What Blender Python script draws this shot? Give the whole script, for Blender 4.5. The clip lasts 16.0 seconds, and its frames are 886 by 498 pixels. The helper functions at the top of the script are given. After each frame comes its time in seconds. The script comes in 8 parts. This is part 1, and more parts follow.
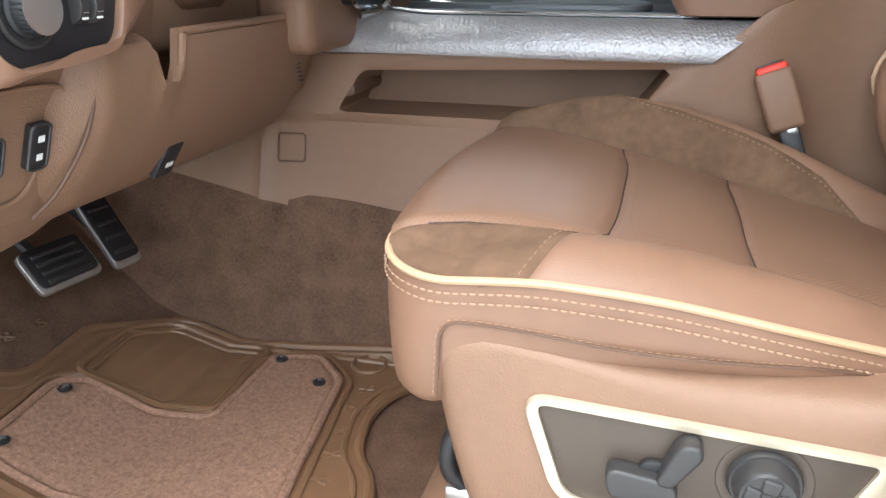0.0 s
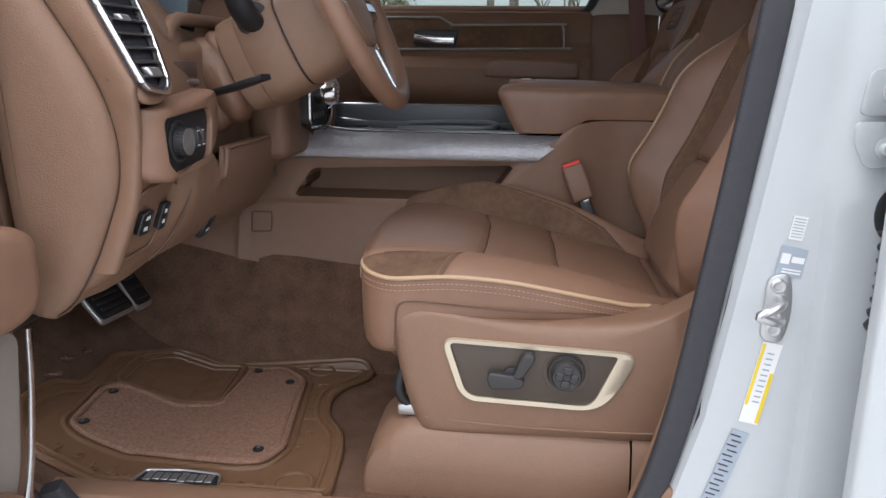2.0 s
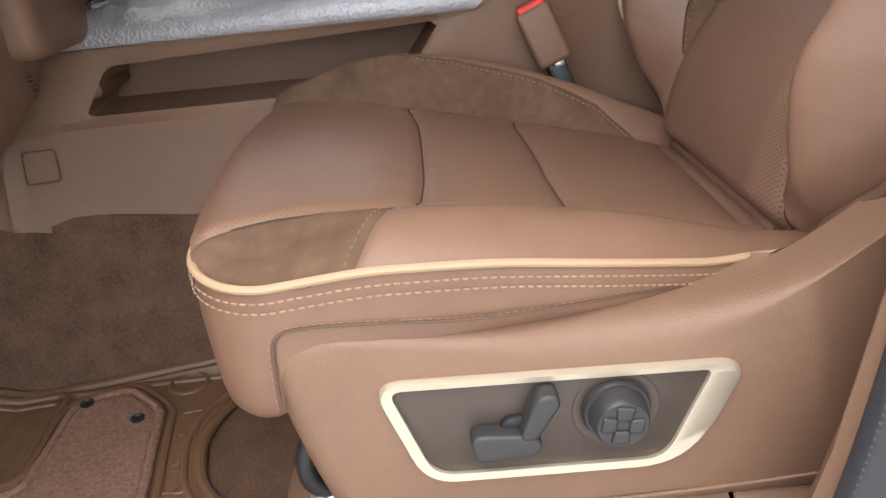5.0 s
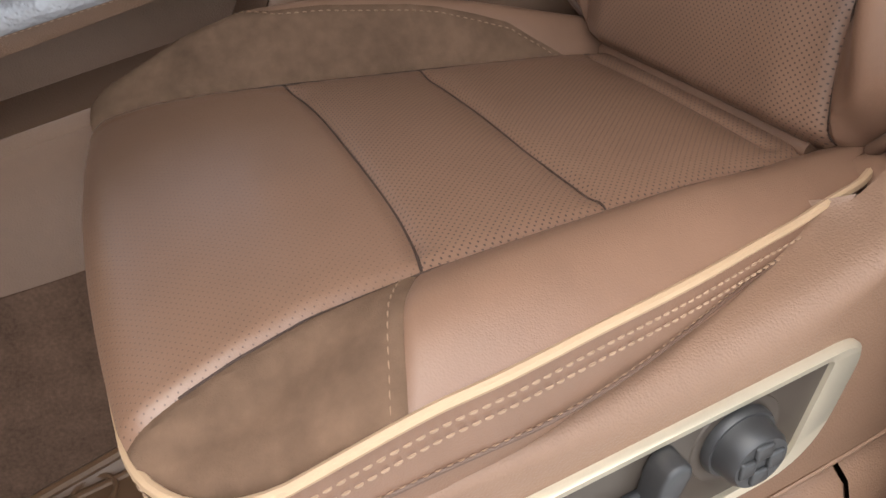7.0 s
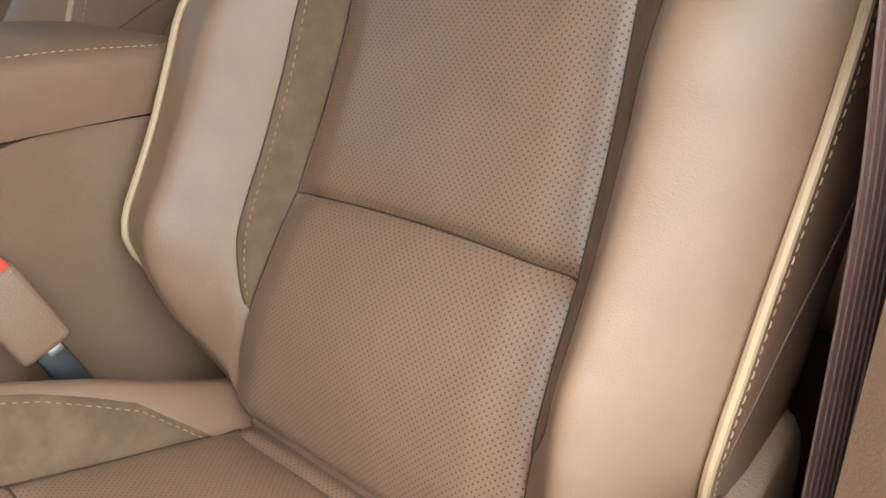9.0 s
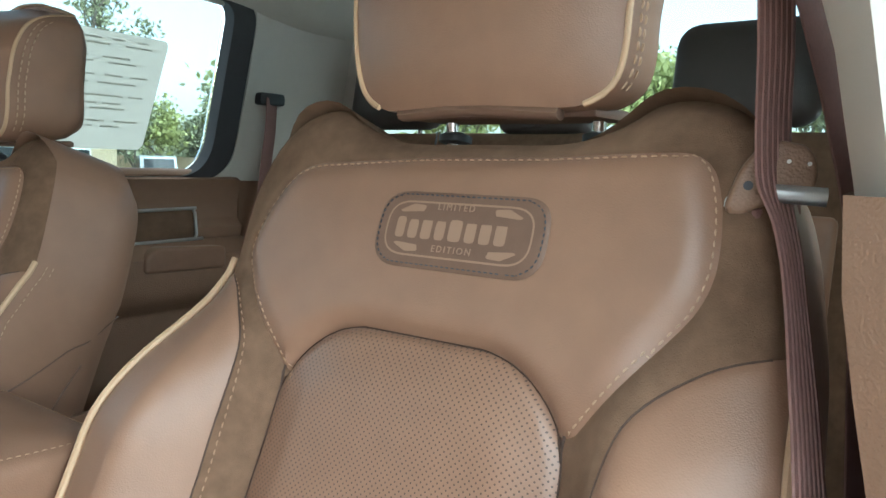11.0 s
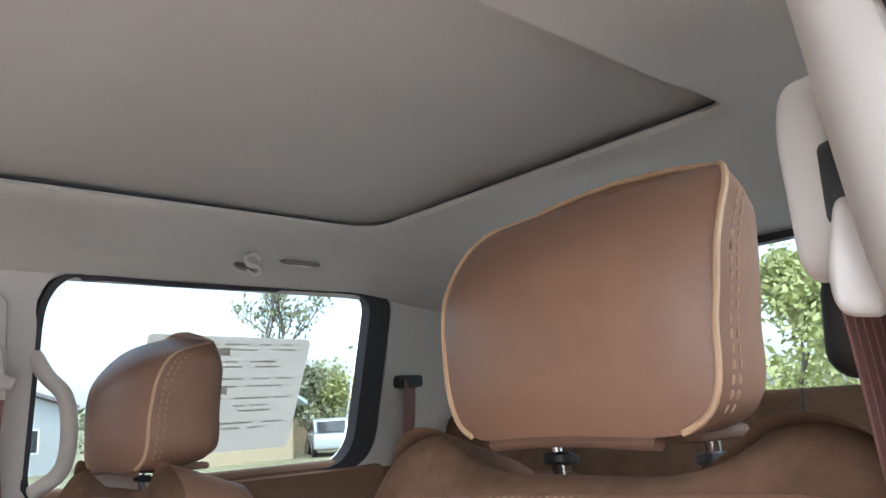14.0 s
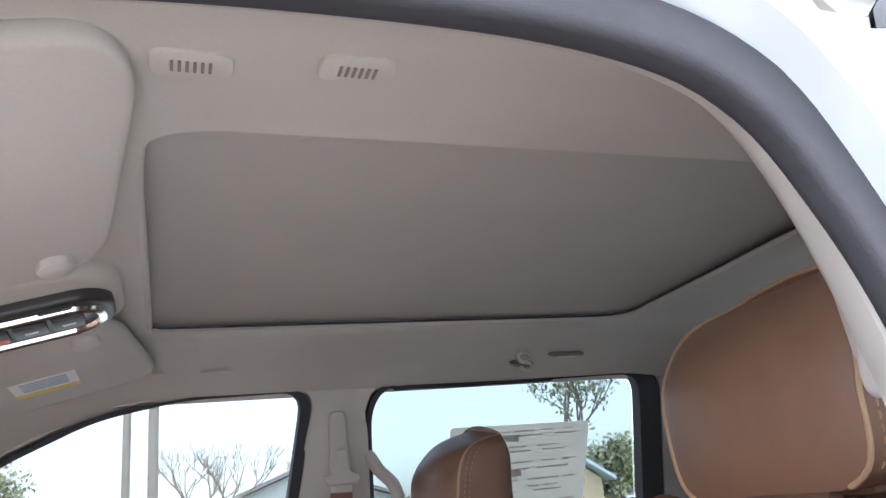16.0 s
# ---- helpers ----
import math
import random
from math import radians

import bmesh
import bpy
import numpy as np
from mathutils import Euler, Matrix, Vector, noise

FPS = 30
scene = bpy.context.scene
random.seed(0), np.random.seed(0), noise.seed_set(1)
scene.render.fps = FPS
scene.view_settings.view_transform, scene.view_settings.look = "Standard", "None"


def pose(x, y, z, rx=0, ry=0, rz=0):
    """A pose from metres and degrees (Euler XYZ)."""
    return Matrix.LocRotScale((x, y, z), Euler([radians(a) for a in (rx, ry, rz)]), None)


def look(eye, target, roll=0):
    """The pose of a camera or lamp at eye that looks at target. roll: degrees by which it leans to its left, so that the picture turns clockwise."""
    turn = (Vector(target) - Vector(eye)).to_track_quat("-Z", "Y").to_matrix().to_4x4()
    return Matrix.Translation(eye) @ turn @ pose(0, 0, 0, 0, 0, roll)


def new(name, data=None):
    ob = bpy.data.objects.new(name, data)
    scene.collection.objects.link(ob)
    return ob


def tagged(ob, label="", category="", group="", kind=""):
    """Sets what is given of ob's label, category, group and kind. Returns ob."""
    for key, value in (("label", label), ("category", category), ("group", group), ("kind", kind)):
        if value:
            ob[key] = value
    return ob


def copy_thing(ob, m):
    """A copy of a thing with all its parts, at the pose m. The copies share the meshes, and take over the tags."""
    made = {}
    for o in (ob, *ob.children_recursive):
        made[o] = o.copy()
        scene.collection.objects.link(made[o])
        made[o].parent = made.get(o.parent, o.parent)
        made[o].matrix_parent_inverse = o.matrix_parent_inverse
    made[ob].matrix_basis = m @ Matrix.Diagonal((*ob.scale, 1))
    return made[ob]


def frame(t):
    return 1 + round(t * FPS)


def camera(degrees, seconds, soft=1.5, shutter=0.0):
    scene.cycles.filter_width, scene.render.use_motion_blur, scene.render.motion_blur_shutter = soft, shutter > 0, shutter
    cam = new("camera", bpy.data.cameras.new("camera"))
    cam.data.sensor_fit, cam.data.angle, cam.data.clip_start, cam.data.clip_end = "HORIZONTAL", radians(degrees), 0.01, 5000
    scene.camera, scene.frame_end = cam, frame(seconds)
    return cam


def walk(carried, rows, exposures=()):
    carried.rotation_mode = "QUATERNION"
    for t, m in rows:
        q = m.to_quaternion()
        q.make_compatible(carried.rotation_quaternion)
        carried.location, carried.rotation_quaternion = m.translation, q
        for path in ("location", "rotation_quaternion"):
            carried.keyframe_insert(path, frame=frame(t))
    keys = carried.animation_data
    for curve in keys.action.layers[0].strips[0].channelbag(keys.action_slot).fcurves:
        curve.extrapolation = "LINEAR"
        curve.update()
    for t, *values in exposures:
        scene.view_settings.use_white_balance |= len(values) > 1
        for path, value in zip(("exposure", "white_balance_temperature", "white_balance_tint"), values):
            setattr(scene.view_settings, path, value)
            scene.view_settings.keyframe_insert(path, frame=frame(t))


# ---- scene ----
cam = camera(60.7, 16.0)

PATH = [
    (0, (0.16, -1.263, 0.621), (-0.353, 0.536, -0.088), 0.0),
    (0.5, (0.179, -1.486, 0.68), (-0.216, 0.365, 0.035), -0.1),
    (1, (0.183, -1.702, 0.708), (-0.115, 0.191, 0.135), 0.1),
    (1.5, (0.183, -1.802, 0.715), (-0.056, 0.113, 0.191), 0.4),
    (2, (0.188, -1.841, 0.709), (-0.009, 0.089, 0.224), 0.6),
    (2.5, (0.193, -1.85, 0.707), (0.022, 0.085, 0.23), 0.3),
    (3, (0.199, -1.798, 0.701), (0.045, 0.13, 0.191), -1.0),
    (3.5, (0.215, -1.614, 0.69), (0.067, 0.293, 0.105), -2.8),
    (4, (0.193, -1.407, 0.658), (0.102, 0.472, -0.024), -4.3),
    (4.5, (0.163, -1.272, 0.632), (0.127, 0.578, -0.129), -5.2),
    (4.7, (0.152, -1.248, 0.626), (0.14, 0.59, -0.161), -5.3),
    (6.8, (0.026, -1.013, 0.674), (0.316, 0.26, -0.25), -14.0),
    (7, (0.037, -0.963, 0.668), (0.378, 0.284, -0.274), -14.6),
    (7.5, (0.076, -0.889, 0.653), (0.621, 0.287, -0.285), -11.7),
    (8, (0.128, -0.855, 0.658), (0.884, 0.268, -0.195), -7.8),
    (8.5, (0.143, -0.828, 0.694), (1.058, 0.242, -0.066), -4.4),
    (9, (0.138, -0.813, 0.736), (1.229, 0.187, 0.126), -1.0),
    (9.5, (0.126, -0.794, 0.78), (1.342, 0.132, 0.308), 1.2),
    (10, (0.125, -0.776, 0.828), (1.425, 0.09, 0.481), 1.8),
    (10.2, (0.128, -0.772, 0.847), (1.439, 0.09, 0.532), 2.0),
    (12.3, (0.235, -0.788, 0.956), (1.753, 0.511, 1.047), 1.5),
    (12.5, (0.236, -0.786, 0.959), (1.757, 0.508, 1.083), 1.5),
    (13, (0.245, -0.778, 0.966), (1.756, 0.518, 1.156), 0.5),
    (13.5, (0.246, -0.78, 0.973), (1.704, 0.56, 1.255), -1.1),
    (14, (0.235, -0.803, 0.98), (1.55, 0.644, 1.399), -3.6),
    (14.5, (0.218, -0.853, 0.986), (1.366, 0.699, 1.508), -5.0),
    (15, (0.194, -0.918, 0.99), (1.154, 0.732, 1.588), -6.0),
    (15.2, (0.178, -0.943, 0.986), (1.074, 0.736, 1.602), -6.6),
    (15.5, (0.189, -0.975, 0.99), (0.985, 0.75, 1.616), -5.5),
    (16, (0.167, -1.028, 0.971), (0.849, 0.731, 1.635), -6.9),
]
walk(cam, [(t, look(e, g, r)) for t, e, g, r in PATH], [(0, 2.08, 6240, 4), (0.5, 1.83, 6230, 6), (1.0, 1.3, 6260, 8), (1.5, 1.02, 6280, 9), (2.5, 0.85, 6250, 12), (3.5, 1.1, 6450, 11), (4.5, 1.55, 6520, 10), (7, 1.5, 6350, 6), (7.5, 1.6, 6350, 5), (8.0, 1.98, 6280, 3), (8.5, 2.36, 6180, -2), (9, 2.54, 6020, -9), (10, 2.9, 5720, -12), (12.5, 2.74, 6000, 5), (14, 2.74, 6080, 11), (16, 2.2, 5980, 13)])

# ---------------------------------------------------------------- world and light
world = bpy.data.worlds.new("overcast_sky")
scene.world = world
world.use_nodes = True
wn, wl = world.node_tree.nodes, world.node_tree.links
sky = wn.new("ShaderNodeTexSky")
sky.sky_type = "NISHITA"
sky.sun_disc = False
sky.sun_elevation, sky.sun_rotation = radians(72), radians(205)
sky.air_density, sky.dust_density, sky.ozone_density = 1.0, 2.5, 1.0
soft_sky = wn.new("ShaderNodeHueSaturation")
soft_sky.inputs["Saturation"].default_value = 0.55
wl.new(sky.outputs[0], soft_sky.inputs["Color"])
wl.new(soft_sky.outputs[0], wn["Background"].inputs[0])
wn["Background"].inputs[1].default_value = 0.15
sun_data = bpy.data.lights.new("sun", "SUN")
sun_data.energy, sun_data.angle, sun_data.color = 1.45, radians(130), (1.0, 0.975, 0.93)
sun = new("sun", sun_data)
sun.matrix_world = look((-1.5, -3.2, 10), (0, 0, 0))

# ---------------------------------------------------------------- mesh helpers


def inset(poly, d):
    """A closed outline drawn in by d."""
    p = np.array(poly, float)
    t = np.roll(p, -1, 0) - np.roll(p, 1, 0)
    t /= np.linalg.norm(t, axis=1)[:, None]
    n = np.stack([-t[:, 1], t[:, 0]], 1)
    area = np.sum(p[:, 0] * np.roll(p[:, 1], -1) - np.roll(p[:, 0], -1) * p[:, 1])
    return p + n * (d if area > 0 else -d)


def as_mesh(name, geo):
    """A mesh from a bmesh, or from a tuple of points, faces and, if given, a flat place in metres for each point."""
    me = bpy.data.meshes.new(name)
    if isinstance(geo, bmesh.types.BMesh):
        geo.to_mesh(me)
        geo.free()
        return me
    pts, faces = geo[0], geo[1]
    me.from_pydata([tuple(float(c) for c in p) for p in pts], [], [tuple(int(i) for i in f) for f in faces])
    if len(geo) > 2 and geo[2] is not None:
        flat = np.asarray(geo[2], float)
        layer = me.uv_layers.new(name="flat")
        idx = np.empty(len(me.loops), int)
        me.loops.foreach_get("vertex_index", idx)
        layer.data.foreach_set("uv", flat[idx].ravel())
    me.validate()
    return me


def part(name, geo, material, parent=None, label="", smooth=True, angle=40):
    me = as_mesh(name, geo)
    ob = new(name, me)
    me.materials.append(material)
    if smooth:
        me.shade_smooth()
        me.set_sharp_from_angle(angle=radians(angle))
    if parent is not None:
        ob.parent = parent
    if label:
        ob["label"] = label
    return ob


def thing(name, at=(0, 0, 0), label="", category="", group="", kind=""):
    ob = new(name)
    ob.location = at
    ob.empty_display_size = 0.05
    return tagged(ob, label, category, group, kind)


def merged(*geos):
    """Several tuples of points and faces as one."""
    pts, faces, flat = [], [], []
    for g in geos:
        n = len(pts)
        pts += [tuple(p) for p in g[0]]
        faces += [tuple(i + n for i in f) for f in g[1]]
        flat += [tuple(q) for q in g[2]] if len(g) > 2 and g[2] is not None else [(p[0], p[1]) for p in g[0]]
    return pts, faces, flat


def moved(g, m):
    return [tuple(m @ Vector(p)) for p in g[0]], g[1], (g[2] if len(g) > 2 else None)


def block(size, at=(0, 0, 0), bevel=0.004, seg=2, turn=(0, 0, 0)):
    bm = bmesh.new()
    bmesh.ops.create_cube(bm, size=1)
    bmesh.ops.scale(bm, vec=size, verts=bm.verts)
    if bevel:
        bmesh.ops.bevel(bm, geom=bm.edges[:], offset=min(bevel, min(size) * 0.49), segments=seg, profile=0.5, affect="EDGES")
    bmesh.ops.transform(bm, matrix=pose(*at, *turn), verts=bm.verts)
    return bm


def geo_of(bm):
    bm.verts.index_update()
    g = [tuple(v.co) for v in bm.verts], [tuple(v.index for v in f.verts) for f in bm.faces], None
    bm.free()
    return g


def prism(poly, axis, low, high, bevel=0.004, seg=2):
    """A polygon drawn in the two other axes, pushed along an axis from low to high."""
    put = {"x": lambda a, b, c: (c, a, b), "y": lambda a, b, c: (a, c, b), "z": lambda a, b, c: (a, b, c)}[axis]
    bm = bmesh.new()
    one = [bm.verts.new(put(a, b, low)) for a, b in poly]
    two = [bm.verts.new(put(a, b, high)) for a, b in poly]
    n = len(poly)
    bm.faces.new(one), bm.faces.new(two)
    for i in range(n):
        bm.faces.new((one[i], one[(i + 1) % n], two[(i + 1) % n], two[i]))
    bmesh.ops.recalc_face_normals(bm, faces=bm.faces[:])
    if bevel:
        rim = [e for e in bm.edges if (e.verts[0] in one and e.verts[1] in one) or (e.verts[0] in two and e.verts[1] in two)]
        bmesh.ops.bevel(bm, geom=rim, offset=bevel, segments=seg, profile=0.5, affect="EDGES", clamp_overlap=True)
    return bm


def rounded(poly, r, seg=5):
    """A closed polygon with its corners rounded; r is one radius or one for each corner."""
    out, n = [], len(poly)
    for i in range(n):
        p0, p, p2 = (np.array(poly[j % n], float) for j in (i - 1, i, i + 1))
        rr = r[i] if isinstance(r, (list, tuple)) else r
        d1, d2 = p0 - p, p2 - p
        l1, l2 = np.linalg.norm(d1), np.linalg.norm(d2)
        k = min(rr, 0.48 * l1, 0.48 * l2)
        a, b = p + d1 / l1 * k, p + d2 / l2 * k
        for s in range(seg + 1):
            t = s / seg
            out.append(tuple((1 - t) ** 2 * a + 2 * t * (1 - t) * p + t * t * b))
    return out


def spline(points, n, closed=False):
    """Points on a smooth curve through the given ones, at even steps of its length."""
    p = np.array(points, float)
    m = len(p)
    out = []
    for i in range(m if closed else m - 1):
        if closed:
            a, b, c, d = (p[(i + j) % m] for j in (-1, 0, 1, 2))
        else:
            b, c = p[i], p[i + 1]
            a = p[i - 1] if i else 2 * b - c
            d = p[i + 2] if i + 2 < m else 2 * c - b
        for s in np.linspace(0, 1, 12, endpoint=False):
            out.append(0.5 * (2 * b + (c - a) * s + (2 * a - 5 * b + 4 * c - d) * s * s + (3 * b - a - 3 * c + d) * s ** 3))
    out.append(p[0] if closed else p[-1])
    q = np.array(out)
    run = np.concatenate([[0], np.cumsum(np.linalg.norm(np.diff(q, axis=0), axis=1))])
    want = np.linspace(0, run[-1], n + 1 if closed else n)[: n]
    return np.stack([np.interp(want, run, q[:, k]) for k in range(q.shape[1])], 1)


def frames_along(path, up=(0, 0, 1), closed=False):
    p = np.array(path, float)
    tan = np.gradient(p, axis=0)
    if closed:
        tan = np.roll(p, -1, 0) - np.roll(p, 1, 0)
    tan /= np.linalg.norm(tan, axis=1)[:, None] + 1e-12
    up = np.array(up, float)
    if up.ndim == 1:
        up = np.tile(up, (len(p), 1))
    side = np.cross(tan, up)
    side /= np.linalg.norm(side, axis=1)[:, None] + 1e-12
    top = np.cross(side, tan)
    return p, side, top


def sweep(path, profile, up=(0, 0, 1), closed=False, caps=True, scale=None):
    """A closed flat outline (side, top) carried along a path."""
    p, side, top = frames_along(path, up, closed)
    prof = np.array(profile, float)
    n, m = len(p), len(prof)
    k = np.ones(n) if scale is None else np.array(scale, float)
    pts = (p[:, None] + side[:, None] * prof[None, :, :1] * k[:, None, None] + top[:, None] * prof[None, :, 1:] * k[:, None, None]).reshape(-1, 3)
    faces = []
    for i in range(n if closed else n - 1):
        for j in range(m):
            a, b = i * m + j, i * m + (j + 1) % m
            c, d = ((i + 1) % n) * m + (j + 1) % m, ((i + 1) % n) * m + j
            faces.append((a, d, c, b))
    if caps and not closed:
        faces += [tuple(range(m)), tuple(range((n - 1) * m, n * m))[::-1]]
    return pts, faces, None


def ring(r, n=8, r2=None):
    return [(r * math.cos(2 * math.pi * i / n), (r2 or r) * math.sin(2 * math.pi * i / n)) for i in range(n)]


def tube(path, r, n=8, closed=False, up=(0, 0, 1)):
    return sweep(path, ring(r, n), up, closed)


def stitches(path, normals, length=0.0045, gap=0.003, r=0.0006, lift=0.0004):
    """Short threads laid along a path."""
    p = np.array(path, float)
    nrm = np.array(normals, float)
    if nrm.ndim == 1:
        nrm = np.tile(nrm, (len(p), 1))
    run = np.concatenate([[0], np.cumsum(np.linalg.norm(np.diff(p, axis=0), axis=1))])
    pts, faces = [], []
    s = 0.0
    while s + length < run[-1]:
        ends = [np.array([np.interp(q, run, p[:, k]) for k in range(3)]) for q in (s, s + length)]
        up = np.array([np.interp(s, run, nrm[:, k]) for k in range(3)])
        up /= np.linalg.norm(up) + 1e-9
        d = ends[1] - ends[0]
        d /= np.linalg.norm(d) + 1e-9
        side = np.cross(d, up)
        b = len(pts)
        for c, k in ((ends[0], 0.5), (ends[0] * 0.75 + ends[1] * 0.25 + up * lift, 0.95), (ends[0] * 0.25 + ends[1] * 0.75 + up * lift, 0.95), (ends[1], 0.5)):
            for a in range(4):
                an = math.pi / 2 * a + 0.785
                pts.append(c + (side * math.cos(an) + up * math.sin(an)) * r * 1.4 * k)
        for i in (0, 1, 2):
            for a in range(4):
                faces.append((b + i * 4 + a, b + i * 4 + (a + 1) % 4, b + i * 4 + 4 + (a + 1) % 4, b + i * 4 + 4 + a))
        faces += [(b + 3, b + 2, b + 1, b), (b + 12, b + 13, b + 14, b + 15)]
        s += length + gap
    return pts, faces, None


def smoothstep(a, b, x):
    t = np.clip((np.asarray(x, float) - a) / (b - a), 0, 1)
    return t * t * (3 - 2 * t)


def region(surface, box_uv, step, keeps):
    """The piece of a surface(u, v) within a box of the flat plane where every field of keeps is above 0, cut along the fields' zero lines."""
    u0, u1, v0, v1 = box_uv
    nu, nv = max(2, int(round((u1 - u0) / step))), max(2, int(round((v1 - v0) / step)))
    U, V = np.meshgrid(np.linspace(u0, u1, nu + 1), np.linspace(v0, v1, nv + 1), indexing="ij")
    vals = [np.asarray(f(U, V), float) for f in keeps]
    flat, index, faces = [], {}, []

    def put(q):
        key = (round(q[0], 6), round(q[1], 6))
        if key not in index:
            index[key] = len(flat)
            flat.append((q[0], q[1]))
        return index[key]

    for i in range(nu):
        for j in range(nv):
            cs = ((i, j), (i + 1, j), (i + 1, j + 1), (i, j + 1))
            poly = [[U[c], V[c]] + [f[c] for f in vals] for c in cs]
            for k in range(len(keeps)):
                got = []
                for a in range(len(poly)):
                    p, q = poly[a], poly[(a + 1) % len(poly)]
                    fp, fq = p[2 + k], q[2 + k]
                    if fp >= 0:
                        got.append(p)
                    if (fp >= 0) != (fq >= 0):
                        t = fp / (fp - fq)
                        got.append([x + (y - x) * t for x, y in zip(p, q)])
                poly = got
                if len(poly) < 3:
                    break
            if len(poly) >= 3:
                ids = []
                for p in poly:
                    n = put(p)
                    if n not in ids:
                        ids.append(n)
                if len(ids) >= 3:
                    faces.append(tuple(ids))
    uv = np.array(flat)
    if not len(uv):
        return [], [], None
    return np.stack(surface(uv[:, 0], uv[:, 1]), 1), faces, uv


def poly_field(poly):
    """Signed distance to a closed polygon, above 0 inside."""
    P = np.array(poly, float)
    Q = np.roll(P, -1, 0)

    def f(u, v):
        u, v = np.asarray(u, float), np.asarray(v, float)
        best = np.full(u.shape, 1e9)
        odd = np.zeros(u.shape, bool)
        for (ax, ay), (bx, by) in zip(P, Q):
            dx, dy = bx - ax, by - ay
            t = np.clip(((u - ax) * dx + (v - ay) * dy) / (dx * dx + dy * dy + 1e-15), 0, 1)
            best = np.minimum(best, (u - ax - t * dx) ** 2 + (v - ay - t * dy) ** 2)
            odd ^= ((ay > v) != (by > v)) & (u < (bx - ax) * (v - ay) / (by - ay + 1e-15) + ax)
        return np.where(odd, 1, -1) * np.sqrt(best)
    return f


def line_dist(pts):
    """Distance to an open line in the flat plane."""
    P = np.array(pts, float)

    def f(u, v):
        u, v = np.asarray(u, float), np.asarray(v, float)
        best = np.full(u.shape, 1e9)
        for (ax, ay), (bx, by) in zip(P[:-1], P[1:]):
            dx, dy = bx - ax, by - ay
            t = np.clip(((u - ax) * dx + (v - ay) * dy) / (dx * dx + dy * dy + 1e-15), 0, 1)
            best = np.minimum(best, (u - ax - t * dx) ** 2 + (v - ay - t * dy) ** 2)
        return np.sqrt(best)
    return f


def sheet(rows):
    """A skin through rows of points, all of the same count."""
    R = np.array(rows, float)
    n, m = R.shape[:2]
    faces = [(i * m + j, i * m + j + 1, (i + 1) * m + j + 1, (i + 1) * m + j) for i in range(n - 1) for j in range(m - 1)]
    a = np.concatenate([np.zeros((1, m)), np.cumsum(np.linalg.norm(np.diff(R, axis=0), axis=2), 0)])
    b = np.concatenate([np.zeros((n, 1)), np.cumsum(np.linalg.norm(np.diff(R, axis=1), axis=2), 1)], 1)
    return R.reshape(-1, 3), faces, np.stack([a, b], 2).reshape(-1, 2)


def loft(rings, caps=(True, True)):
    R = np.array(rings, float)
    n, m = R.shape[:2]
    faces = [(i * m + j, i * m + (j + 1) % m, (i + 1) * m + (j + 1) % m, (i + 1) * m + j) for i in range(n - 1) for j in range(m)]
    if caps[0]:
        faces.append(tuple(range(m))[::-1])
    if caps[1]:
        faces.append(tuple(range((n - 1) * m, n * m)))
    return R.reshape(-1, 3), faces, None


def turned(profile, n=24, axis="z"):
    """A body of revolution from (radius, height) pairs."""
    rings = []
    for r, h in profile:
        rr = [(r * math.cos(2 * math.pi * i / n), r * math.sin(2 * math.pi * i / n), h) for i in range(n)]
        if axis == "y":
            rr = [(a, -c, b) for a, b, c in rr]
        if axis == "x":
            rr = [(c, a, b) for a, b, c in rr]
        rings.append(rr)
    return loft(rings)


def solid(geo, thick, offset=-1.0):
    """A sheet given thickness, as a bmesh."""
    bm = bmesh.new()
    vs = [bm.verts.new(p) for p in geo[0]]
    for f in geo[1]:
        bm.faces.new([vs[i] for i in f])
    bmesh.ops.recalc_face_normals(bm, faces=bm.faces[:])
    bmesh.ops.solidify(bm, geom=bm.faces[:], thickness=thick)
    return bm


def lettering(text, size, m, material, parent=None, name="lettering", depth=0.0004, space=1.0, label=""):
    """Raised words in the built-in font, as a mesh."""
    cu = bpy.data.curves.new("words", "FONT")
    cu.body, cu.size, cu.extrude, cu.align_x, cu.align_y, cu.space_character = text, size, depth, "CENTER", "CENTER", space
    ob = bpy.data.objects.new("words", cu)
    me = bpy.data.meshes.new_from_object(ob)
    bpy.data.objects.remove(ob)
    me.transform(m)
    made = new(name, me)
    me.materials.clear()
    me.materials.append(material)
    if parent is not None:
        made.parent = parent
    if label:
        made["label"] = label
    return made


# ---------------------------------------------------------------- materials


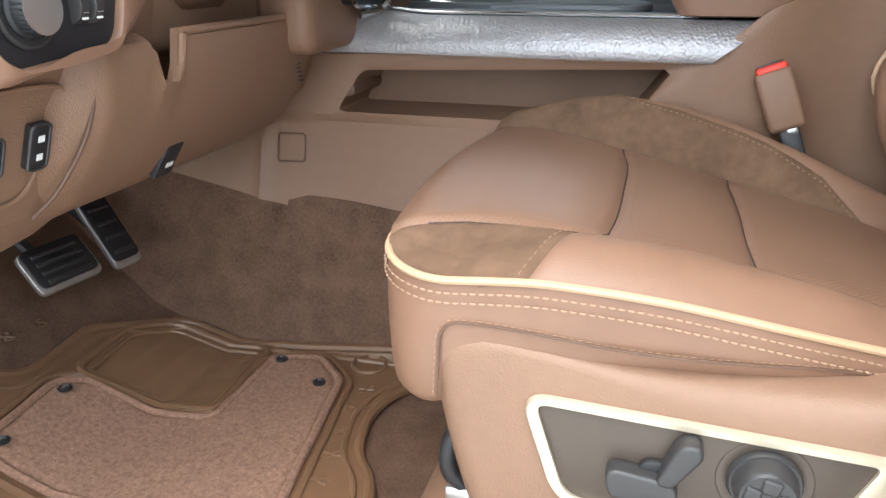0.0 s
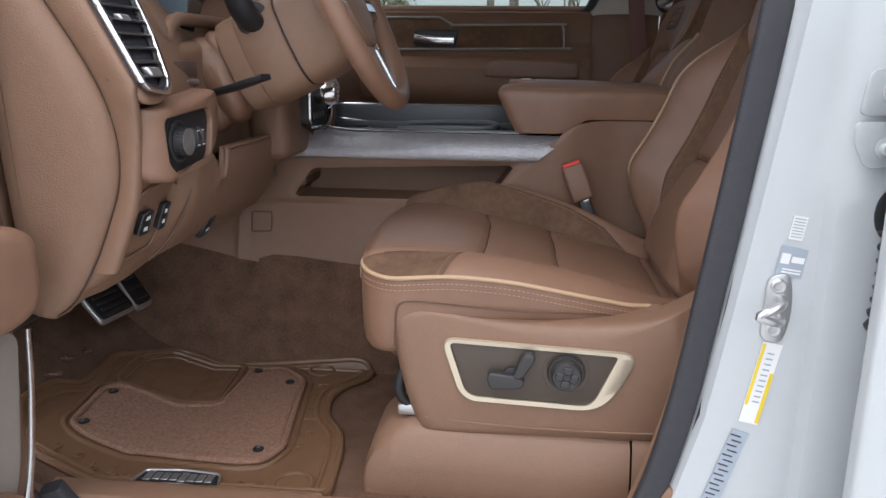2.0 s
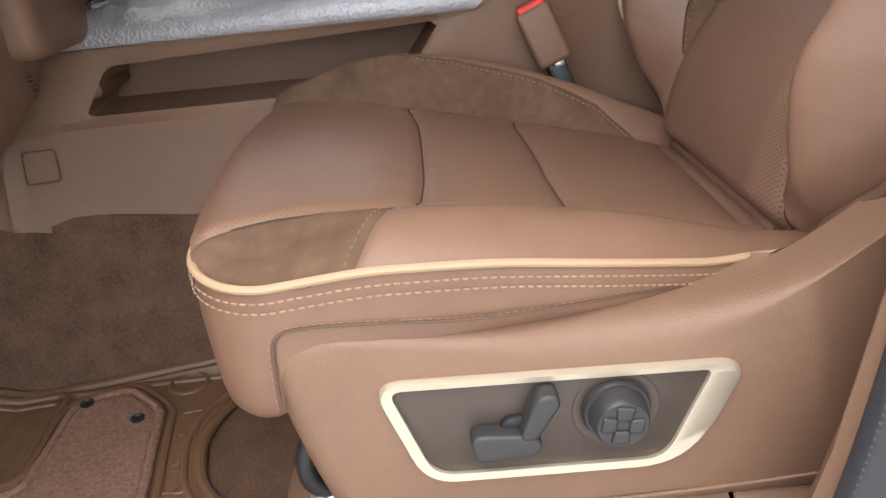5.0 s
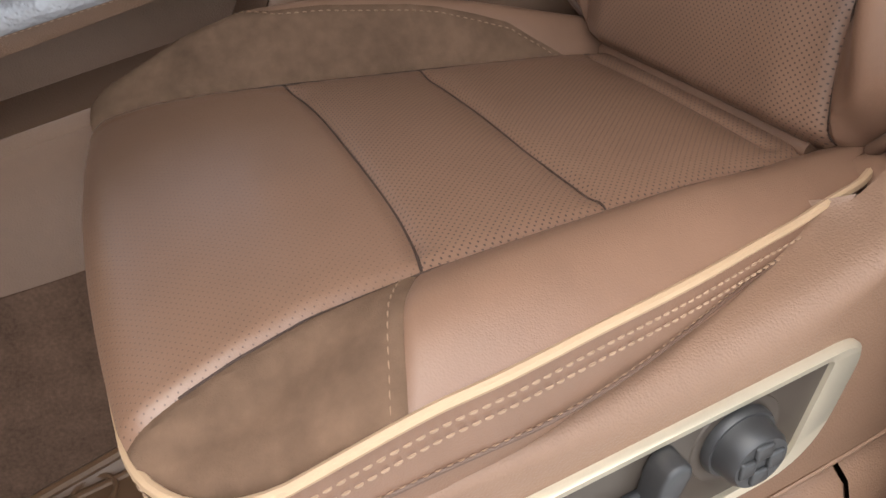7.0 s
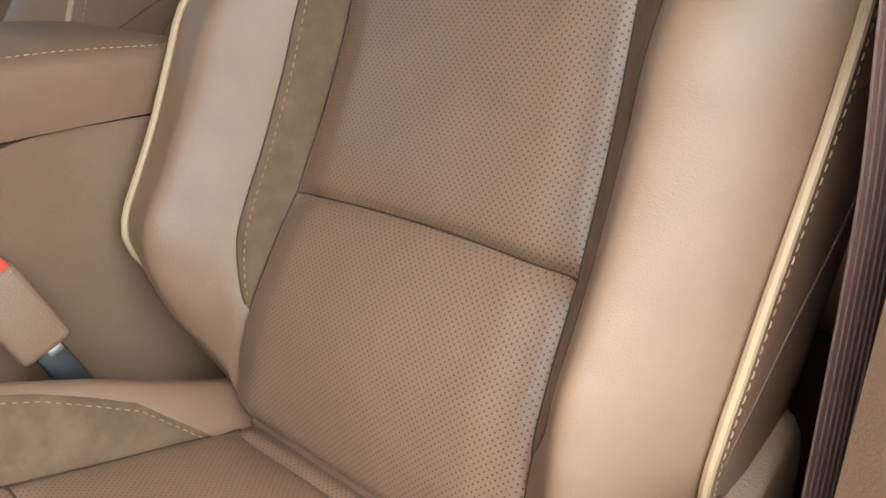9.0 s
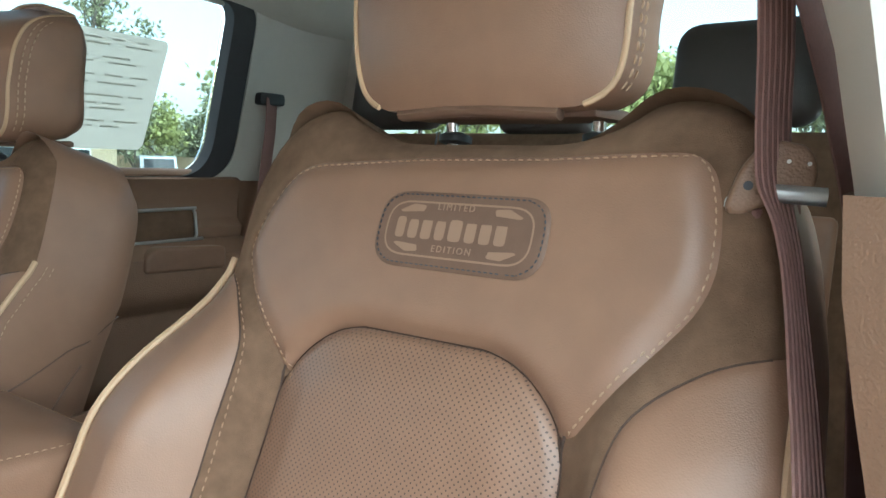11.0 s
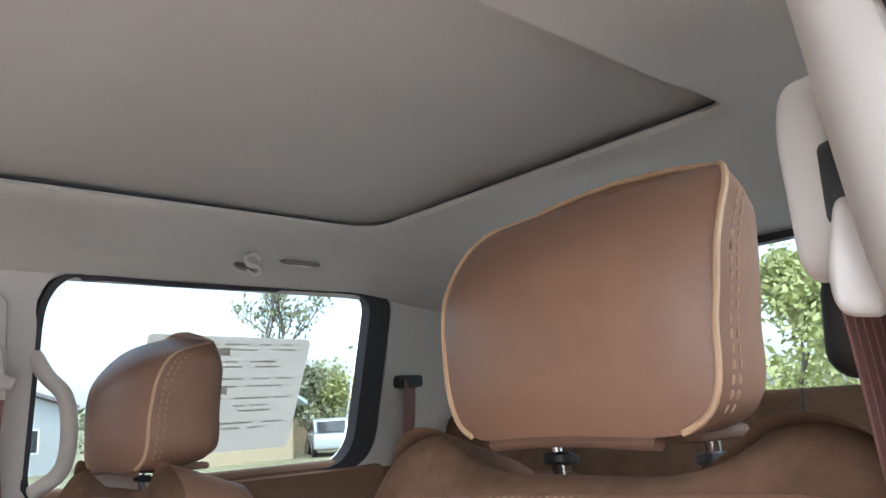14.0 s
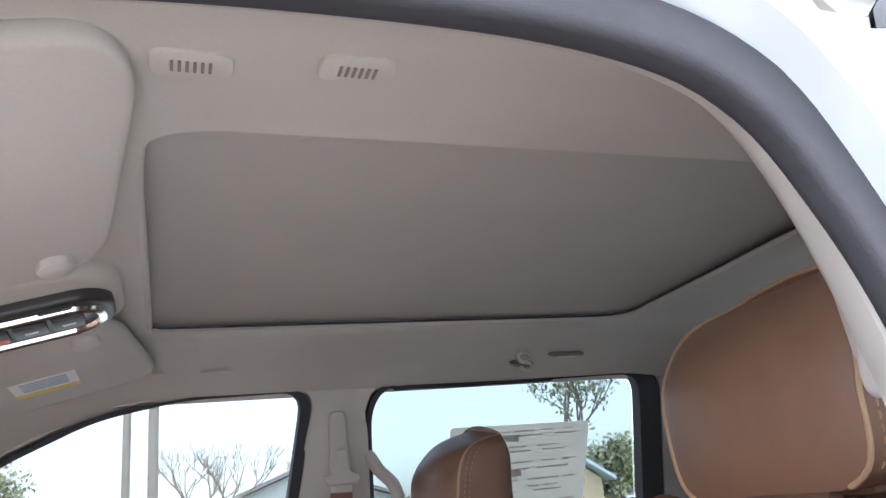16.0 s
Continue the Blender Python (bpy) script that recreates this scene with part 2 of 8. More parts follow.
def material(name, color, rough=0.5, metal=0.0, spec=0.5, var=0.08, scale=40.0, bump=0.0, bump_scale=400.0, blotch=6.0, sheen=0.0, coat=0.0, kind="noise"):
    """A surface with two scales of uneven colour and a fine relief."""
    m = bpy.data.materials.new(name)
    m.use_nodes = True
    n, l = m.node_tree.nodes, m.node_tree.links
    b = n["Principled BSDF"]
    tc = n.new("ShaderNodeTexCoord")
    fine = n.new("ShaderNodeTexNoise")
    fine.inputs["Scale"].default_value, fine.inputs["Detail"].default_value = scale, 4
    big = n.new("ShaderNodeTexNoise")
    big.inputs["Scale"].default_value, big.inputs["Detail"].default_value = blotch, 2
    l.new(tc.outputs["Object"], fine.inputs["Vector"])
    l.new(tc.outputs["Object"], big.inputs["Vector"])
    add = n.new("ShaderNodeMath")
    add.operation = "ADD"
    l.new(fine.outputs[0], add.inputs[0])
    l.new(big.outputs[0], add.inputs[1])
    mp = n.new("ShaderNodeMapRange")
    mp.inputs["From Min"].default_value, mp.inputs["From Max"].default_value = 0.6, 1.4
    mp.inputs["To Min"].default_value, mp.inputs["To Max"].default_value = 1 - var, 1 + var
    l.new(add.outputs[0], mp.inputs[0])
    mul = n.new("ShaderNodeVectorMath")
    mul.operation = "SCALE"
    mul.inputs[0].default_value = color
    l.new(mp.outputs[0], mul.inputs["Scale"])
    l.new(mul.outputs[0], b.inputs["Base Color"])
    b.inputs["Roughness"].default_value, b.inputs["Metallic"].default_value = rough, metal
    b.inputs["Specular IOR Level"].default_value = spec
    if sheen:
        b.inputs["Sheen Weight"].default_value, b.inputs["Sheen Roughness"].default_value = sheen, 0.4
        b.inputs["Sheen Tint"].default_value = (*[min(1, c * 2.2) for c in color], 1)
    if coat:
        b.inputs["Coat Weight"].default_value, b.inputs["Coat Roughness"].default_value = coat, 0.08
    if bump:
        if kind == "grain":
            t = n.new("ShaderNodeTexVoronoi")
            t.feature = "SMOOTH_F1"
            t.inputs["Scale"].default_value = bump_scale
            l.new(tc.outputs["Object"], t.inputs["Vector"])
            height = t.outputs["Distance"]
        else:
            t = n.new("ShaderNodeTexNoise")
            t.inputs["Scale"].default_value, t.inputs["Detail"].default_value = bump_scale, 3
            l.new(tc.outputs["Object"], t.inputs["Vector"])
            height = t.outputs[0]
        bp = n.new("ShaderNodeBump")
        bp.inputs["Strength"].default_value, bp.inputs["Distance"].default_value = bump, 0.001
        l.new(height, bp.inputs["Height"])
        l.new(bp.outputs[0], b.inputs["Normal"])
    return m


def perforate(m, pitch=0.004, hole=0.19, dark=0.3, depth=0.5):
    """Rows of punched holes on a leather, by the flat place in metres."""
    n, l = m.node_tree.nodes, m.node_tree.links
    b = n["Principled BSDF"]
    uv = n.new("ShaderNodeUVMap")
    uv.uv_map = "flat"
    sc = n.new("ShaderNodeVectorMath")
    sc.operation = "SCALE"
    sc.inputs["Scale"].default_value = 1 / pitch
    l.new(uv.outputs[0], sc.inputs[0])
    rot = n.new("ShaderNodeVectorRotate")
    rot.rotation_type = "Z_AXIS"
    rot.inputs["Angle"].default_value = radians(45)
    l.new(sc.outputs[0], rot.inputs["Vector"])
    fr = n.new("ShaderNodeVectorMath")
    fr.operation = "FRACTION"
    l.new(rot.outputs[0], fr.inputs[0])
    dist = n.new("ShaderNodeVectorMath")
    dist.operation = "DISTANCE"
    dist.inputs[1].default_value = (0.5, 0.5, 0)
    l.new(fr.outputs[0], dist.inputs[0])
    mp = n.new("ShaderNodeMapRange")
    mp.interpolation_type = "SMOOTHSTEP"
    mp.inputs["From Min"].default_value, mp.inputs["From Max"].default_value = hole * 0.7, hole * 1.25
    mp.inputs["To Min"].default_value, mp.inputs["To Max"].default_value = dark, 1.0
    l.new(dist.outputs["Value"], mp.inputs[0])
    old = b.inputs["Base Color"].links[0].from_socket
    mul = n.new("ShaderNodeVectorMath")
    mul.operation = "SCALE"
    l.new(old, mul.inputs[0])
    l.new(mp.outputs[0], mul.inputs["Scale"])
    l.new(mul.outputs[0], b.inputs["Base Color"])
    bp = n.new("ShaderNodeBump")
    bp.inputs["Strength"].default_value, bp.inputs["Distance"].default_value = depth, 0.0006
    l.new(mp.outputs[0], bp.inputs["Height"])
    if b.inputs["Normal"].links:
        l.new(b.inputs["Normal"].links[0].from_socket, bp.inputs["Normal"])
    l.new(bp.outputs[0], b.inputs["Normal"])
    return m


def glass(name, tint=(0.9, 0.95, 0.93)):
    m = bpy.data.materials.new(name)
    m.use_nodes = True
    n, l = m.node_tree.nodes, m.node_tree.links
    n.remove(n["Principled BSDF"])
    tr, gl, mix, fr = (n.new("ShaderNode" + k) for k in ("BsdfTransparent", "BsdfGlossy", "MixShader", "Fresnel"))
    tr.inputs[0].default_value = (*tint, 1)
    gl.inputs["Roughness"].default_value = 0.02
    fr.inputs[0].default_value = 1.45
    l.new(fr.outputs[0], mix.inputs[0])
    l.new(tr.outputs[0], mix.inputs[1])
    l.new(gl.outputs[0], mix.inputs[2])
    l.new(mix.outputs[0], n["Material Output"].inputs[0])
    return m


LEATHER = material("brown_leather", (0.226, 0.1255, 0.08), rough=0.43, spec=0.5, var=0.1, scale=30, bump=0.2, bump_scale=900, kind="grain")
LEATHER_PERF = perforate(material("perforated_leather", (0.226, 0.1275, 0.083), rough=0.38, var=0.07, scale=30, bump=0.1, bump_scale=750, kind="grain"))
LEATHER_FRONT = perforate(material("lightly_perforated_leather", (0.226, 0.1275, 0.083), rough=0.3, var=0.07, scale=30, bump=0.12, bump_scale=750, kind="grain"), hole=0.13, dark=0.5, depth=0.3)
# near-black brown that paints the shade inside seams and joints
SEAM_SHADE = material("seam_gap_shade", (0.055, 0.03, 0.02), rough=0.8, var=0.1)
SUEDE = material("brown_suede", (0.147, 0.089, 0.057), rough=0.95, spec=0.1, var=0.3, scale=70, bump=0.5, bump_scale=900, blotch=14, sheen=0.2)
PIPING = material("tan_piping", (0.48, 0.32, 0.195), rough=0.5, var=0.05, bump=0.15, bump_scale=700)
THREAD = material("tan_thread", (0.38, 0.25, 0.165), rough=0.7, var=0.1)
STITCH_MID = material("mid_brown_thread", (0.3, 0.18, 0.11), rough=0.7, var=0.1)
THREAD_DARK = material("brown_thread", (0.2, 0.1, 0.055), rough=0.7, var=0.1)
PLASTIC = material("brown_plastic", (0.222, 0.128, 0.081), rough=0.5, var=0.05, scale=60, bump=0.45, bump_scale=620, kind="grain")
PLASTIC_DARK = material("dark_brown_plastic", (0.12, 0.065, 0.042), rough=0.5, var=0.06, bump=0.25, bump_scale=700)
DASH_SOFT = material("brown_soft_dash", (0.222, 0.128, 0.081), rough=0.55, var=0.06, scale=50, bump=0.6, bump_scale=480, kind="grain")
BLACK = material("black_plastic", (0.018, 0.018, 0.02), rough=0.45, var=0.1, bump=0.1)
SWITCH = material("dark_grey_switch", (0.038, 0.036, 0.036), rough=0.4, var=0.06, bump=0.08, bump_scale=900)
TRAY_GREY = material("slate_grey_tray", (0.105, 0.115, 0.125), rough=0.45, var=0.1, bump=0.2, bump_scale=700)
PLATE = material("dark_bronze_plate", (0.085, 0.066, 0.052), rough=0.42, metal=0.3, var=0.06, bump=0.05, bump_scale=900)
CREAM_METAL = material("champagne_satin_trim", (0.66, 0.575, 0.44), rough=0.33, metal=0.55, var=0.03)
CHROME = material("satin_chrome", (0.75, 0.76, 0.78), rough=0.16, metal=1.0, var=0.03)
CARPET = material("brown_carpet", (0.135, 0.08, 0.054), rough=0.95, spec=0.1, var=0.4, scale=240, bump=1.0, bump_scale=900, blotch=22, sheen=0.3)
MAT_RUBBER = material("brown_mat_rubber", (0.17, 0.093, 0.05), rough=0.33, var=0.1, scale=40, bump=0.2, bump_scale=600)
MAT_CARPET = material("brown_loop_carpet", (0.255, 0.148, 0.102), rough=0.95, spec=0.1, var=0.42, scale=520, bump=1.0, bump_scale=560, blotch=180, sheen=0.25)
HEADLINER = material("grey_headliner_cloth", (0.56, 0.53, 0.47), rough=0.95, spec=0.1, var=0.05, scale=300, bump=0.25, bump_scale=1200, sheen=0.15)
# headliner colour darkened: the shade of the recessed sunroof panel is in it
HEADLINER_DIM = material("headliner_cloth_dimmed", (0.475, 0.45, 0.4), rough=0.95, spec=0.1, var=0.05, scale=300, bump=0.25, bump_scale=1200, sheen=0.1)
BEIGE = material("light_grey_pillar_trim", (0.53, 0.5, 0.455), rough=0.6, var=0.03, bump=0.15, bump_scale=800)
SEAL = material("dark_rubber_seal", (0.035, 0.035, 0.04), rough=0.7, var=0.15, scale=80, bump=0.3, bump_scale=500)
WHITE_PAINT = material("white_car_paint", (0.48, 0.505, 0.515), rough=0.25, var=0.02, coat=0.6)
STEEL = material("zinc_steel", (0.6, 0.6, 0.6), rough=0.35, metal=0.9, var=0.08, scale=60)
HAMMERED = material("hammered_silver_trim", (0.34, 0.33, 0.34), rough=0.4, metal=0.6, var=0.14, scale=60, bump=0.9, bump_scale=260, kind="grain")
BELT = material("mauve_brown_belt_webbing", (0.22, 0.115, 0.1), rough=0.8, var=0.1, scale=300, bump=0.5, bump_scale=700)
RED = material("red_button", (0.75, 0.05, 0.03), rough=0.4, var=0.04)
LABEL_WHITE = material("paper_label", (0.78, 0.78, 0.76), rough=0.6, var=0.03)
LABEL_YELLOW = material("yellow_label", (0.75, 0.55, 0.03), rough=0.6, var=0.04)
LABEL_GREY = material("grey_label", (0.35, 0.4, 0.46), rough=0.6, var=0.05)
INK = material("dark_ink", (0.05, 0.05, 0.06), rough=0.7, var=0.05)
PATCH = material("embossed_brown_patch", (0.14, 0.078, 0.05), rough=0.6, var=0.12, scale=60, bump=0.3, bump_scale=700)
PATCH_LIGHT = material("pale_embossing", (0.27, 0.165, 0.11), rough=0.6, var=0.08)
DARK_LEATHER = material("charcoal_leather", (0.055, 0.045, 0.04), rough=0.5, var=0.1, bump=0.3, bump_scale=600, kind="grain")
WOOD = material("grey_brown_wood", (0.1, 0.065, 0.05), rough=0.5, var=0.35, scale=14, bump=0.3, bump_scale=180)
GREY_LEATHER = material("grey_leather_back", (0.23, 0.195, 0.165), rough=0.5, var=0.06, bump=0.5, bump_scale=420, kind="grain")
DARK_GLASS = material("dark_car_glass", (0.03, 0.035, 0.04), rough=0.08, var=0.05)
GLASS = glass("window_glass", (0.74, 0.78, 0.78))
SCREEN_GLASS = glass("laminated_screen_glass", (0.95, 0.97, 0.96))
GLASS_DARK = glass("tinted_rear_glass", (0.6, 0.65, 0.66))

# ---------------------------------------------------------------- cab: floor, roof, pillars


def floor_z(x, y):
    x, y = np.asarray(x, float), np.abs(np.asarray(y, float))
    rise = np.interp(x, [-1.15, -0.95, -0.78, -0.66, -0.5, 0.6, 1.3, 1.36, 1.8], [0.62, 0.40, 0.17, 0.06, 0.0, 0.0, 0.0, 0.2, 0.25])
    hump = np.interp(x, [-1.15, -0.8, -0.57, -0.45, -0.16, 0.3, 0.6, 1.3, 1.8], [0.1, 0.35, 0.335, 0.27, 0.245, 0.22, 0.17, 0.12, 0.0])
    tun = hump * (1 - smoothstep(0.178, 0.238, y))
    ripple = 0.0012 * np.sin(x * 23 + y * 17) * np.sin(y * 31 - x * 9)
    return rise + tun * (1 - np.minimum(1, rise * 1.5)) + 0.014 * smoothstep(0.74, 0.80, y) + ripple


floor_rows = [[(x, y, float(floor_z(x, y))) for y in np.linspace(-0.82, 0.82, 231)] for x in np.linspace(-1.15, 1.8, 150)]
tagged(part("floor", sheet(floor_rows), CARPET), "worn brown cut-pile carpet on the cab floor", "carpet", kind="structure")


def roof_z(x, y):
    x, y = np.asarray(x, float), np.abs(np.asarray(y, float))
    z = 1.338 - 0.02 * smoothstep(0.42, 0.58, y) - 0.045 * smoothstep(0.56, 0.72, y)
    return z - 0.05 * smoothstep(0.12, -0.1, x) - 0.16 * smoothstep(-0.05, -0.36, x) - 0.03 * smoothstep(1.25, 1.6, x)


OPENING = rounded([(0.135, -0.39), (1.118, -0.39), (1.118, 0.365), (0.135, 0.375)], [0.08, 0.03, 0.07, 0.03], 6)
roof_open = poly_field(OPENING)


def roof_surface(x, y):
    return x, y, roof_z(x, y) + 0.007 * np.exp(-np.maximum(-roof_open(x, y), 0) / 0.004) * np.maximum(smoothstep(-0.3, -0.1, y), smoothstep(0.95, 1.05, x))


def shade_surface(x, y):
    return x, y, 1.360 + 0.006 * np.cos(np.asarray(y) * 3.5) + 0.002 * np.cos(np.asarray(x) * 2.5)


tagged(part("ceiling", solid(region(roof_surface, (-0.36, 1.78, -0.705, 0.705), 0.02, [lambda x, y: -roof_open(x, y)]), 0.012), HEADLINER), "pale grey cloth headliner of the cab roof", "ceiling", kind="structure")
sunroof = thing("sunroof", (0, 0, 0), "closed sunroof with a grey cloth shade panel", "sunroof")
# panel in the darkened headliner colour, so its recess looks shaded
part("shade_panel", solid(region(shade_surface, (0.1, 1.15, -0.42, 0.42), 0.02, [lambda x, y: roof_open(x, y) + 0.02]), 0.008), HEADLINER_DIM, sunroof)
tagged(part("roof", sheet([[(x, y, float(roof_z(x, y)) + 0.07) for y in np.linspace(-0.74, 0.74, 25)] for x in np.linspace(-0.36, 1.86, 30)]), WHITE_PAINT), "white painted steel cab roof", "roof", kind="structure")

gap = spline([(1.06, -0.39, 1.346), (1.1, -0.385, 1.346), (1.118, -0.36, 1.346), (1.118, -0.2, 1.344), (1.118, 0.2, 1.344), (1.118, 0.3, 1.344), (1.095, 0.352, 1.344), (1.03, 0.367, 1.344), (0.8, 0.368, 1.344), (0.4, 0.372, 1.344), (0.18, 0.374, 1.344), (0.145, 0.366, 1.344), (0.137, 0.34, 1.344)], 160)
# dark tube added in place of the shade in the gap round the panel
part("seal", tube(gap + np.array([-0.003, -0.003, -0.0005]), 0.0022, 8), SEAL, sunroof, "thin dark strip painting the shaded gap")
edge = spline([(1.05, -0.392, 1.337), (0.8, -0.392, 1.337), (0.4, -0.392, 1.337), (0.215, -0.39, 1.337), (0.16, -0.37, 1.337), (0.138, -0.31, 1.337), (0.136, 0.0, 1.337), (0.136, 0.33, 1.337)], 80)
part("lip", tube(edge - np.array([0, 0, 0.001]), 0.006, 10), HEADLINER, sunroof, "rolled cloth lip")

# side walls with window openings, passenger side
WIN_REAR = rounded([(0.606, 0.872), (0.606, 1.284), (1.332, 1.272), (1.305, 0.872)], [0.05, 0.10, 0.05, 0.09], 7)
WIN_FRONT = rounded([(-0.55, 0.872), (-0.36, 1.02), (-0.14, 1.165), (0.03, 1.24), (0.2, 1.271), (0.452, 1.275), (0.385, 0.872)], [0.02, 0.05, 0.05, 0.05, 0.05, 0.05, 0.04], 5)


def side_y(z):
    return np.interp(z, [0.0, 0.5, 0.86, 1.28, 1.34], [0.79, 0.80, 0.785, 0.705, 0.66])


def fat(poly, grow, rear=0.0):
    c = np.mean(poly, 0)
    out = []
    for x, z in poly:
        d = np.array([x, z]) - c
        n = d / (np.linalg.norm(d) + 1e-9)
        out.append((x + n[0] * grow + (rear if n[0] > 0.55 else 0.0), z + n[1] * grow))
    return out


w1, w2 = poly_field(fat(WIN_REAR, 0.012, 0.05)), poly_field(fat(WIN_FRONT, 0.012, 0.01))


def side_surface(sign):
    def f(x, z):
        bulge = 0.02 * np.exp(-((np.asarray(x) - 0.525) / 0.06) ** 2) * smoothstep(1.3, 1.15, z)
        return x, sign * (side_y(z) - bulge - 0.004 * np.exp(-np.maximum(-np.maximum(w1(x, z), w2(x, z)), 0) / 0.01)), z
    return f


shell = region(side_surface(1), (-0.75, 1.78, 0.862, 1.33), 0.018, [lambda x, z: -w1(x, z), lambda x, z: -w2(x, z), lambda x, z: 0.62 * (x + 0.62) + 0.86 + 0.03 - z])
tagged(part("wall_passenger_side", solid(shell, 0.03), BEIGE), "light grey pillar and window surround trim", "pillar trim", kind="structure")
for k, (poly, name, rear) in enumerate(((WIN_REAR, "window_1", 0.05), (WIN_FRONT, "window_2", 0.01))):
    w = thing(name, (0, 0, 0), "side window with a black rubber frame", "window", kind="structure")
    inner, outer = poly_field(poly), poly_field(fat(poly, 0.013, rear + 0.001))
    xs, zs = [p[0] for p in poly], [p[1] for p in poly]
    b = (min(xs) - 0.06, max(xs) + 0.09, min(zs) - 0.03, max(zs) + 0.03)
    place = lambda off: (lambda x, z: (x, side_y(z) + off, z))
    part("window_frame", solid(region(place(0.0), b, 0.012, [outer, lambda x, z: -inner(x, z)]), 0.035), SEAL, w, "black rubber frame")
    pane = part("pane", solid(region(place(0.024), b, 0.03, [lambda x, z: inner(x, z) + 0.01]), 0.004), GLASS_DARK if k == 0 else GLASS, w)
    pane.visible_shadow = False

# rear cab wall with its window
REAR_WIN = rounded([(-0.62, 0.93), (0.62, 0.93), (0.56, 1.285), (-0.56, 1.285)], 0.05, 5)
rw = poly_field(REAR_WIN)
tagged(part("wall_rear", solid(region(lambda y, z: (1.76 + 0.0 * np.asarray(y), y, z), (-0.82, 0.82, -0.02, 1.34), 0.03, [lambda y, z: -rw(y, z)]), 0.03), BEIGE), "light grey rear cab wall", "wall", kind="structure")
w = thing("window_3", (0, 0, 0), "rear cab window with a black frame", "window", kind="structure")
rin = poly_field([(a * 0.96, 1.107 + (b - 1.107) * 0.94) for a, b in REAR_WIN])
part("window_frame", solid(region(lambda y, z: (1.755 + 0 * np.asarray(y), y, z), (-0.66, 0.66, 0.9, 1.32), 0.02, [lambda y, z: rw(y, z) + 0.005, lambda y, z: -rin(y, z)]), 0.03), SEAL, w)
pane = part("pane", solid(region(lambda y, z: (1.775 + 0 * np.asarray(y), y, z), (-0.66, 0.66, 0.9, 1.32), 0.05, [rw]), 0.004), GLASS_DARK, w)
pane.visible_shadow = False

# windscreen
screen_rows = [[(-1.12 + 0.80 * t - 0.12 * math.cos(y * 1.6) * (1 - 0.5 * t), y, 0.86 + 0.33 * t + 0.02 * math.cos(y * 2)) for y in np.linspace(-0.74 + 0.06 * t, 0.74 - 0.06 * t, 21)] for t in np.linspace(0, 1, 9)]
w = thing("window_4", (0, 0, 0), "sloping laminated windscreen", "windscreen", kind="structure")
pane = part("pane", solid(sheet(screen_rows), 0.005), SCREEN_GLASS, w)
pane.visible_shadow = False

# lower side of the cab under the passenger doors, and the painted outside
tagged(part("wall_passenger_lower", block((2.6, 0.05, 0.36), (0.45, 0.835, -0.03), 0.01), WHITE_PAINT), "white painted sill under the doors", "sill", kind="structure")

# driver's side: pillar between the doors
SEAL_LINE = [(-0.52, -0.86, 0.06), (-0.49, -0.835, -0.005), (-0.40, -0.825, -0.03), (0.0, -0.825, -0.035), (0.25, -0.825, -0.03), (0.335, -0.825, 0.0), (0.385, -0.822, 0.07), (0.425, -0.818, 0.22), (0.452, -0.815, 0.40), (0.476, -0.81, 0.575), (0.503, -0.803, 0.785), (0.522, -0.775, 0.95), (0.527, -0.757, 1.04), (0.515, -0.745, 1.11), (0.482, -0.738, 1.175), (0.42, -0.733, 1.213), (0.3, -0.73, 1.228), (0.1, -0.735, 1.215), (-0.1, -0.745, 1.165), (-0.3, -0.76, 1.06), (-0.5, -0.78, 0.93)]
seal_path = spline(SEAL_LINE, 220)
ups = np.array([(0.0, -1.0, 0.0)] * len(seal_path))
door_seal = tagged(part("door_seal", sweep(seal_path, rounded([(-0.019, -0.012), (0.019, -0.012), (0.019, 0.012), (-0.019, 0.012)], 0.008, 3), ups), SEAL), "dark grey rubber weatherstrip round the door opening", "weatherstrip")
# beaded inner edge of the seal
bead = seal_path[(seal_path[:, 0] > 0.33) & (seal_path[:, 2] > 0.05) & (seal_path[:, 2] < 0.95)] + np.array([-0.017, -0.008, 0.0])
part("bead_edge", stitches(bead, (-0.6, -0.8, 0.0), 0.004, 0.0025, 0.0011), INK, door_seal, "fine beaded edge")
# outer lip of the seal, proud of the body
lip = seal_path + np.array([0.0, -0.004, 0.0])
p3, side3, top3 = frames_along(lip, ups)
tagged(part("seal_lip", tube(lip + side3 * 0.03 * np.sign(side3[110, 0]), 0.007, 8), SEAL), "thin outer rubber lip of the door opening", "weatherstrip")


def pillar_row(p, widths):
    x, y, z = p
    return [(x + a, y + b, z) for a, b in widths]


pillar_rows = []
for z in np.linspace(-0.12, 1.24, 60):
    m = seal_path[(seal_path[:, 0] > 0.3) | (seal_path[:, 2] > 0.3)]
    zz = np.clip(z, 0.0, 1.04)
    front = np.interp(zz, [0.0, 0.07, 0.22, 0.40, 0.575, 0.785, 0.95, 1.04], [0.335, 0.385, 0.425, 0.452, 0.476, 0.503, 0.522, 0.527])
    lean = np.interp(z, [0, 0.8, 1.04, 1.24], [0.0, 0.0, 0.05, 0.11])
    pillar_rows.append([(front + 0.004, -0.80 + lean, z), (front + 0.022, -0.815 + lean, z), (front + 0.03, -0.838 + lean, z), (front + 0.075, -0.842 + lean, z), (max(front + 0.1, 0.575 + 0.0 * z), -0.846 + lean, z), (max(front + 0.115, 0.585), -0.862 + lean, z), (max(front + 0.14, 0.625), -0.87 + lean, z), (0.68, -0.872 + lean, z), (0.72, -0.86 + lean, z), (0.72, -0.78 + lean, z)])
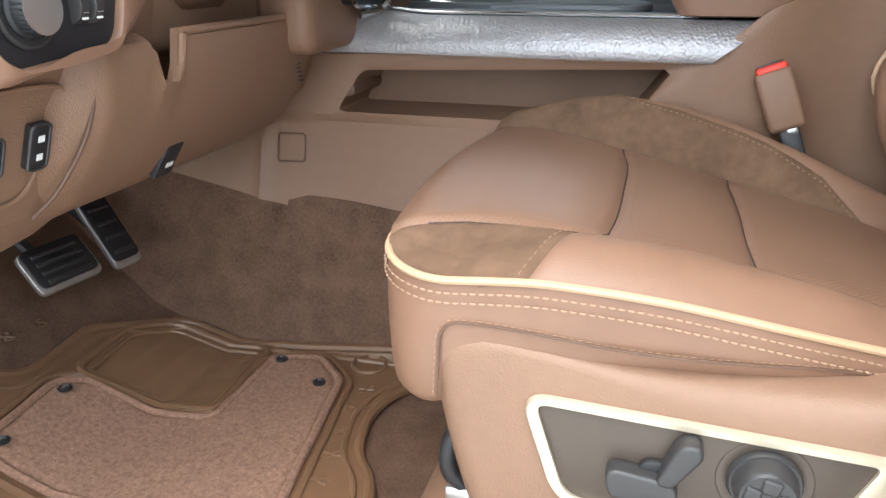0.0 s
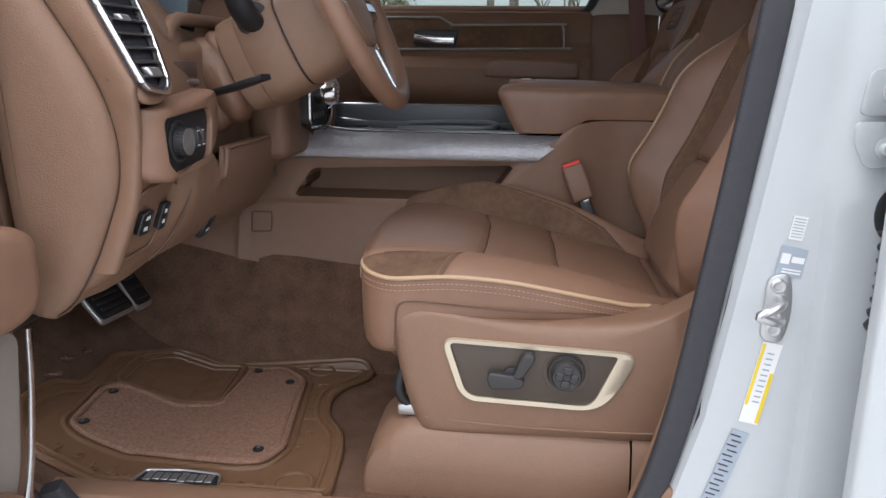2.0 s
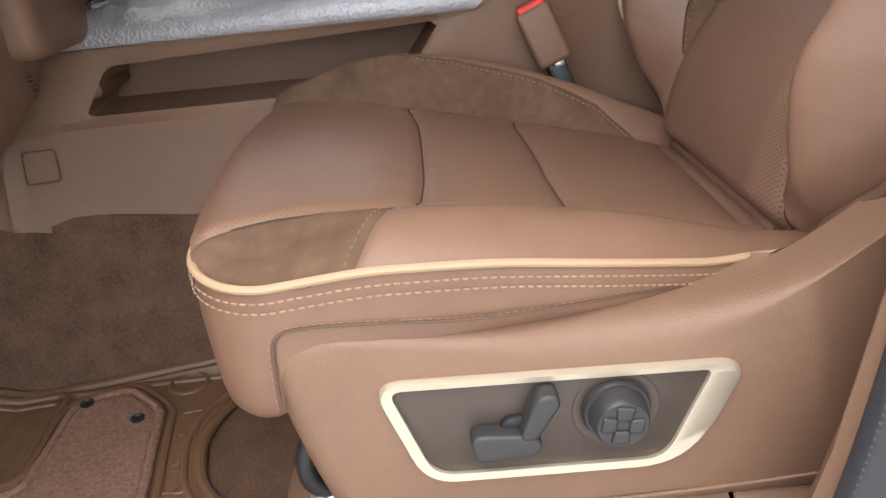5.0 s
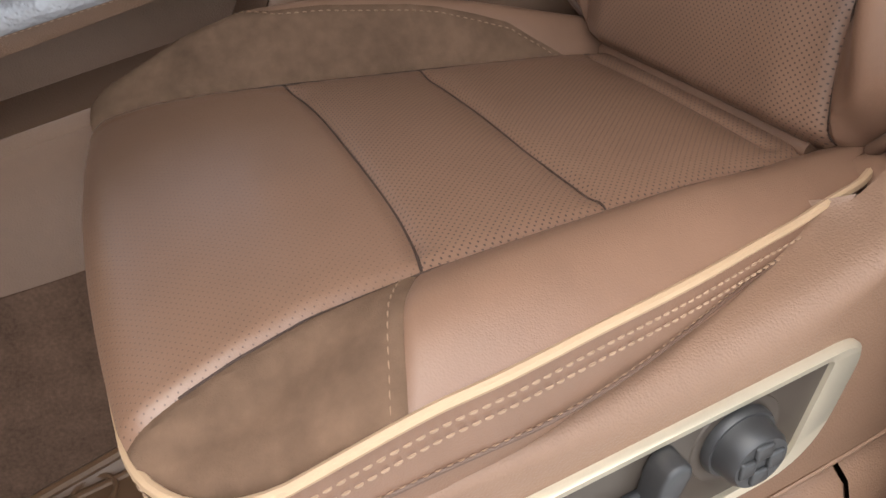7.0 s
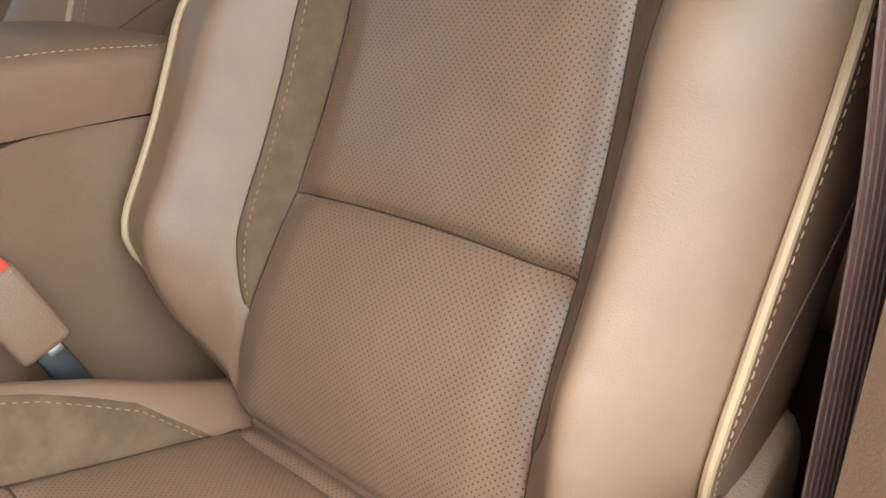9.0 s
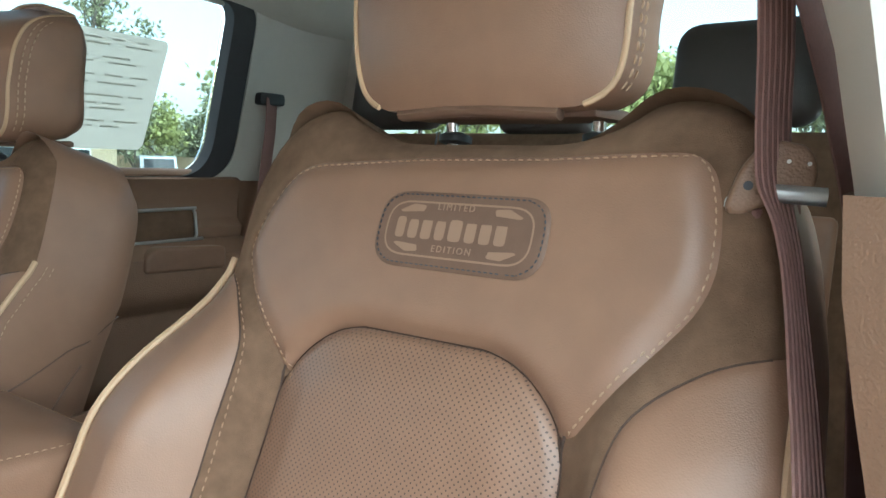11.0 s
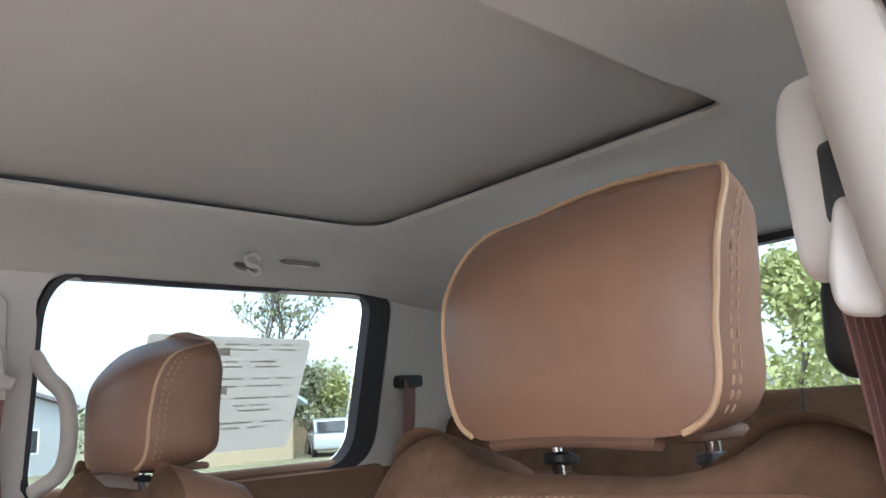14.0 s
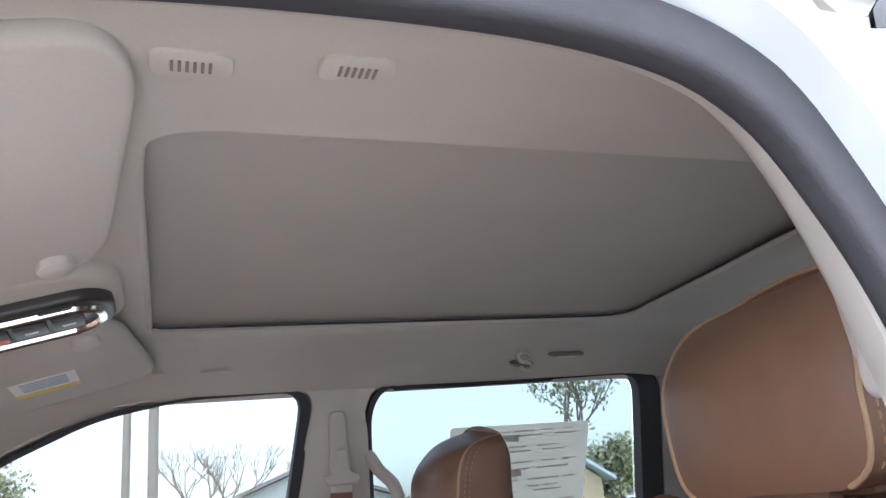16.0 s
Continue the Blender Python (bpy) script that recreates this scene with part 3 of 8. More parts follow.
tagged(part("door_pillar", sheet(pillar_rows), WHITE_PAINT), "white painted door pillar between the doors", "pillar", kind="structure")
# body above the door opening and sill below it
arch_rows = []
for p in seal_path[(seal_path[:, 2] > 1.0) & (seal_path[:, 0] < 0.53)]:
    out = np.array([0.02 if p[0] > 0.45 else 0.0, 0, 1.0])
    out /= np.linalg.norm(out)
    arch_rows.append([p + out * a + np.array([0, b, 0]) for a, b in ((0.012, 0.008), (0.025, -0.012), (0.035, -0.03), (0.075, -0.03), (0.1, -0.012), (0.15, 0.02))])
tagged(part("roof_rail", sheet(arch_rows), WHITE_PAINT), "white painted roof rail over the driver's door", "roof rail", kind="structure")
tagged(part("sill", block((1.15, 0.12, 0.18), (-0.02, -0.86, -0.135), 0.02, 3), WHITE_PAINT), "white painted door sill", "sill", kind="structure")
tagged(part("sill_trim", prism(rounded([(-0.70, -0.075), (-0.70, 0.03), (-0.66, 0.035), (0.30, 0.03), (0.40, 0.08), (0.42, 0.12), (0.46, 0.02), (0.46, -0.075)], 0.02, 4), "y", -0.836, -0.786, 0.012, 3), PLASTIC), "brown plastic sill trim along the carpet edge", "sill trim", kind="structure")
# interior pillar trim
trim_rows = []
for p in [q for q in seal_path if q[0] > -0.35 and (q[2] > 0.885)]:
    k = float(smoothstep(1.0, 1.2, p[2]))
    inward = np.array([0.0, 1.0, 0.0])
    back = np.array([1.0 - k, 0, k * 0.9])
    back = back / np.linalg.norm(back)
    wide = float(np.interp(p[2], [0.9, 0.96, 1.02, 1.08], [3.6, 2.8, 1.5, 1.0]))
    trim_rows.append([p + inward * (a * (1 - 0.35 * k)) + back * (b_ * (wide if b_ > 0 else 1)) for a, b_ in ((0.004, -0.004), (0.018, -0.012), (0.04, -0.006), (0.06, 0.012), (0.071, 0.045), (0.068, 0.08), (0.045, 0.12))])
tagged(part("pillar_trim", sheet(trim_rows), BEIGE), "light grey plastic trim on the door pillar", "pillar trim", kind="structure")
low_rows = []
for z in np.linspace(0.02, 0.90, 22):
    f = float(np.interp(z, [0.0, 0.07, 0.22, 0.40, 0.575, 0.785, 0.95], [0.335, 0.385, 0.425, 0.452, 0.476, 0.503, 0.522]))
    k = 0.03 * float(smoothstep(0.70, 0.90, z))
    low_rows.append([(f - 0.004, -0.806 + k, z), (f - 0.012, -0.785 + k, z), (f + 0.01, -0.755 + k, z), (f + 0.1, -0.745 + k, z), (f + 0.26, -0.745 + k, z), (f + 0.30, -0.77 + k, z)])
tagged(part("pillar_trim_lower", sheet(low_rows), PLASTIC), "brown plastic lower trim of the door pillar", "pillar trim", kind="structure")
shell = region(side_surface(-1), (0.62, 1.78, 0.87, 1.33), 0.03, [lambda x, z: -w1(x, z)])
tagged(part("wall_driver_lower", solid(region(side_surface(-1), (0.62, 1.78, 0.0, 0.866), 0.03, [lambda x, z: -w1(x, z)]), 0.03), PLASTIC_DARK), "dark brown lower panel of the rear driver's side", "wall panel", kind="structure")
tagged(part("wall_driver_side", solid(shell, 0.03), BEIGE), "light grey trim of the rear driver's side", "pillar trim", kind="structure")
w = thing("window_5", (0, 0, 0), "rear side window of the driver's side", "window", kind="structure")
pane = part("pane", solid(region(lambda x, z: (x, -side_y(z) - 0.02, z), (0.55, 1.36, 0.85, 1.3), 0.04, [lambda x, z: w1(x, z) + 0.004]), 0.004), GLASS, w)
pane.visible_shadow = False
# outside panel of the rear door behind the pillar
d = thing("rear_door", (0, 0, 0), "white painted rear door standing ajar", "car door")
part("door_skin", prism(rounded([(0.594, -0.1), (0.594, 0.86), (1.40, 0.86), (1.50, 0.4), (1.40, -0.1)], 0.04, 4), "y", -0.99, -0.96, 0.008, 3), WHITE_PAINT, d)
part("door_frame", prism(rounded([(0.67, -0.1), (0.67, 0.86), (1.40, 0.86), (1.50, 0.4), (1.40, -0.1)], 0.04, 4), "y", -0.962, -0.89, 0.01, 2), WHITE_PAINT, d)
part("edge_seal", tube([(0.655, -0.9, z) for z in np.linspace(-0.05, 0.83, 30)], 0.006, 8, up=(1, 0, 0)), SEAL, d)
for z in (0.05, 0.645):
    hinge = thing("pillar_hinge", (0.615, -0.874, z), "white painted steel door hinge bolted to the pillar", "hinge", "door hinges")
    part("upper_leaf", prism(rounded([(-0.028, 0.004), (0.03, 0.004), (0.03, 0.06), (-0.02, 0.06)], 0.012, 4), "y", -0.008, 0.0, 0.002), WHITE_PAINT, hinge)
    part("lower_leaf", prism(rounded([(-0.03, -0.002), (0.03, -0.002), (0.03, -0.055), (-0.012, -0.06), (-0.028, -0.03)], 0.01, 4), "y", -0.007, 0.0, 0.002), WHITE_PAINT, hinge)
    for dz in (0.032, -0.034):
        part("bolt", moved(turned([(0.0125, 0), (0.0125, 0.002), (0.008, 0.003), (0.008, 0.009), (0.006, 0.011)], 12, "y"), pose(0.006, -0.008, dz)), WHITE_PAINT, hinge)
plug = tagged(part("wiring_boot", sweep([(0.65, -0.875 - 0.012 * math.sin(t * 3), 0.38 + 0.13 * t) for t in np.linspace(0, 1, 30)], ring(0.017, 12), (0, 1, 0), scale=[1 + 0.18 * math.sin(i * 1.6) for i in range(30)]), BLACK), "black corrugated rubber wiring boot at the door", "wiring boot")
for z, r in ((0.724, 0.014), (0.53, 0.02)):
    tagged(part("body_plug", moved(turned([(r, 0), (r, 0.003), (r * 0.75, 0.005), (r * 0.3, 0.003)], 20, "y"), pose(0.645, -0.871, z) @ Matrix.Diagonal((1, 1, 1.6, 1))), BLACK), "black rubber plug in the door pillar", "plug", "body plugs")
# striker, labels
st = thing("door_striker", (0.53, -0.843, 0.395), "zinc-plated door striker bolted to the white pillar", "striker")
part("base_plate", prism(rounded([(-0.016, -0.045), (0.012, -0.05), (0.02, -0.02), (0.02, 0.02), (0.012, 0.05), (-0.014, 0.042)], 0.012, 4), "y", -0.005, 0.0, 0.0015), STEEL, st)
part("loop", sweep(spline([(0.006, -0.004, 0.012), (0.0, -0.03, 0.013), (-0.012, -0.043, 0.01), (-0.034, -0.046, 0.0), (-0.012, -0.043, -0.008), (0.0, -0.03, -0.011), (0.006, -0.004, -0.01)], 40), ring(0.0055, 8), (1, 0, 0.2)), STEEL, st)
for dz in (0.03, -0.03):
    part("bolt", moved(turned([(0.0105, 0), (0.0105, 0.002), (0.008, 0.004), (0.004, 0.0035), (0.0038, 0.002)], 16, "y"), pose(0.0, -0.005, dz)), STEEL, st)


def pillar_label(name, x, z, w, h, tilt, mat, label, bars):
    lb = thing(name, (x, -0.8445, z), label, "label")
    lb.rotation_euler = (0, radians(tilt), 0)
    part("paper", block((w, 0.0008, h), (0, 0, 0), 0), mat, lb, smooth=False)
    for k, (bx, bz, bw, bh, bm_) in enumerate(bars):
        part("bar", block((bw, 0.0006, bh), (bx, -0.0008, bz), 0), bm_, lb, smooth=False)
    return lb


pillar_label("maker_label", 0.544, 0.457, 0.034, 0.04, 8, LABEL_GREY, "dark grey maker's label with pale bars", [(-0.009, 0.004, 0.011, 0.014, LABEL_WHITE), (0.007, 0.004, 0.016, 0.008, LABEL_WHITE), (0.002, -0.010, 0.024, 0.002, LABEL_WHITE), (0.002, -0.014, 0.024, 0.002, LABEL_WHITE)])
pillar_label("small_label", 0.547, 0.503, 0.018, 0.032, 8, LABEL_WHITE, "small white printed label on the door pillar", [(0.0, 0.012 - 0.004 * i, 0.014, 0.0012, LABEL_GREY) for i in range(7)])
pillar_label("tyre_label", 0.523, 0.285, 0.026, 0.12, 10, LABEL_WHITE, "white and yellow tyre label on the door pillar", [(-0.0105, 0.012, 0.004, 0.09, LABEL_YELLOW), (0.0105, -0.02, 0.005, 0.075, LABEL_YELLOW)] + [(0.001, 0.045 - 0.008 * i, 0.009, 0.0022, LABEL_GREY) for i in range(10)])
pillar_label("data_label", 0.488, 0.155, 0.024, 0.12, 16, LABEL_GREY, "grey-blue printed data label on the door pillar", [(-0.004 + 0.004 * (i % 2), 0.052 - 0.008 * i, 0.014, 0.002, INK) for i in range(14)])
# ---------------------------------------------------------------- front seats
# Seat frame: x to the rear, y from the seat's middle, z from the cab floor.


def cush_w(x, v=-1.0):
    """Half width of the cushion to either side of its middle line."""
    return np.where(np.asarray(v) > 0, 0.312 - 0.068 * smoothstep(0.10, 0.47, x), 0.279 - 0.064 * smoothstep(0.12, 0.46, x))


def cush_b(x, v=1.0):
    """Half width of the insert, a little different on either side."""
    far = 0.158 + 0.075 * np.clip((0.44 - np.asarray(x, float)) / 0.49, 0, 1) ** 2.2
    near = np.interp(x, [-0.1, -0.03, 0.04, 0.13, 0.25, 0.36, 0.47], [0.225, 0.208, 0.190, 0.178, 0.166, 0.153, 0.14])
    return np.where(np.asarray(v) < 0, near, far)


CUSH_OUT = rounded([(-0.08, -0.279), (0.45, -0.279), (0.51, -0.262), (0.55, -0.24), (0.55, 0.24), (0.51, 0.262), (0.45, 0.279), (-0.08, 0.279)], [0.075, 0.04, 0.04, 0.01, 0.01, 0.04, 0.04, 0.075], 12)
cush_rect = poly_field(CUSH_OUT)


def bow(v):
    return 0.013 * (np.asarray(v, float) / 0.25) ** 2


def cush_edge(x, v):
    x, v = np.asarray(x, float), np.asarray(v, float)
    return cush_rect(x - bow(v) * smoothstep(0.1, -0.03, x), v * 0.279 / cush_w(x, v))


def cush_k(x, v):
    """How far out across the bolster the suede reaches: a broad band inboard, a sliver outboard."""
    near = np.interp(x, [-0.1, 0.066, 0.078, 0.095, 0.115, 0.3, 0.40, 0.44, 0.5], [1.2, 1.05, 0.8, 0.4, 0.06, 0.05, 0.12, 0.0, -0.2])
    return np.where(np.asarray(v) < 0, near, np.interp(x, [-0.1, 0.066, 0.085, 0.105, 0.14, 0.2, 0.3, 0.37, 0.425, 0.5], [1.2, 1.05, 0.75, 0.5, 0.4, 0.37, 0.35, 0.26, 0.0, -0.2]))


def cush_seam1(v):
    return 0.131 - 0.018 * (np.asarray(v) / 0.2) ** 4


def cush_seam2(v):
    return 0.258 - 0.006 * (np.asarray(v) / 0.18) ** 2 + 0.010 * smoothstep(-0.04, -0.18, v)


def cush_seam3(v):
    return 0.442 + 0 * np.asarray(v)


def cush_z(x, v):
    x, v = np.asarray(x, float), np.asarray(v, float)
    q, b, w = np.abs(v), cush_b(x, v), cush_w(x, v)
    d = np.maximum(cush_edge(x, v), 0)
    low = np.interp(x, [-0.1, -0.06, 0.0, 0.05, 0.124, 0.255, 0.38, 0.46, 0.54], [0.400, 0.402, 0.403, 0.399, 0.387, 0.360, 0.330, 0.308, 0.285])
    welt = welt_z(x) + 0.002
    far = np.interp(x, [-0.1, -0.02, 0.05, 0.11, 0.19, 0.27, 0.34, 0.40, 0.46, 0.54], [0.408, 0.422, 0.442, 0.449, 0.439, 0.418, 0.393, 0.366, 0.338, 0.30])
    crest = np.where(v > 0, far, welt + 0.016 * smoothstep(0.0, 0.1, x) * (1 - smoothstep(0.3, 0.45, x)) + 0.010)
    welt = np.where(v > 0, np.minimum(welt, far + 0.004), welt)
    t = (q - b) / np.maximum(w - b, 0.02)
    wall = low + (crest - low) * smoothstep(-0.05, 0.42, t)
    roll = crest + (welt - crest) * np.clip((t - 0.42) / 0.58, 0, 1.3) ** 2
    z = np.where(t < 0.42, wall, roll)
    z = z - 0.012 * np.exp(-d / 0.014) * smoothstep(0.06, 0.0, x)
    inside = smoothstep(0.0, -0.03, q - b)
    z = z + inside * 0.007 * (1 - (q / 0.2) ** 2)
    for s in (cush_seam1(v), cush_seam2(v), cush_seam3(v)):
        dx = x - s
        z = z - inside * (0.006 * np.exp(-(dx / 0.0045) ** 2) + 0.0045 * np.exp(-(dx / 0.024) ** 2))
    z = z - 0.006 * np.exp(-((q - b) / 0.005) ** 2)
    seam = (t - cush_k(x, v)) * (w - b)
    return z - 0.0025 * np.exp(-(seam / 0.003) ** 2) * smoothstep(0.05, 0.08, x)


def cush_surface(x, v):
    return x, v, cush_z(x, v)


def outline_path(n=150):
    """The welt round the cushion from one rear corner over the front to the other."""
    front = []
    for x, v in CUSH_OUT:
        if x < 0.03:
            front.append((x + float(bow(v)) * 0.95, v * float(cush_w(x, v)) / 0.279))
    low = sorted([p for p in front if p[1] < 0], key=lambda p: -p[0])
    high = sorted([p for p in front if p[1] >= 0], key=lambda p: p[0])
    wide = lambda x, sg: sg * float(cush_w(x, sg))
    rear = [(0.474, -0.198), (0.458, -0.206), (0.437, -0.214)] + [(x, wide(x, -1)) for x in (0.39, 0.34, 0.24, 0.14, 0.08)]
    line = rear + low + [(-0.08 + float(bow(v)), v) for v in (-0.15, -0.08, 0.0, 0.08, 0.15)] + high + [(x, wide(x, 1)) for x in (0.08, 0.14, 0.24, 0.34, 0.39)] + [(0.437, 0.247), (0.458, 0.240), (0.474, 0.232)]
    return spline(line, n)


def welt_z(x):
    return np.interp(x, WELT_X, WELT_Z)


WELT_X = np.linspace(-0.1, 0.5, 61)
WELT_Z = np.interp(WELT_X, [-0.1, -0.07, -0.04, 0.0, 0.05, 0.1, 0.16, 0.22, 0.3, 0.36, 0.43, 0.5], [0.384, 0.378, 0.366, 0.368, 0.374, 0.376, 0.3715, 0.360, 0.340, 0.325, 0.312, 0.304])
WELT_Z = np.convolve(np.pad(WELT_Z, 4, mode="edge"), np.ones(9) / 9, mode="valid")


BACK_A = np.array([0.339, 0.0, 0.941])
BACK_N = np.array([-0.941, 0.0, 0.339])
BACK_O = np.array([0.472, 0.0, 0.315])


def back_b(h):
    return 0.168 - 0.07 * np.asarray(h, float)


BACK_HALF = [(-0.02, 0.0), (-0.02, 0.155), (0.005, 0.185), (0.035, 0.225), (0.07, 0.262), (0.12, 0.283), (0.25, 0.287), (0.38, 0.284), (0.47, 0.276), (0.53, 0.269), (0.60, 0.257), (0.65, 0.24), (0.681, 0.212), (0.691, 0.178), (0.687, 0.15), (0.672, 0.128), (0.661, 0.1), (0.656, 0.07), (0.656, 0.0)]
BOL_H, BOL_W = [-0.02, 0.03, 0.12, 0.25, 0.38, 0.47, 0.53, 0.60, 0.65], [0.235, 0.262, 0.283, 0.287, 0.284, 0.276, 0.269, 0.257, 0.24]
back_side = spline(BACK_HALF, 75)
BACK_OUT = [tuple(p) for p in back_side] + [(h, -v) for h, v in back_side[::-1][1:]]
back_edge = poly_field(BACK_OUT)
INSERT_TOP = rounded([(-0.03, -0.17), (0.44, -0.137), (0.485, -0.085), (0.485, 0.085), (0.44, 0.137), (-0.03, 0.17)], [0.01, 0.045, 0.05, 0.05, 0.045, 0.01], 6)
back_insert = poly_field(INSERT_TOP)
YOKE = rounded([(0.428, 0.128), (0.532, 0.226), (0.57, 0.212), (0.624, 0.178), (0.637, 0.05), (0.641, -0.1), (0.642, -0.203), (0.60, -0.217), (0.545, -0.219), (0.438, -0.144)], [0.004, 0.02, 0.02, 0.03, 0.02, 0.02, 0.028, 0.03, 0.03, 0.004], 6)
back_yoke = poly_field(YOKE)
BOLSTER_LINE = [(0.095, 0.161), (0.115, 0.171), (0.15, 0.179), (0.19, 0.182), (0.27, 0.18), (0.36, 0.176), (0.43, 0.178), (0.465, 0.19), (0.498, 0.226), (0.52, 0.275)]
bolster_curve = spline(BOLSTER_LINE, 50)
BOLSTER_POLY = [tuple(p) for p in bolster_curve] + [(0.5, 0.33), (-0.05, 0.33), (-0.05, 0.172)]
bolster_pos = poly_field(BOLSTER_POLY)


def back_bolster(h, v):
    return bolster_pos(h, np.abs(v))


def back_e(h, v):
    h, v = np.asarray(h, float), np.asarray(v, float)
    q, b = np.abs(v), back_b(h)
    W = np.interp(h, BOL_H, BOL_W)
    d = np.maximum(back_edge(h, v), 0)
    t = (q - b) / np.maximum(W - b, 0.03)
    rise = np.where(v > 0, 0.088, 0.066) * smoothstep(0.0, 0.17, h) * (1 - smoothstep(0.34, 0.53, h))
    rim = np.interp(h, [0.04, 0.08, 0.17, 0.3, 0.45, 0.53], [0.0, 0.008, 0.03, 0.027, 0.022, 0.0])
    e = rise * np.where(v > 0, smoothstep(-0.02, 0.62, t), smoothstep(-0.02, 0.42, t)) * (1 - 0.02 * smoothstep(0.5, 1.0, t))
    e = np.where(v > 0, e, e + (rim - e) * np.clip((t - 0.42) / 0.58, 0, 1) ** 1.6 * smoothstep(0.55, 0.5, h))
    e = e - (0.008 + 0.022 * smoothstep(0.4, 0.56, h)) * np.exp(-d / 0.02)
    ins = back_insert(h, v)
    e = e + 0.010 * smoothstep(0.0, 0.05, ins) - 0.005 * np.exp(-(ins / 0.004) ** 2)
    dh = h - 0.222 + 0.006 * (v / 0.15) ** 2
    inside = smoothstep(-0.004, 0.01, ins)
    e = e - inside * (0.008 * np.exp(-(dh / 0.005) ** 2) + 0.005 * np.exp(-(dh / 0.022) ** 2))
    yk = np.minimum(back_yoke(h, v), -ins)
    e = e + 0.006 * smoothstep(0.0, 0.02, yk) - 0.003 * np.exp(-(yk / 0.003) ** 2)
    e = e - 0.003 * np.exp(-(back_bolster(h, v) / 0.003) ** 2)
    e = e - 0.05 * smoothstep(0.015, -0.03, h) * smoothstep(0.2, 0.17, q) - 0.03 * smoothstep(0.03, 0.0, d) * smoothstep(0.14, 0.08, h) * smoothstep(0.16, 0.19, q)
    e = e + 0.032 * np.exp(-((h - 0.08) / 0.13) ** 2) * np.where(v > 0, 1.0, 1 - smoothstep(0.3, 1.0, t))
    e = e + 0.012 * smoothstep(0.3, 0.6, h)
    return e


def back_place(h, v, e):
    h, v, e = (np.asarray(k, float) for k in (h, v, e))
    wide = np.where(v > 0, np.interp(h, [0.0, 0.1, 0.2, 0.3, 0.4, 0.48, 0.53, 0.6], [-0.012, -0.02, -0.014, -0.010, -0.012, -0.016, -0.01, 0.0]), np.interp(h, [0.05, 0.1, 0.18, 0.3, 0.42], [0.02, 0.016, 0.011, 0.006, 0.0]))
    return BACK_O[0] + BACK_A[0] * h + BACK_N[0] * e, v + 0.006 * smoothstep(0.5, 0.2, h) + wide * smoothstep(0.18, 0.27, np.abs(v)), BACK_O[2] + BACK_A[2] * h + BACK_N[2] * e


def back_surface(h, v):
    return back_place(h, v, back_e(h, v))


HEAD_HALF = [(0.954, 0.0), (0.954, 0.075), (0.958, 0.096), (0.971, 0.1135), (1.0, 0.126), (1.04, 0.1345), (1.07, 0.137), (1.105, 0.1365), (1.134, 0.132), (1.154, 0.114), (1.167, 0.07), (1.172, 0.0)]
head_half = spline(HEAD_HALF, 50)
head_near = np.stack([head_half[:, 0], head_half[:, 1] + 0.012 * smoothstep(1.04, 0.96, head_half[:, 0]) * smoothstep(0.03, 0.09, head_half[:, 1])], 1)
HEAD_OUT = [tuple(p) for p in head_half[:-1]] + [(z, -v) for z, v in head_near[::-1][:-1]]
head_edge = poly_field(HEAD_OUT)


def head_x(z, v):
    """Front face of the headrest."""
    z, v = np.asarray(z, float), np.asarray(v, float)
    a = np.clip(1 - np.abs(v / 0.146) ** 2.2, 0, 1) ** 0.75 * np.clip(1 - np.abs((z - 1.048) / 0.112) ** 3, 0, 1) ** 0.6
    return 0.712 - 0.044 * a + 0.03 * (z - 1.04) + 0.018 * smoothstep(1.05, 1.15, z) + 0.03 * smoothstep(1.075, 1.18, z) + 0.035 * np.clip((z - 1.095) / 0.066, 0, 1) ** 4


def head_surface(z, v):
    return head_x(z, v), np.asarray(v), z


def plaque_point(base):
    """From flat seat-back coordinates to a place just above the yoke."""
    def f(h, v, lift):
        return np.stack(back_place(h, v, back_e(h, v) + lift), -1)
    return f


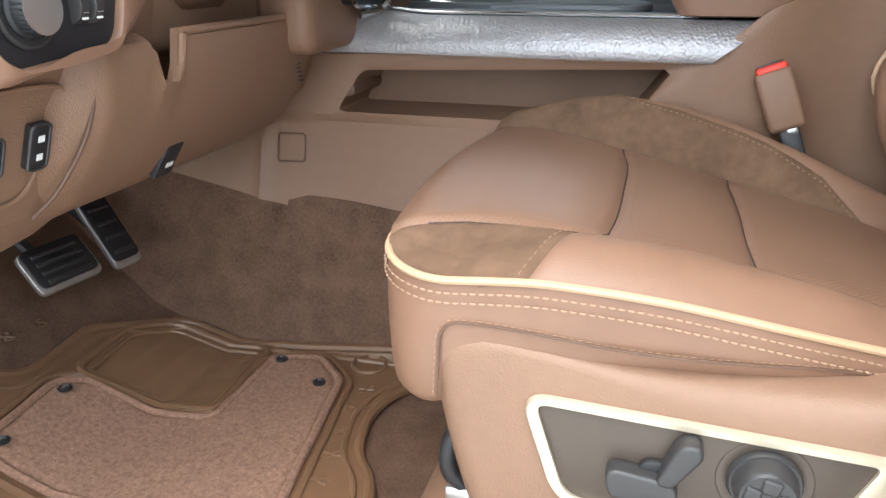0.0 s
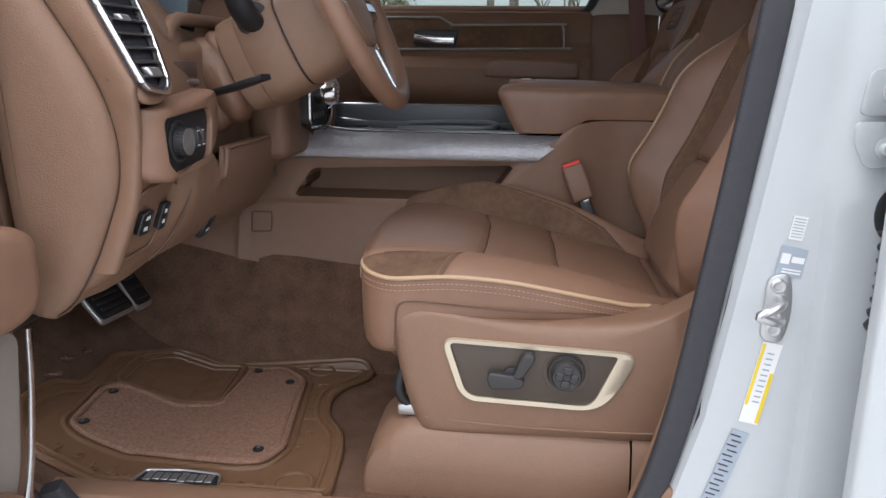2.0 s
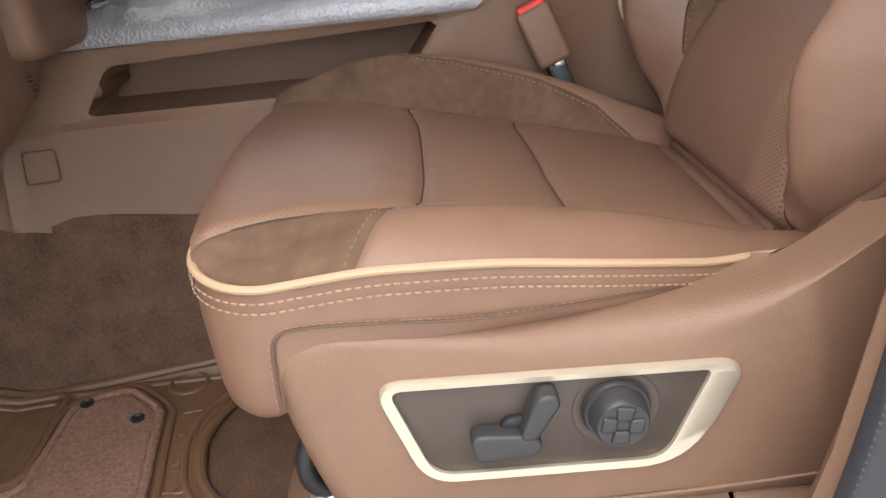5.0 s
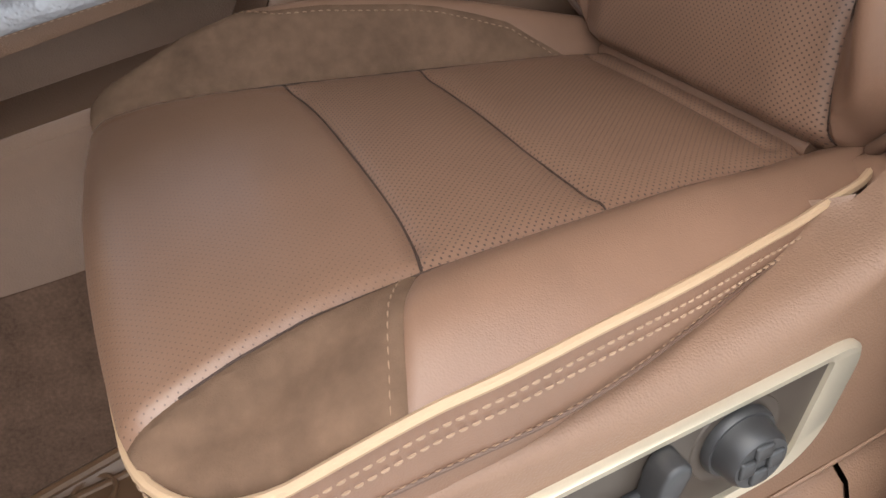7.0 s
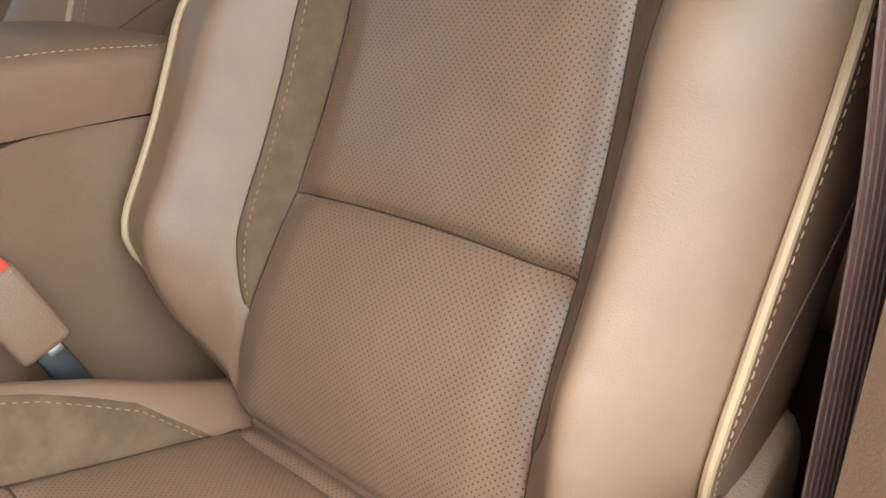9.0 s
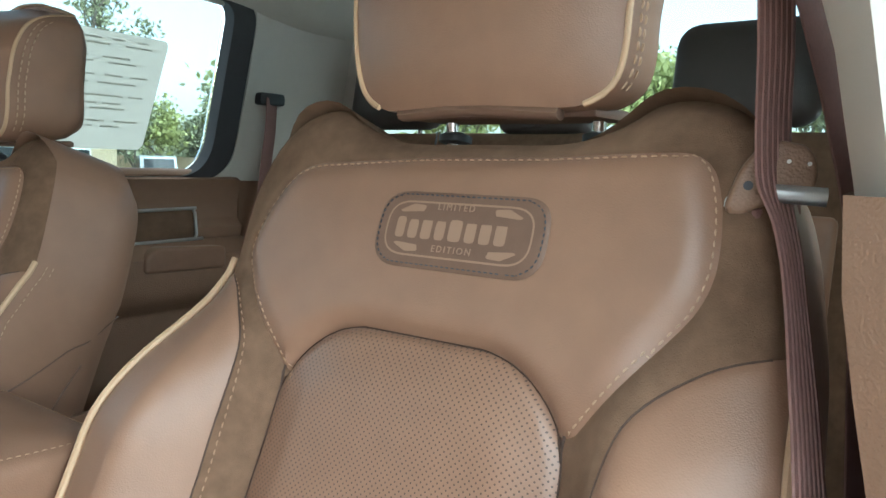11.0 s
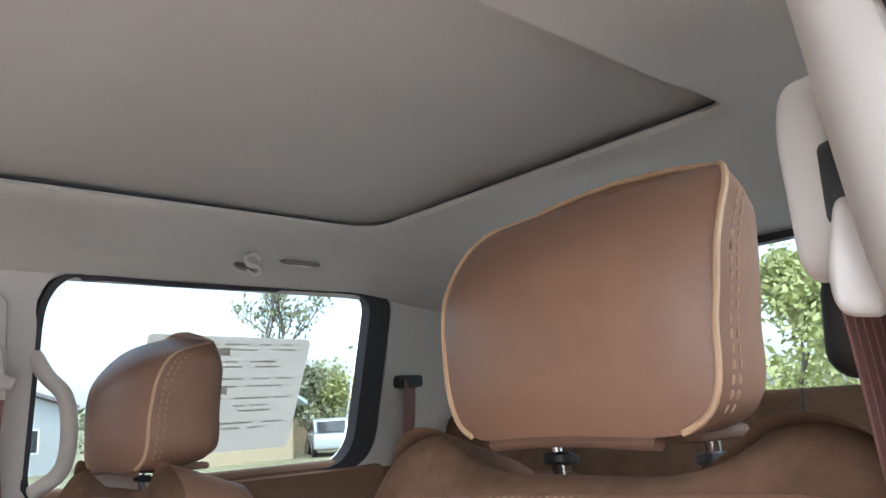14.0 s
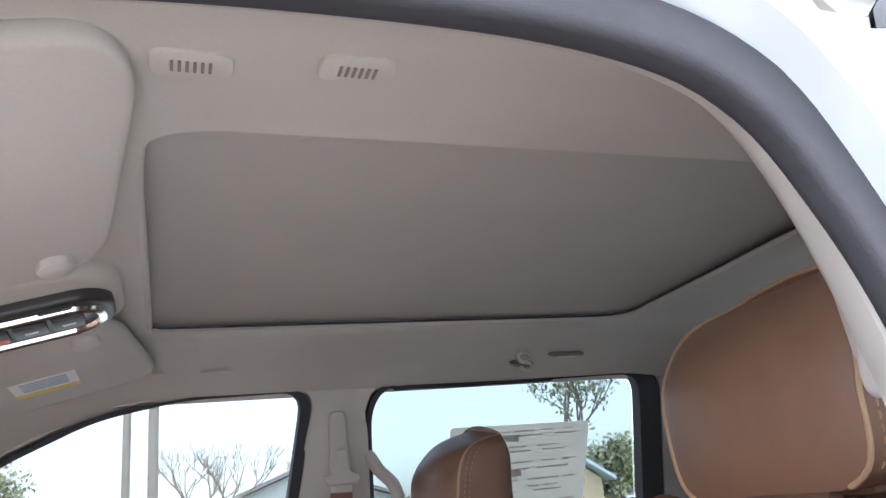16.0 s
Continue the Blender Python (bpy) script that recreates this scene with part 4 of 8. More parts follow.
def seat(at, label, driver=True):
    s = thing("front_seat", at, label, "car seat", "front seats")
    # cushion
    pan = part("cushion_base", prism(rounded([(-0.06, 0.25), (0.0, 0.21), (0.5, 0.17), (0.54, 0.2), (0.5, 0.245), (-0.03, 0.34)], 0.02), "y", -0.24, 0.24, 0.02), PLASTIC_DARK, s)
    skirt = cushion_skirt()
    cover = part("cushion_skirt", skirt, LEATHER, s)
    rows = np.array(skirt[0]).reshape(8, -1, 3)
    for sg in (-1, 1):
        seam = spline([(-0.006, 0.258), (-0.005, 0.285), (-0.003, 0.318), (0.004, 0.330), (0.018, 0.334), (0.07, 0.333), (0.2, 0.322), (0.31, 0.314), (0.38, 0.306)], 90)
        side = cush_w(seam[:, 0], sg) + 0.0025 + 0.001 * smoothstep(0.33, 0.30, seam[:, 1])
        part("skirt_seam", tube(np.stack([seam[:, 0], sg * side, seam[:, 1]], 1), 0.0014, 6, up=(0, 1, 0)), PLASTIC_DARK, s, "dark seam of the skirt")
        part("stitching", stitches(np.stack([seam[:, 0] - 0.003, sg * (side + 0.0004), seam[:, 1] + 0.003], 1), (0, sg, 0), 0.004, 0.003, 0.0004), STITCH_MID, s)
    step = 0.0055
    whole = (-0.1, 0.54, -0.33, 0.33)
    ins = lambda x, v: cush_b(x, v) - np.abs(v)
    edge = cush_edge
    part("front_panel", region(cush_surface, whole, step, [edge, ins, lambda x, v: cush_seam1(v) - x]), LEATHER_FRONT, s)
    part("middle_panel", region(cush_surface, whole, step, [edge, ins, lambda x, v: x - cush_seam1(v), lambda x, v: cush_seam2(v) - x]), LEATHER_PERF, s)
    part("rear_panel", region(cush_surface, whole, step, [edge, ins, lambda x, v: x - cush_seam2(v)]), LEATHER_PERF, s)
    tt = lambda x, v: (np.abs(v) - cush_b(x, v)) / np.maximum(cush_w(x, v) - cush_b(x, v), 0.02)
    for side in (-1, 1):
        mine = lambda x, v: v * side
        part("suede_panel", region(cush_surface, whole, step, [edge, mine, lambda x, v: -ins(x, v), lambda x, v: cush_k(x, v) - tt(x, v)]), SUEDE, s, "brown suede panel")
        part("bolster", region(cush_surface, whole, step, [edge, mine, lambda x, v: -ins(x, v), lambda x, v: tt(x, v) - cush_k(x, v)]), LEATHER, s)
        xs = np.linspace(0.072, 0.415, 120) if side > 0 else np.linspace(0.066, 0.112, 60)
        vs = side * (cush_b(xs - (0.006 if side < 0 else 0), side) + (cush_k(xs, side * np.ones(len(xs))) - 0.06) * (cush_w(xs, side) - cush_b(xs, side)))
        xs = xs - (0.007 if side < 0 else 0)
        line = np.stack(cush_surface(xs, vs), 1)
        part("stitching", stitches(line, (0, -side * 0.5, 0.85), 0.0045, 0.0035, 0.0005), STITCH_MID, s, "tan thread")
    rim = outline_path()
    path = np.stack([rim[:, 0], rim[:, 1], welt_z(rim[:, 0]) + 0.002 + 0.007 * smoothstep(0.36, 0.43, rim[:, 0])], 1)
    part("piping", tube(path, 0.0037, 8), PIPING, s, "light tan piping")
    # seam of the lower front panel and the rear roll of the insert
    vv = np.linspace(-0.142, 0.158, 40)
    part("rear_roll", tube(np.stack([0.466 + 0.004 * (vv / 0.15) ** 2, vv, 0.305 + 0.006 * (1 - (vv / 0.15) ** 2)], 1), 0.0085, 10), LEATHER, s, "rolled leather edge")
    out_n = np.cross(np.gradient(path, axis=0), (0, 0, 1))
    out_n /= np.linalg.norm(out_n, axis=1)[:, None]
    if np.dot(out_n[75], (-1, 0, 0)) < 0:
        out_n = -out_n
    for drop in (0.0105, 0.0195):
        part("stitching", stitches(path + out_n * 0.0035 - np.array([0, 0, drop]), out_n, 0.0052, 0.0024, 0.0007), THREAD, s, "tan thread")
    # thin dark tubes in the cushion seams, painting the shade of the grooves
    for seam_at, box in ((cush_seam1, 0.178), (cush_seam2, 0.163)):
        v = np.linspace(-box, box + 0.003, 80)
        part("seam", tube(np.stack(cush_surface(seam_at(v), v), 1) + np.array([0, 0, 0.0002]), 0.0011, 6), SEAM_SHADE, s, "stitched seam with its shade in a dark line")
    for side in (-1, 1):
        xs = np.linspace(-0.035, 0.45, 120)
        line = np.stack(cush_surface(xs, side * cush_b(xs, side)), 1)
        part("seam", tube(line + np.array([0, 0, 0.0002]), 0.0010, 6), SEAM_SHADE, s, "stitched seam with its shade in a dark line")
    for sg in (-1, 1):
        part("corner_tuck", block((0.13, 0.07, 0.07), (0.51, sg * 0.207, 0.283), 0.026, 4, (0, 8, 0)), LEATHER, s)
    # backrest
    whole = (-0.03, 0.70, -0.30, 0.30)
    half = lambda h, v: 0.222 - 0.006 * (v / 0.15) ** 2 - h
    part("lower_panel", region(back_surface, whole, step, [back_edge, back_insert, half]), LEATHER_PERF, s)
    part("upper_panel", region(back_surface, whole, step, [back_edge, back_insert, lambda h, v: -half(h, v)]), LEATHER_PERF, s)
    part("yoke_panel", region(back_surface, whole, step, [back_edge, back_yoke, lambda h, v: -back_insert(h, v)]), LEATHER, s)
    rest = [back_edge, lambda h, v: -back_insert(h, v), lambda h, v: -back_yoke(h, v)]
    part("suede_surround", region(back_surface, whole, step, rest + [lambda h, v: -back_bolster(h, v)]), SUEDE, s, "brown suede surround")
    for side in (-1, 1):
        part("back_bolster", region(back_surface, whole, step, rest + [back_bolster, lambda h, v: v * side]), LEATHER, s)
        c = bolster_curve[2:-3] + np.array([0.0, -0.006])
        if side > 0:
            part("stitching", stitches(np.stack(back_surface(c[:, 0], side * c[:, 1]), 1), tuple(BACK_N), 0.0045, 0.0035, 0.0005), STITCH_MID, s, "tan thread")
    yk = np.array(YOKE)
    yk = spline(np.concatenate([yk[:1], yk, yk[-1:]])[::1], 260)
    inset = yk * np.array([1, 0.985]) - np.array([0.004, 0]) * np.sign(yk[:, :1] - 0.5) * (np.abs(yk[:, 1:]) < 0.19)
    part("stitching", stitches(np.stack(back_surface(inset[:, 0], inset[:, 1]), 1), tuple(BACK_N), 0.0045, 0.003, 0.0006), THREAD, s, "tan thread")
    # the same painted groove shade for the seams of the backrest
    v = np.linspace(-0.152, 0.152, 70)
    part("seam", tube(np.stack(back_surface(0.222 - 0.006 * (v / 0.15) ** 2, v), 1), 0.0012, 6), SEAM_SHADE, s, "stitched seam with its shade in a dark line")
    q = spline(np.array(INSERT_TOP), 240)
    q = q[(q[:, 0] > 0.0)]
    part("seam", tube(np.stack(back_surface(q[:, 0], q[:, 1]), 1), 0.0011, 6), SEAM_SHADE, s, "stitched seam with its shade in a dark line")
    for side in (-1, 1):
        c = bolster_curve[1:-2]
        part("seam", tube(np.stack(back_surface(c[:, 0], side * c[:, 1]), 1), 0.0010, 6), SEAM_SHADE, s, "stitched seam with its shade in a dark line")
    # sides and rear shell of the backrest
    rings = []
    o = np.array(BACK_OUT)
    o = spline(np.concatenate([o, o[:1]]), 160)
    cen = np.array([0.32, 0.0])
    for e_off, grow in ((0.0, 0.0), (-0.012, 0.004), (-0.03, 0.009), (-0.06, 0.012), (-0.09, 0.010), (-0.115, 0.004), (-0.145, -0.025), (-0.155, -0.10)):
        d = o - cen
        grow = grow * (1 - smoothstep(0.5, 0.6, o[:, 0])) if grow > 0 else np.full(len(o), grow)
        k = 1 + np.where((o[:, 1] > 0.15) & (o[:, 0] < 0.6), np.where(grow > 0, -grow * 0.5, grow), np.where(grow > 0, grow * 0.5, grow)) / np.linalg.norm(d, axis=1)
        p = cen + d * k[:, None]
        base = back_e(np.clip(o[:, 0], -0.02, 0.66), o[:, 1] * 0.985)
        rings.append(np.stack(back_place(p[:, 0], p[:, 1], base * float(np.interp(-e_off, [0.02, 0.15], [1.0, 0.25])) + e_off), 1))
    top = np.where(o[:, 0] > 0.64)[0]
    cuts = (top[0], top[-1])
    for ids, skin in ((np.arange(0, cuts[0] + 1), LEATHER), (np.arange(cuts[0], cuts[1] + 1), SUEDE if driver else LEATHER), (np.arange(cuts[1], len(o)), LEATHER)):
        part("back_side", sheet([r[ids] for r in rings[:7]]), skin, s)
    for ids in (np.arange(0, cuts[0] + 1), np.arange(cuts[1], len(o))):
        for h0, h1, deep in ((0.50, 0.34, 5.6), (0.42, 0.10, 4.2)):
            seam = []
            for t in np.linspace(0, 1, 40):
                h, f = h0 + (h1 - h0) * t, deep * (1 - t) ** 0.8 + 0.6
                i = ids[int(np.argmin(np.abs(o[ids, 0] - h) + np.where(np.abs(o[ids, 1]) < 0.2, 9, 0)))]
                a = min(int(f), 5)
                seam.append(rings[a][i] * (1 - f + a) + rings[a + 1][i] * (f - a))
            part("side_seam", tube(spline(np.array(seam)[::6], 40), 0.0011, 6, up=(1, 0, 0)), PLASTIC_DARK, s, "stitched seam with its shade in a dark line")
    part("back_shell", loft(rings[6:], (False, True)), GREY_LEATHER, s, "grey leather seat back")
    for side in (-1, 1):
        q = np.array([p for p in back_side if 0.085 <= p[0] <= 0.53 and p[1] > 0.2])
        e = back_e(q[:, 0], side * q[:, 1] * 0.985)
        pth = np.stack(back_place(q[:, 0], side * (q[:, 1] + 0.001), e + 0.0015), 1)
        part("piping", tube(pth, 0.0036, 8, up=(0, 1, 0)), PIPING, s, "light tan piping")
        for k in (0.014, 0.022):
            line = np.stack(back_place(q[:, 0], side * (q[:, 1] + 0.0022), e - k), 1)
            part("stitching", stitches(line, (0, side, 0), 0.005, 0.0026, 0.0005), THREAD, s, "tan thread")
    # rolled dark hem under each back bolster
    for side in (-1, 1):
        q = spline([(0.012, 0.196), (0.03, 0.219), (0.055, 0.247), (0.08, 0.268), (0.105, 0.279)], 30)
        e = back_e(q[:, 0] + 0.004, side * q[:, 1] * 0.97)
        hem = np.stack(back_place(q[:, 0] - 0.003, side * q[:, 1], e + 0.001 - 0.014 * smoothstep(0.08, 0.105, q[:, 0])), 1)
        part("bolster_hem", tube(hem, 0.006, 10, up=(1, 0, 0)), PATCH, s, "dark rolled hem")
        part("hem_side", tube(np.stack(back_place(np.linspace(0.105, 0.116, 10), side * np.linspace(0.279, 0.284, 10), float(e[-1]) - np.linspace(0.018, 0.07, 10)), 1), 0.0045, 10, up=(0, 1, 0)), PATCH, s, "dark rolled hem")
    emblem(s)
    # headrest
    head = part("headrest", region(head_surface, (0.94, 1.19, -0.15, 0.15), 0.0065, [head_edge]), LEATHER, s)
    ho = spline(np.concatenate([np.array(HEAD_OUT), np.array(HEAD_OUT[:1])]), 110)
    ex = head_x(ho[:, 0], ho[:, 1])
    rings = []
    for k, (dx, grow) in enumerate(((0.0, 0), (0.012, 0.001), (0.04, 0.001), (0.062, -0.002), (0.08, -0.010), (0.095, -0.024), (0.102, -0.05))):
        d = ho - np.array([1.045, 0])
        p = np.array([1.045, 0]) + d * (1 + grow / np.linalg.norm(d, axis=1))[:, None]
        rings.append(np.stack([ex + dx * (0.808 - ex) / 0.103, p[:, 1], p[:, 0] - 0.25 * dx * smoothstep(1.05, 1.14, ho[:, 0]) * smoothstep(0.03, 0.1, np.abs(p[:, 1]))], 1))
    part("headrest_shell", loft(rings, (False, True)), LEATHER, head)
    up = [i for i in range(len(ho)) if not (ho[i, 0] < 0.9575 and abs(ho[i, 1]) < 0.097)]
    pth = np.stack([ex - 0.001, ho[:, 1], ho[:, 0]], 1)
    cut = int(np.argmin(ho[:, 0] + np.where(np.abs(ho[:, 1]) < 0.08, 0, 1)))
    order = np.roll(np.arange(len(ho)), -cut)
    order = [i for i in order if i in set(up)]
    gap = int(np.argmax([np.linalg.norm(ho[order[i]] - ho[order[i - 1]]) for i in range(len(order))]))
    order = order[gap:] + order[:gap]
    part("piping", tube(pth[order], 0.0026, 8, up=(1, 0, 0)), PIPING, head, "light tan piping")
    under = np.linspace(-0.082, 0.07, 30)
    part("hem", sweep(np.stack([head_x(np.full(30, 0.956), under) + 0.008, under, 0.9515 + 0.002 * np.cos(under * 30)], 1), ring(0.010, 10, 0.0055)), PATCH, head, "dark stitched hem")
    part("base_flap", block((0.07, 0.19, 0.010), (0.755, -0.006, 0.953), 0.004, 2), PATCH, head, "dark leather underside")
    for side in (-1, 1):
        q = np.array([p for p in (head_half if side > 0 else head_near) if 0.965 < p[0] < 1.135 and p[1] > 0.08])
        e = head_x(q[:, 0], q[:, 1])
        for dx in (0.010, 0.019):
            line = np.stack([e + dx, side * (q[:, 1] + 0.0045), q[:, 0]], 1)
            part("stitching", stitches(line, (0, side, 0), 0.0065, 0.0035, 0.0008), THREAD, head)
    for v in (-0.085, 0.065):
        part("post", tube([(0.765, v, 0.90), (0.757, v, 0.98)], 0.006, 12, up=(0, 1, 0)), CHROME, s, "chrome headrest post")
        part("post_guide", moved(turned([(0.012, 0), (0.016, 0.002), (0.016, 0.008), (0.009, 0.011)], 18), pose(0.765, v, 0.928, 0, 8, 0)), BLACK, s)
    return s


def cushion_skirt():
    rim = outline_path(150)
    rows = []
    cen = np.array([0.2, 0.0])
    full = np.interp(rim[:, 0], [-0.09, -0.045, 0.0, 0.03, 0.08, 0.2, 0.44], [0.145, 0.137, 0.127, 0.12, 0.105, 0.075, 0.04])
    for f, grow in ((0.0, -0.001), (0.12, 0.0015), (0.3, 0.002), (0.55, 0.001), (0.78, -0.001), (0.9, -0.004), (0.96, -0.01), (1.0, -0.03)):
        d = rim - cen
        p = cen + d * (1 + grow / np.linalg.norm(d, axis=1))[:, None]
        tuck = 0.045 * float(smoothstep(0.72, 0.96, f)) * smoothstep(-0.03, 0.05, rim[:, 0])
        rows.append(np.stack([p[:, 0], p[:, 1] - np.sign(rim[:, 1]) * tuck, welt_z(rim[:, 0]) - full * f], 1))
    return sheet(rows)


def emblem(s):
    """The stitched badge on the yoke: an oblong dark patch with a raised pale border, bars and words."""
    on = plaque_point(None)
    h0, v0 = 0.569, -0.022
    shape = rounded([(-0.032, -0.08), (0.032, -0.08), (0.032, 0.08), (-0.032, 0.08)], 0.026, 6)
    bm_poly = [(h0 + a, v0 + b) for a, b in shape]
    f = poly_field(bm_poly)
    lift = lambda k: (lambda h, v: back_place(h, v, back_e(h, v) + k(h, v)))
    body = part("badge", region(lift(lambda h, v: 0.0025 - 0.002 * np.exp(-np.maximum(f(h, v), 0) / 0.002)), (0.52, 0.62, -0.11, 0.07), 0.003, [f]), PATCH, s, "dark brown embossed leather badge")
    ins = [(h0 + a * 0.72, v0 + b * 0.86) for a, b in shape]
    g = poly_field(ins)
    part("badge_border", region(lift(lambda h, v: 0.0034), (0.52, 0.62, -0.11, 0.07), 0.0015, [lambda h, v: g(h, v), lambda h, v: 0.0016 - g(h, v)]), PATCH_LIGHT, body)
    edge = spline(np.array([(h0 + a * 0.9, v0 + b * 0.955) for a, b in shape]), 120, True)
    part("stitching", stitches(on(edge[:, 0], edge[:, 1], 0.0022), tuple(BACK_N), 0.003, 0.002, 0.0005), INK, body)
    # the name as plain raised bars, one for each letter
    wide = [0.009, 0.0095, 0.010, 0.0095, 0.012, 0.0095, 0.010, 0.010]
    tall = [0.0175, 0.0155, 0.0155, 0.0155, 0.0175, 0.0155, 0.0155, 0.0155]
    v = 0.036
    for wd, tl in zip(wide, tall):
        q = poly_field([(h0 - 0.0085, v - wd), (h0 - 0.0085 + tl, v - wd), (h0 - 0.0085 + tl, v), (h0 - 0.0085, v)])
        part("bar", region(lift(lambda h, vv: 0.0038), (h0 - 0.012, h0 + 0.025, v - wd - 0.002, v + 0.002), 0.003, [q]), PATCH_LIGHT, body)
        v -= wd + 0.0036
    rot = Matrix(((0, -BACK_A[0] * -1, BACK_N[0]), (-1, 0, 0), (0, BACK_A[2], BACK_N[2]))).to_4x4()
    for text, hh in (("LIMITED", h0 + 0.0175), ("EDITION", h0 - 0.0155)):
        p = on(np.array([hh]), np.array([v0]), 0.0036 if hh < h0 else 0.0085)[0]
        lettering(text, 0.0075, Matrix.Translation(p) @ rot, PATCH_LIGHT, body, "word", 0.0003, 1.35)
    for side in (-1, 1):
        for hh, sg in ((h0 + 0.0165, 1), (h0 - 0.0155, -1)):
            tri = [(hh - sg * 0.004, v0 + side * 0.062), (hh + sg * 0.004, v0 + side * 0.045), (hh + sg * 0.003, v0 + side * 0.032), (hh - sg * 0.002, v0 + side * 0.034)]
            q = poly_field(tri)
            part("flourish", region(lift(lambda h, v: 0.0034), (hh - 0.008, hh + 0.008, -0.1, 0.06), 0.002, [q]), PATCH_LIGHT, body)


driver_seat = seat((0, -0.42, 0), "brown leather driver's seat with suede panels and tan piping")
passenger_seat = copy_thing(driver_seat, Matrix.Translation((-0.05, 0.42, -0.03)))
for ob in list(passenger_seat.children_recursive):
    if ob.name.split(".")[0] == "headrest":
        for piece in [ob] + list(ob.children):
            piece.data = piece.data.copy()
            for v in piece.data.vertices:
                x, y, z = v.co
                v.co.z -= 0.026 * float(smoothstep(1.10, 1.172, z)) * float(smoothstep(-0.08, 0.125, -y))
                v.co.x += 0.015 * float(smoothstep(0.735, 0.80, x))
for ob in passenger_seat.children:
    if ob.name.startswith("back_side") and ob.data.materials[0] == SUEDE:
        ob.data = ob.data.copy()
        ob.data.materials[0] = LEATHER
passenger_seat["label"] = "brown leather front passenger seat beside the console"
# ---------------------------------------------------------------- seat side shield, switches, runner cover


def seat_shield():
    s = thing("seat_shield", (0, -0.70, 0), "brown plastic side shield of the driver's seat with switches", "seat trim")
    out = [(-0.012, 0.295), (0.006, 0.32), (0.05, 0.324), (0.20, 0.305), (0.30, 0.304), (0.38, 0.314), (0.43, 0.332), (0.47, 0.356), (0.53, 0.397), (0.58, 0.425), (0.62, 0.432), (0.65, 0.39), (0.64, 0.25), (0.60, 0.115), (0.45, 0.108), (0.2, 0.104), (0.055, 0.106), (0.03, 0.122), (0.004, 0.20)]
    rim = spline(np.array(out), 110, True)
    c = np.array([0.28, 0.21])
    rings = []
    for y, grow in ((0.16, -0.004), (0.10, 0.0), (0.05, 0.003), (0.028, 0.003), (0.014, 0.0), (0.006, -0.005), (0.001, -0.012), (-0.002, -0.022), (-0.003, -0.034)):
        d = rim - c
        p = c + d * (1 + grow / np.linalg.norm(d, axis=1))[:, None]
        deep = np.minimum(y, np.interp(rim[:, 0], [0.28, 0.42], [0.16, 0.05]))
        rings.append(np.stack([p[:, 0], deep, p[:, 1] + (0.012 if y > 0.05 else 0) * (rim[:, 1] > 0.3) * smoothstep(0.45, 0.36, rim[:, 0])], 1))
    R = np.array(rings)
    body = part("shell", loft(rings, (False, True)), PLASTIC, s)
    crease = [(0.045, -0.0005, 0.135), (0.2, -0.0035, 0.127), (0.45, -0.0035, 0.13), (0.58, -0.0005, 0.15)]
    part("crease", sweep(spline(crease, 40), ring(0.002, 6), (0, 1, 0)), PLASTIC, s)
    outer = rounded([(0.068, 0.279), (0.385, 0.265), (0.338, 0.163), (0.104, 0.172)], [0.028, 0.03, 0.05, 0.03], 8)
    inner = rounded([(0.083, 0.2712), (0.352, 0.2595), (0.314, 0.1725), (0.113, 0.1805)], [0.012, 0.008, 0.02, 0.02], 8)
    n = len(outer)
    pts, faces = [], []
    for poly, y in ((outer, -0.002), (outer, -0.007), ([(a + (b0 - a) * 0.18, c0 + (d0 - c0) * 0.18) for (a, c0), (b0, d0) in zip(outer, inner)], -0.0105), (inner, -0.0095), (inner, -0.003)):
        pts += [(a, y, b) for a, b in poly]
    for i in range(4):
        for j in range(n):
            faces.append((i * n + j, i * n + (j + 1) % n, (i + 1) * n + (j + 1) % n, (i + 1) * n + j))
    part("bezel", (pts, faces, None), CREAM_METAL, s, "champagne satin metal bezel")
    plate = part("switch_plate", prism(inner, "y", -0.006, 0.0, 0.001), PLATE, s, "dark bronze switch plate")
    rocker = [(0.147, 0.212), (0.152, 0.2), (0.2, 0.203), (0.207, 0.213), (0.2, 0.224), (0.153, 0.229), (0.146, 0.224)]
    part("slide_switch", prism(rounded(rocker, 0.006, 4), "y", -0.026, -0.006, 0.005, 3), SWITCH, plate)
    upright = [(0.186, 0.222), (0.2, 0.219), (0.222, 0.253), (0.219, 0.263), (0.207, 0.264), (0.199, 0.257)]
    part("backrest_switch", prism(rounded(upright, 0.007, 4), "y", -0.028, -0.006, 0.005, 3), SWITCH, plate)
    part("switch_foot", prism(rounded([(0.165, 0.205), (0.205, 0.205), (0.2, 0.235), (0.175, 0.235)], 0.008, 4), "y", -0.014, -0.006, 0.003), BLACK, plate)
    knob = part("lumbar_knob", moved(turned([(0.029, 0.0), (0.029, 0.004), (0.0275, 0.007), (0.0255, 0.007), (0.0245, 0.012), (0.0235, 0.021), (0.021, 0.0245), (0.008, 0.0235)], 40, "y"), pose(0.271, -0.006, 0.229)), SWITCH, plate)
    part("knob_dish", moved(turned([(0.038, 0.0), (0.037, 0.0012), (0.032, 0.0016), (0.030, 0.0004)], 40, "y"), pose(0.271, -0.0058, 0.229)), PLATE, plate)
    for k in range(4):
        a = math.pi / 2 * k + 0.15
        part("knob_pad", moved(geo_of(prism(rounded([(-0.0065, 0.005), (0.0065, 0.005), (0.008, 0.018), (-0.008, 0.018)], 0.003, 3), "y", -0.0265, -0.02, 0.0025, 3)), pose(0.271, -0.006, 0.229, 0, math.degrees(a), 0)), SWITCH, knob)
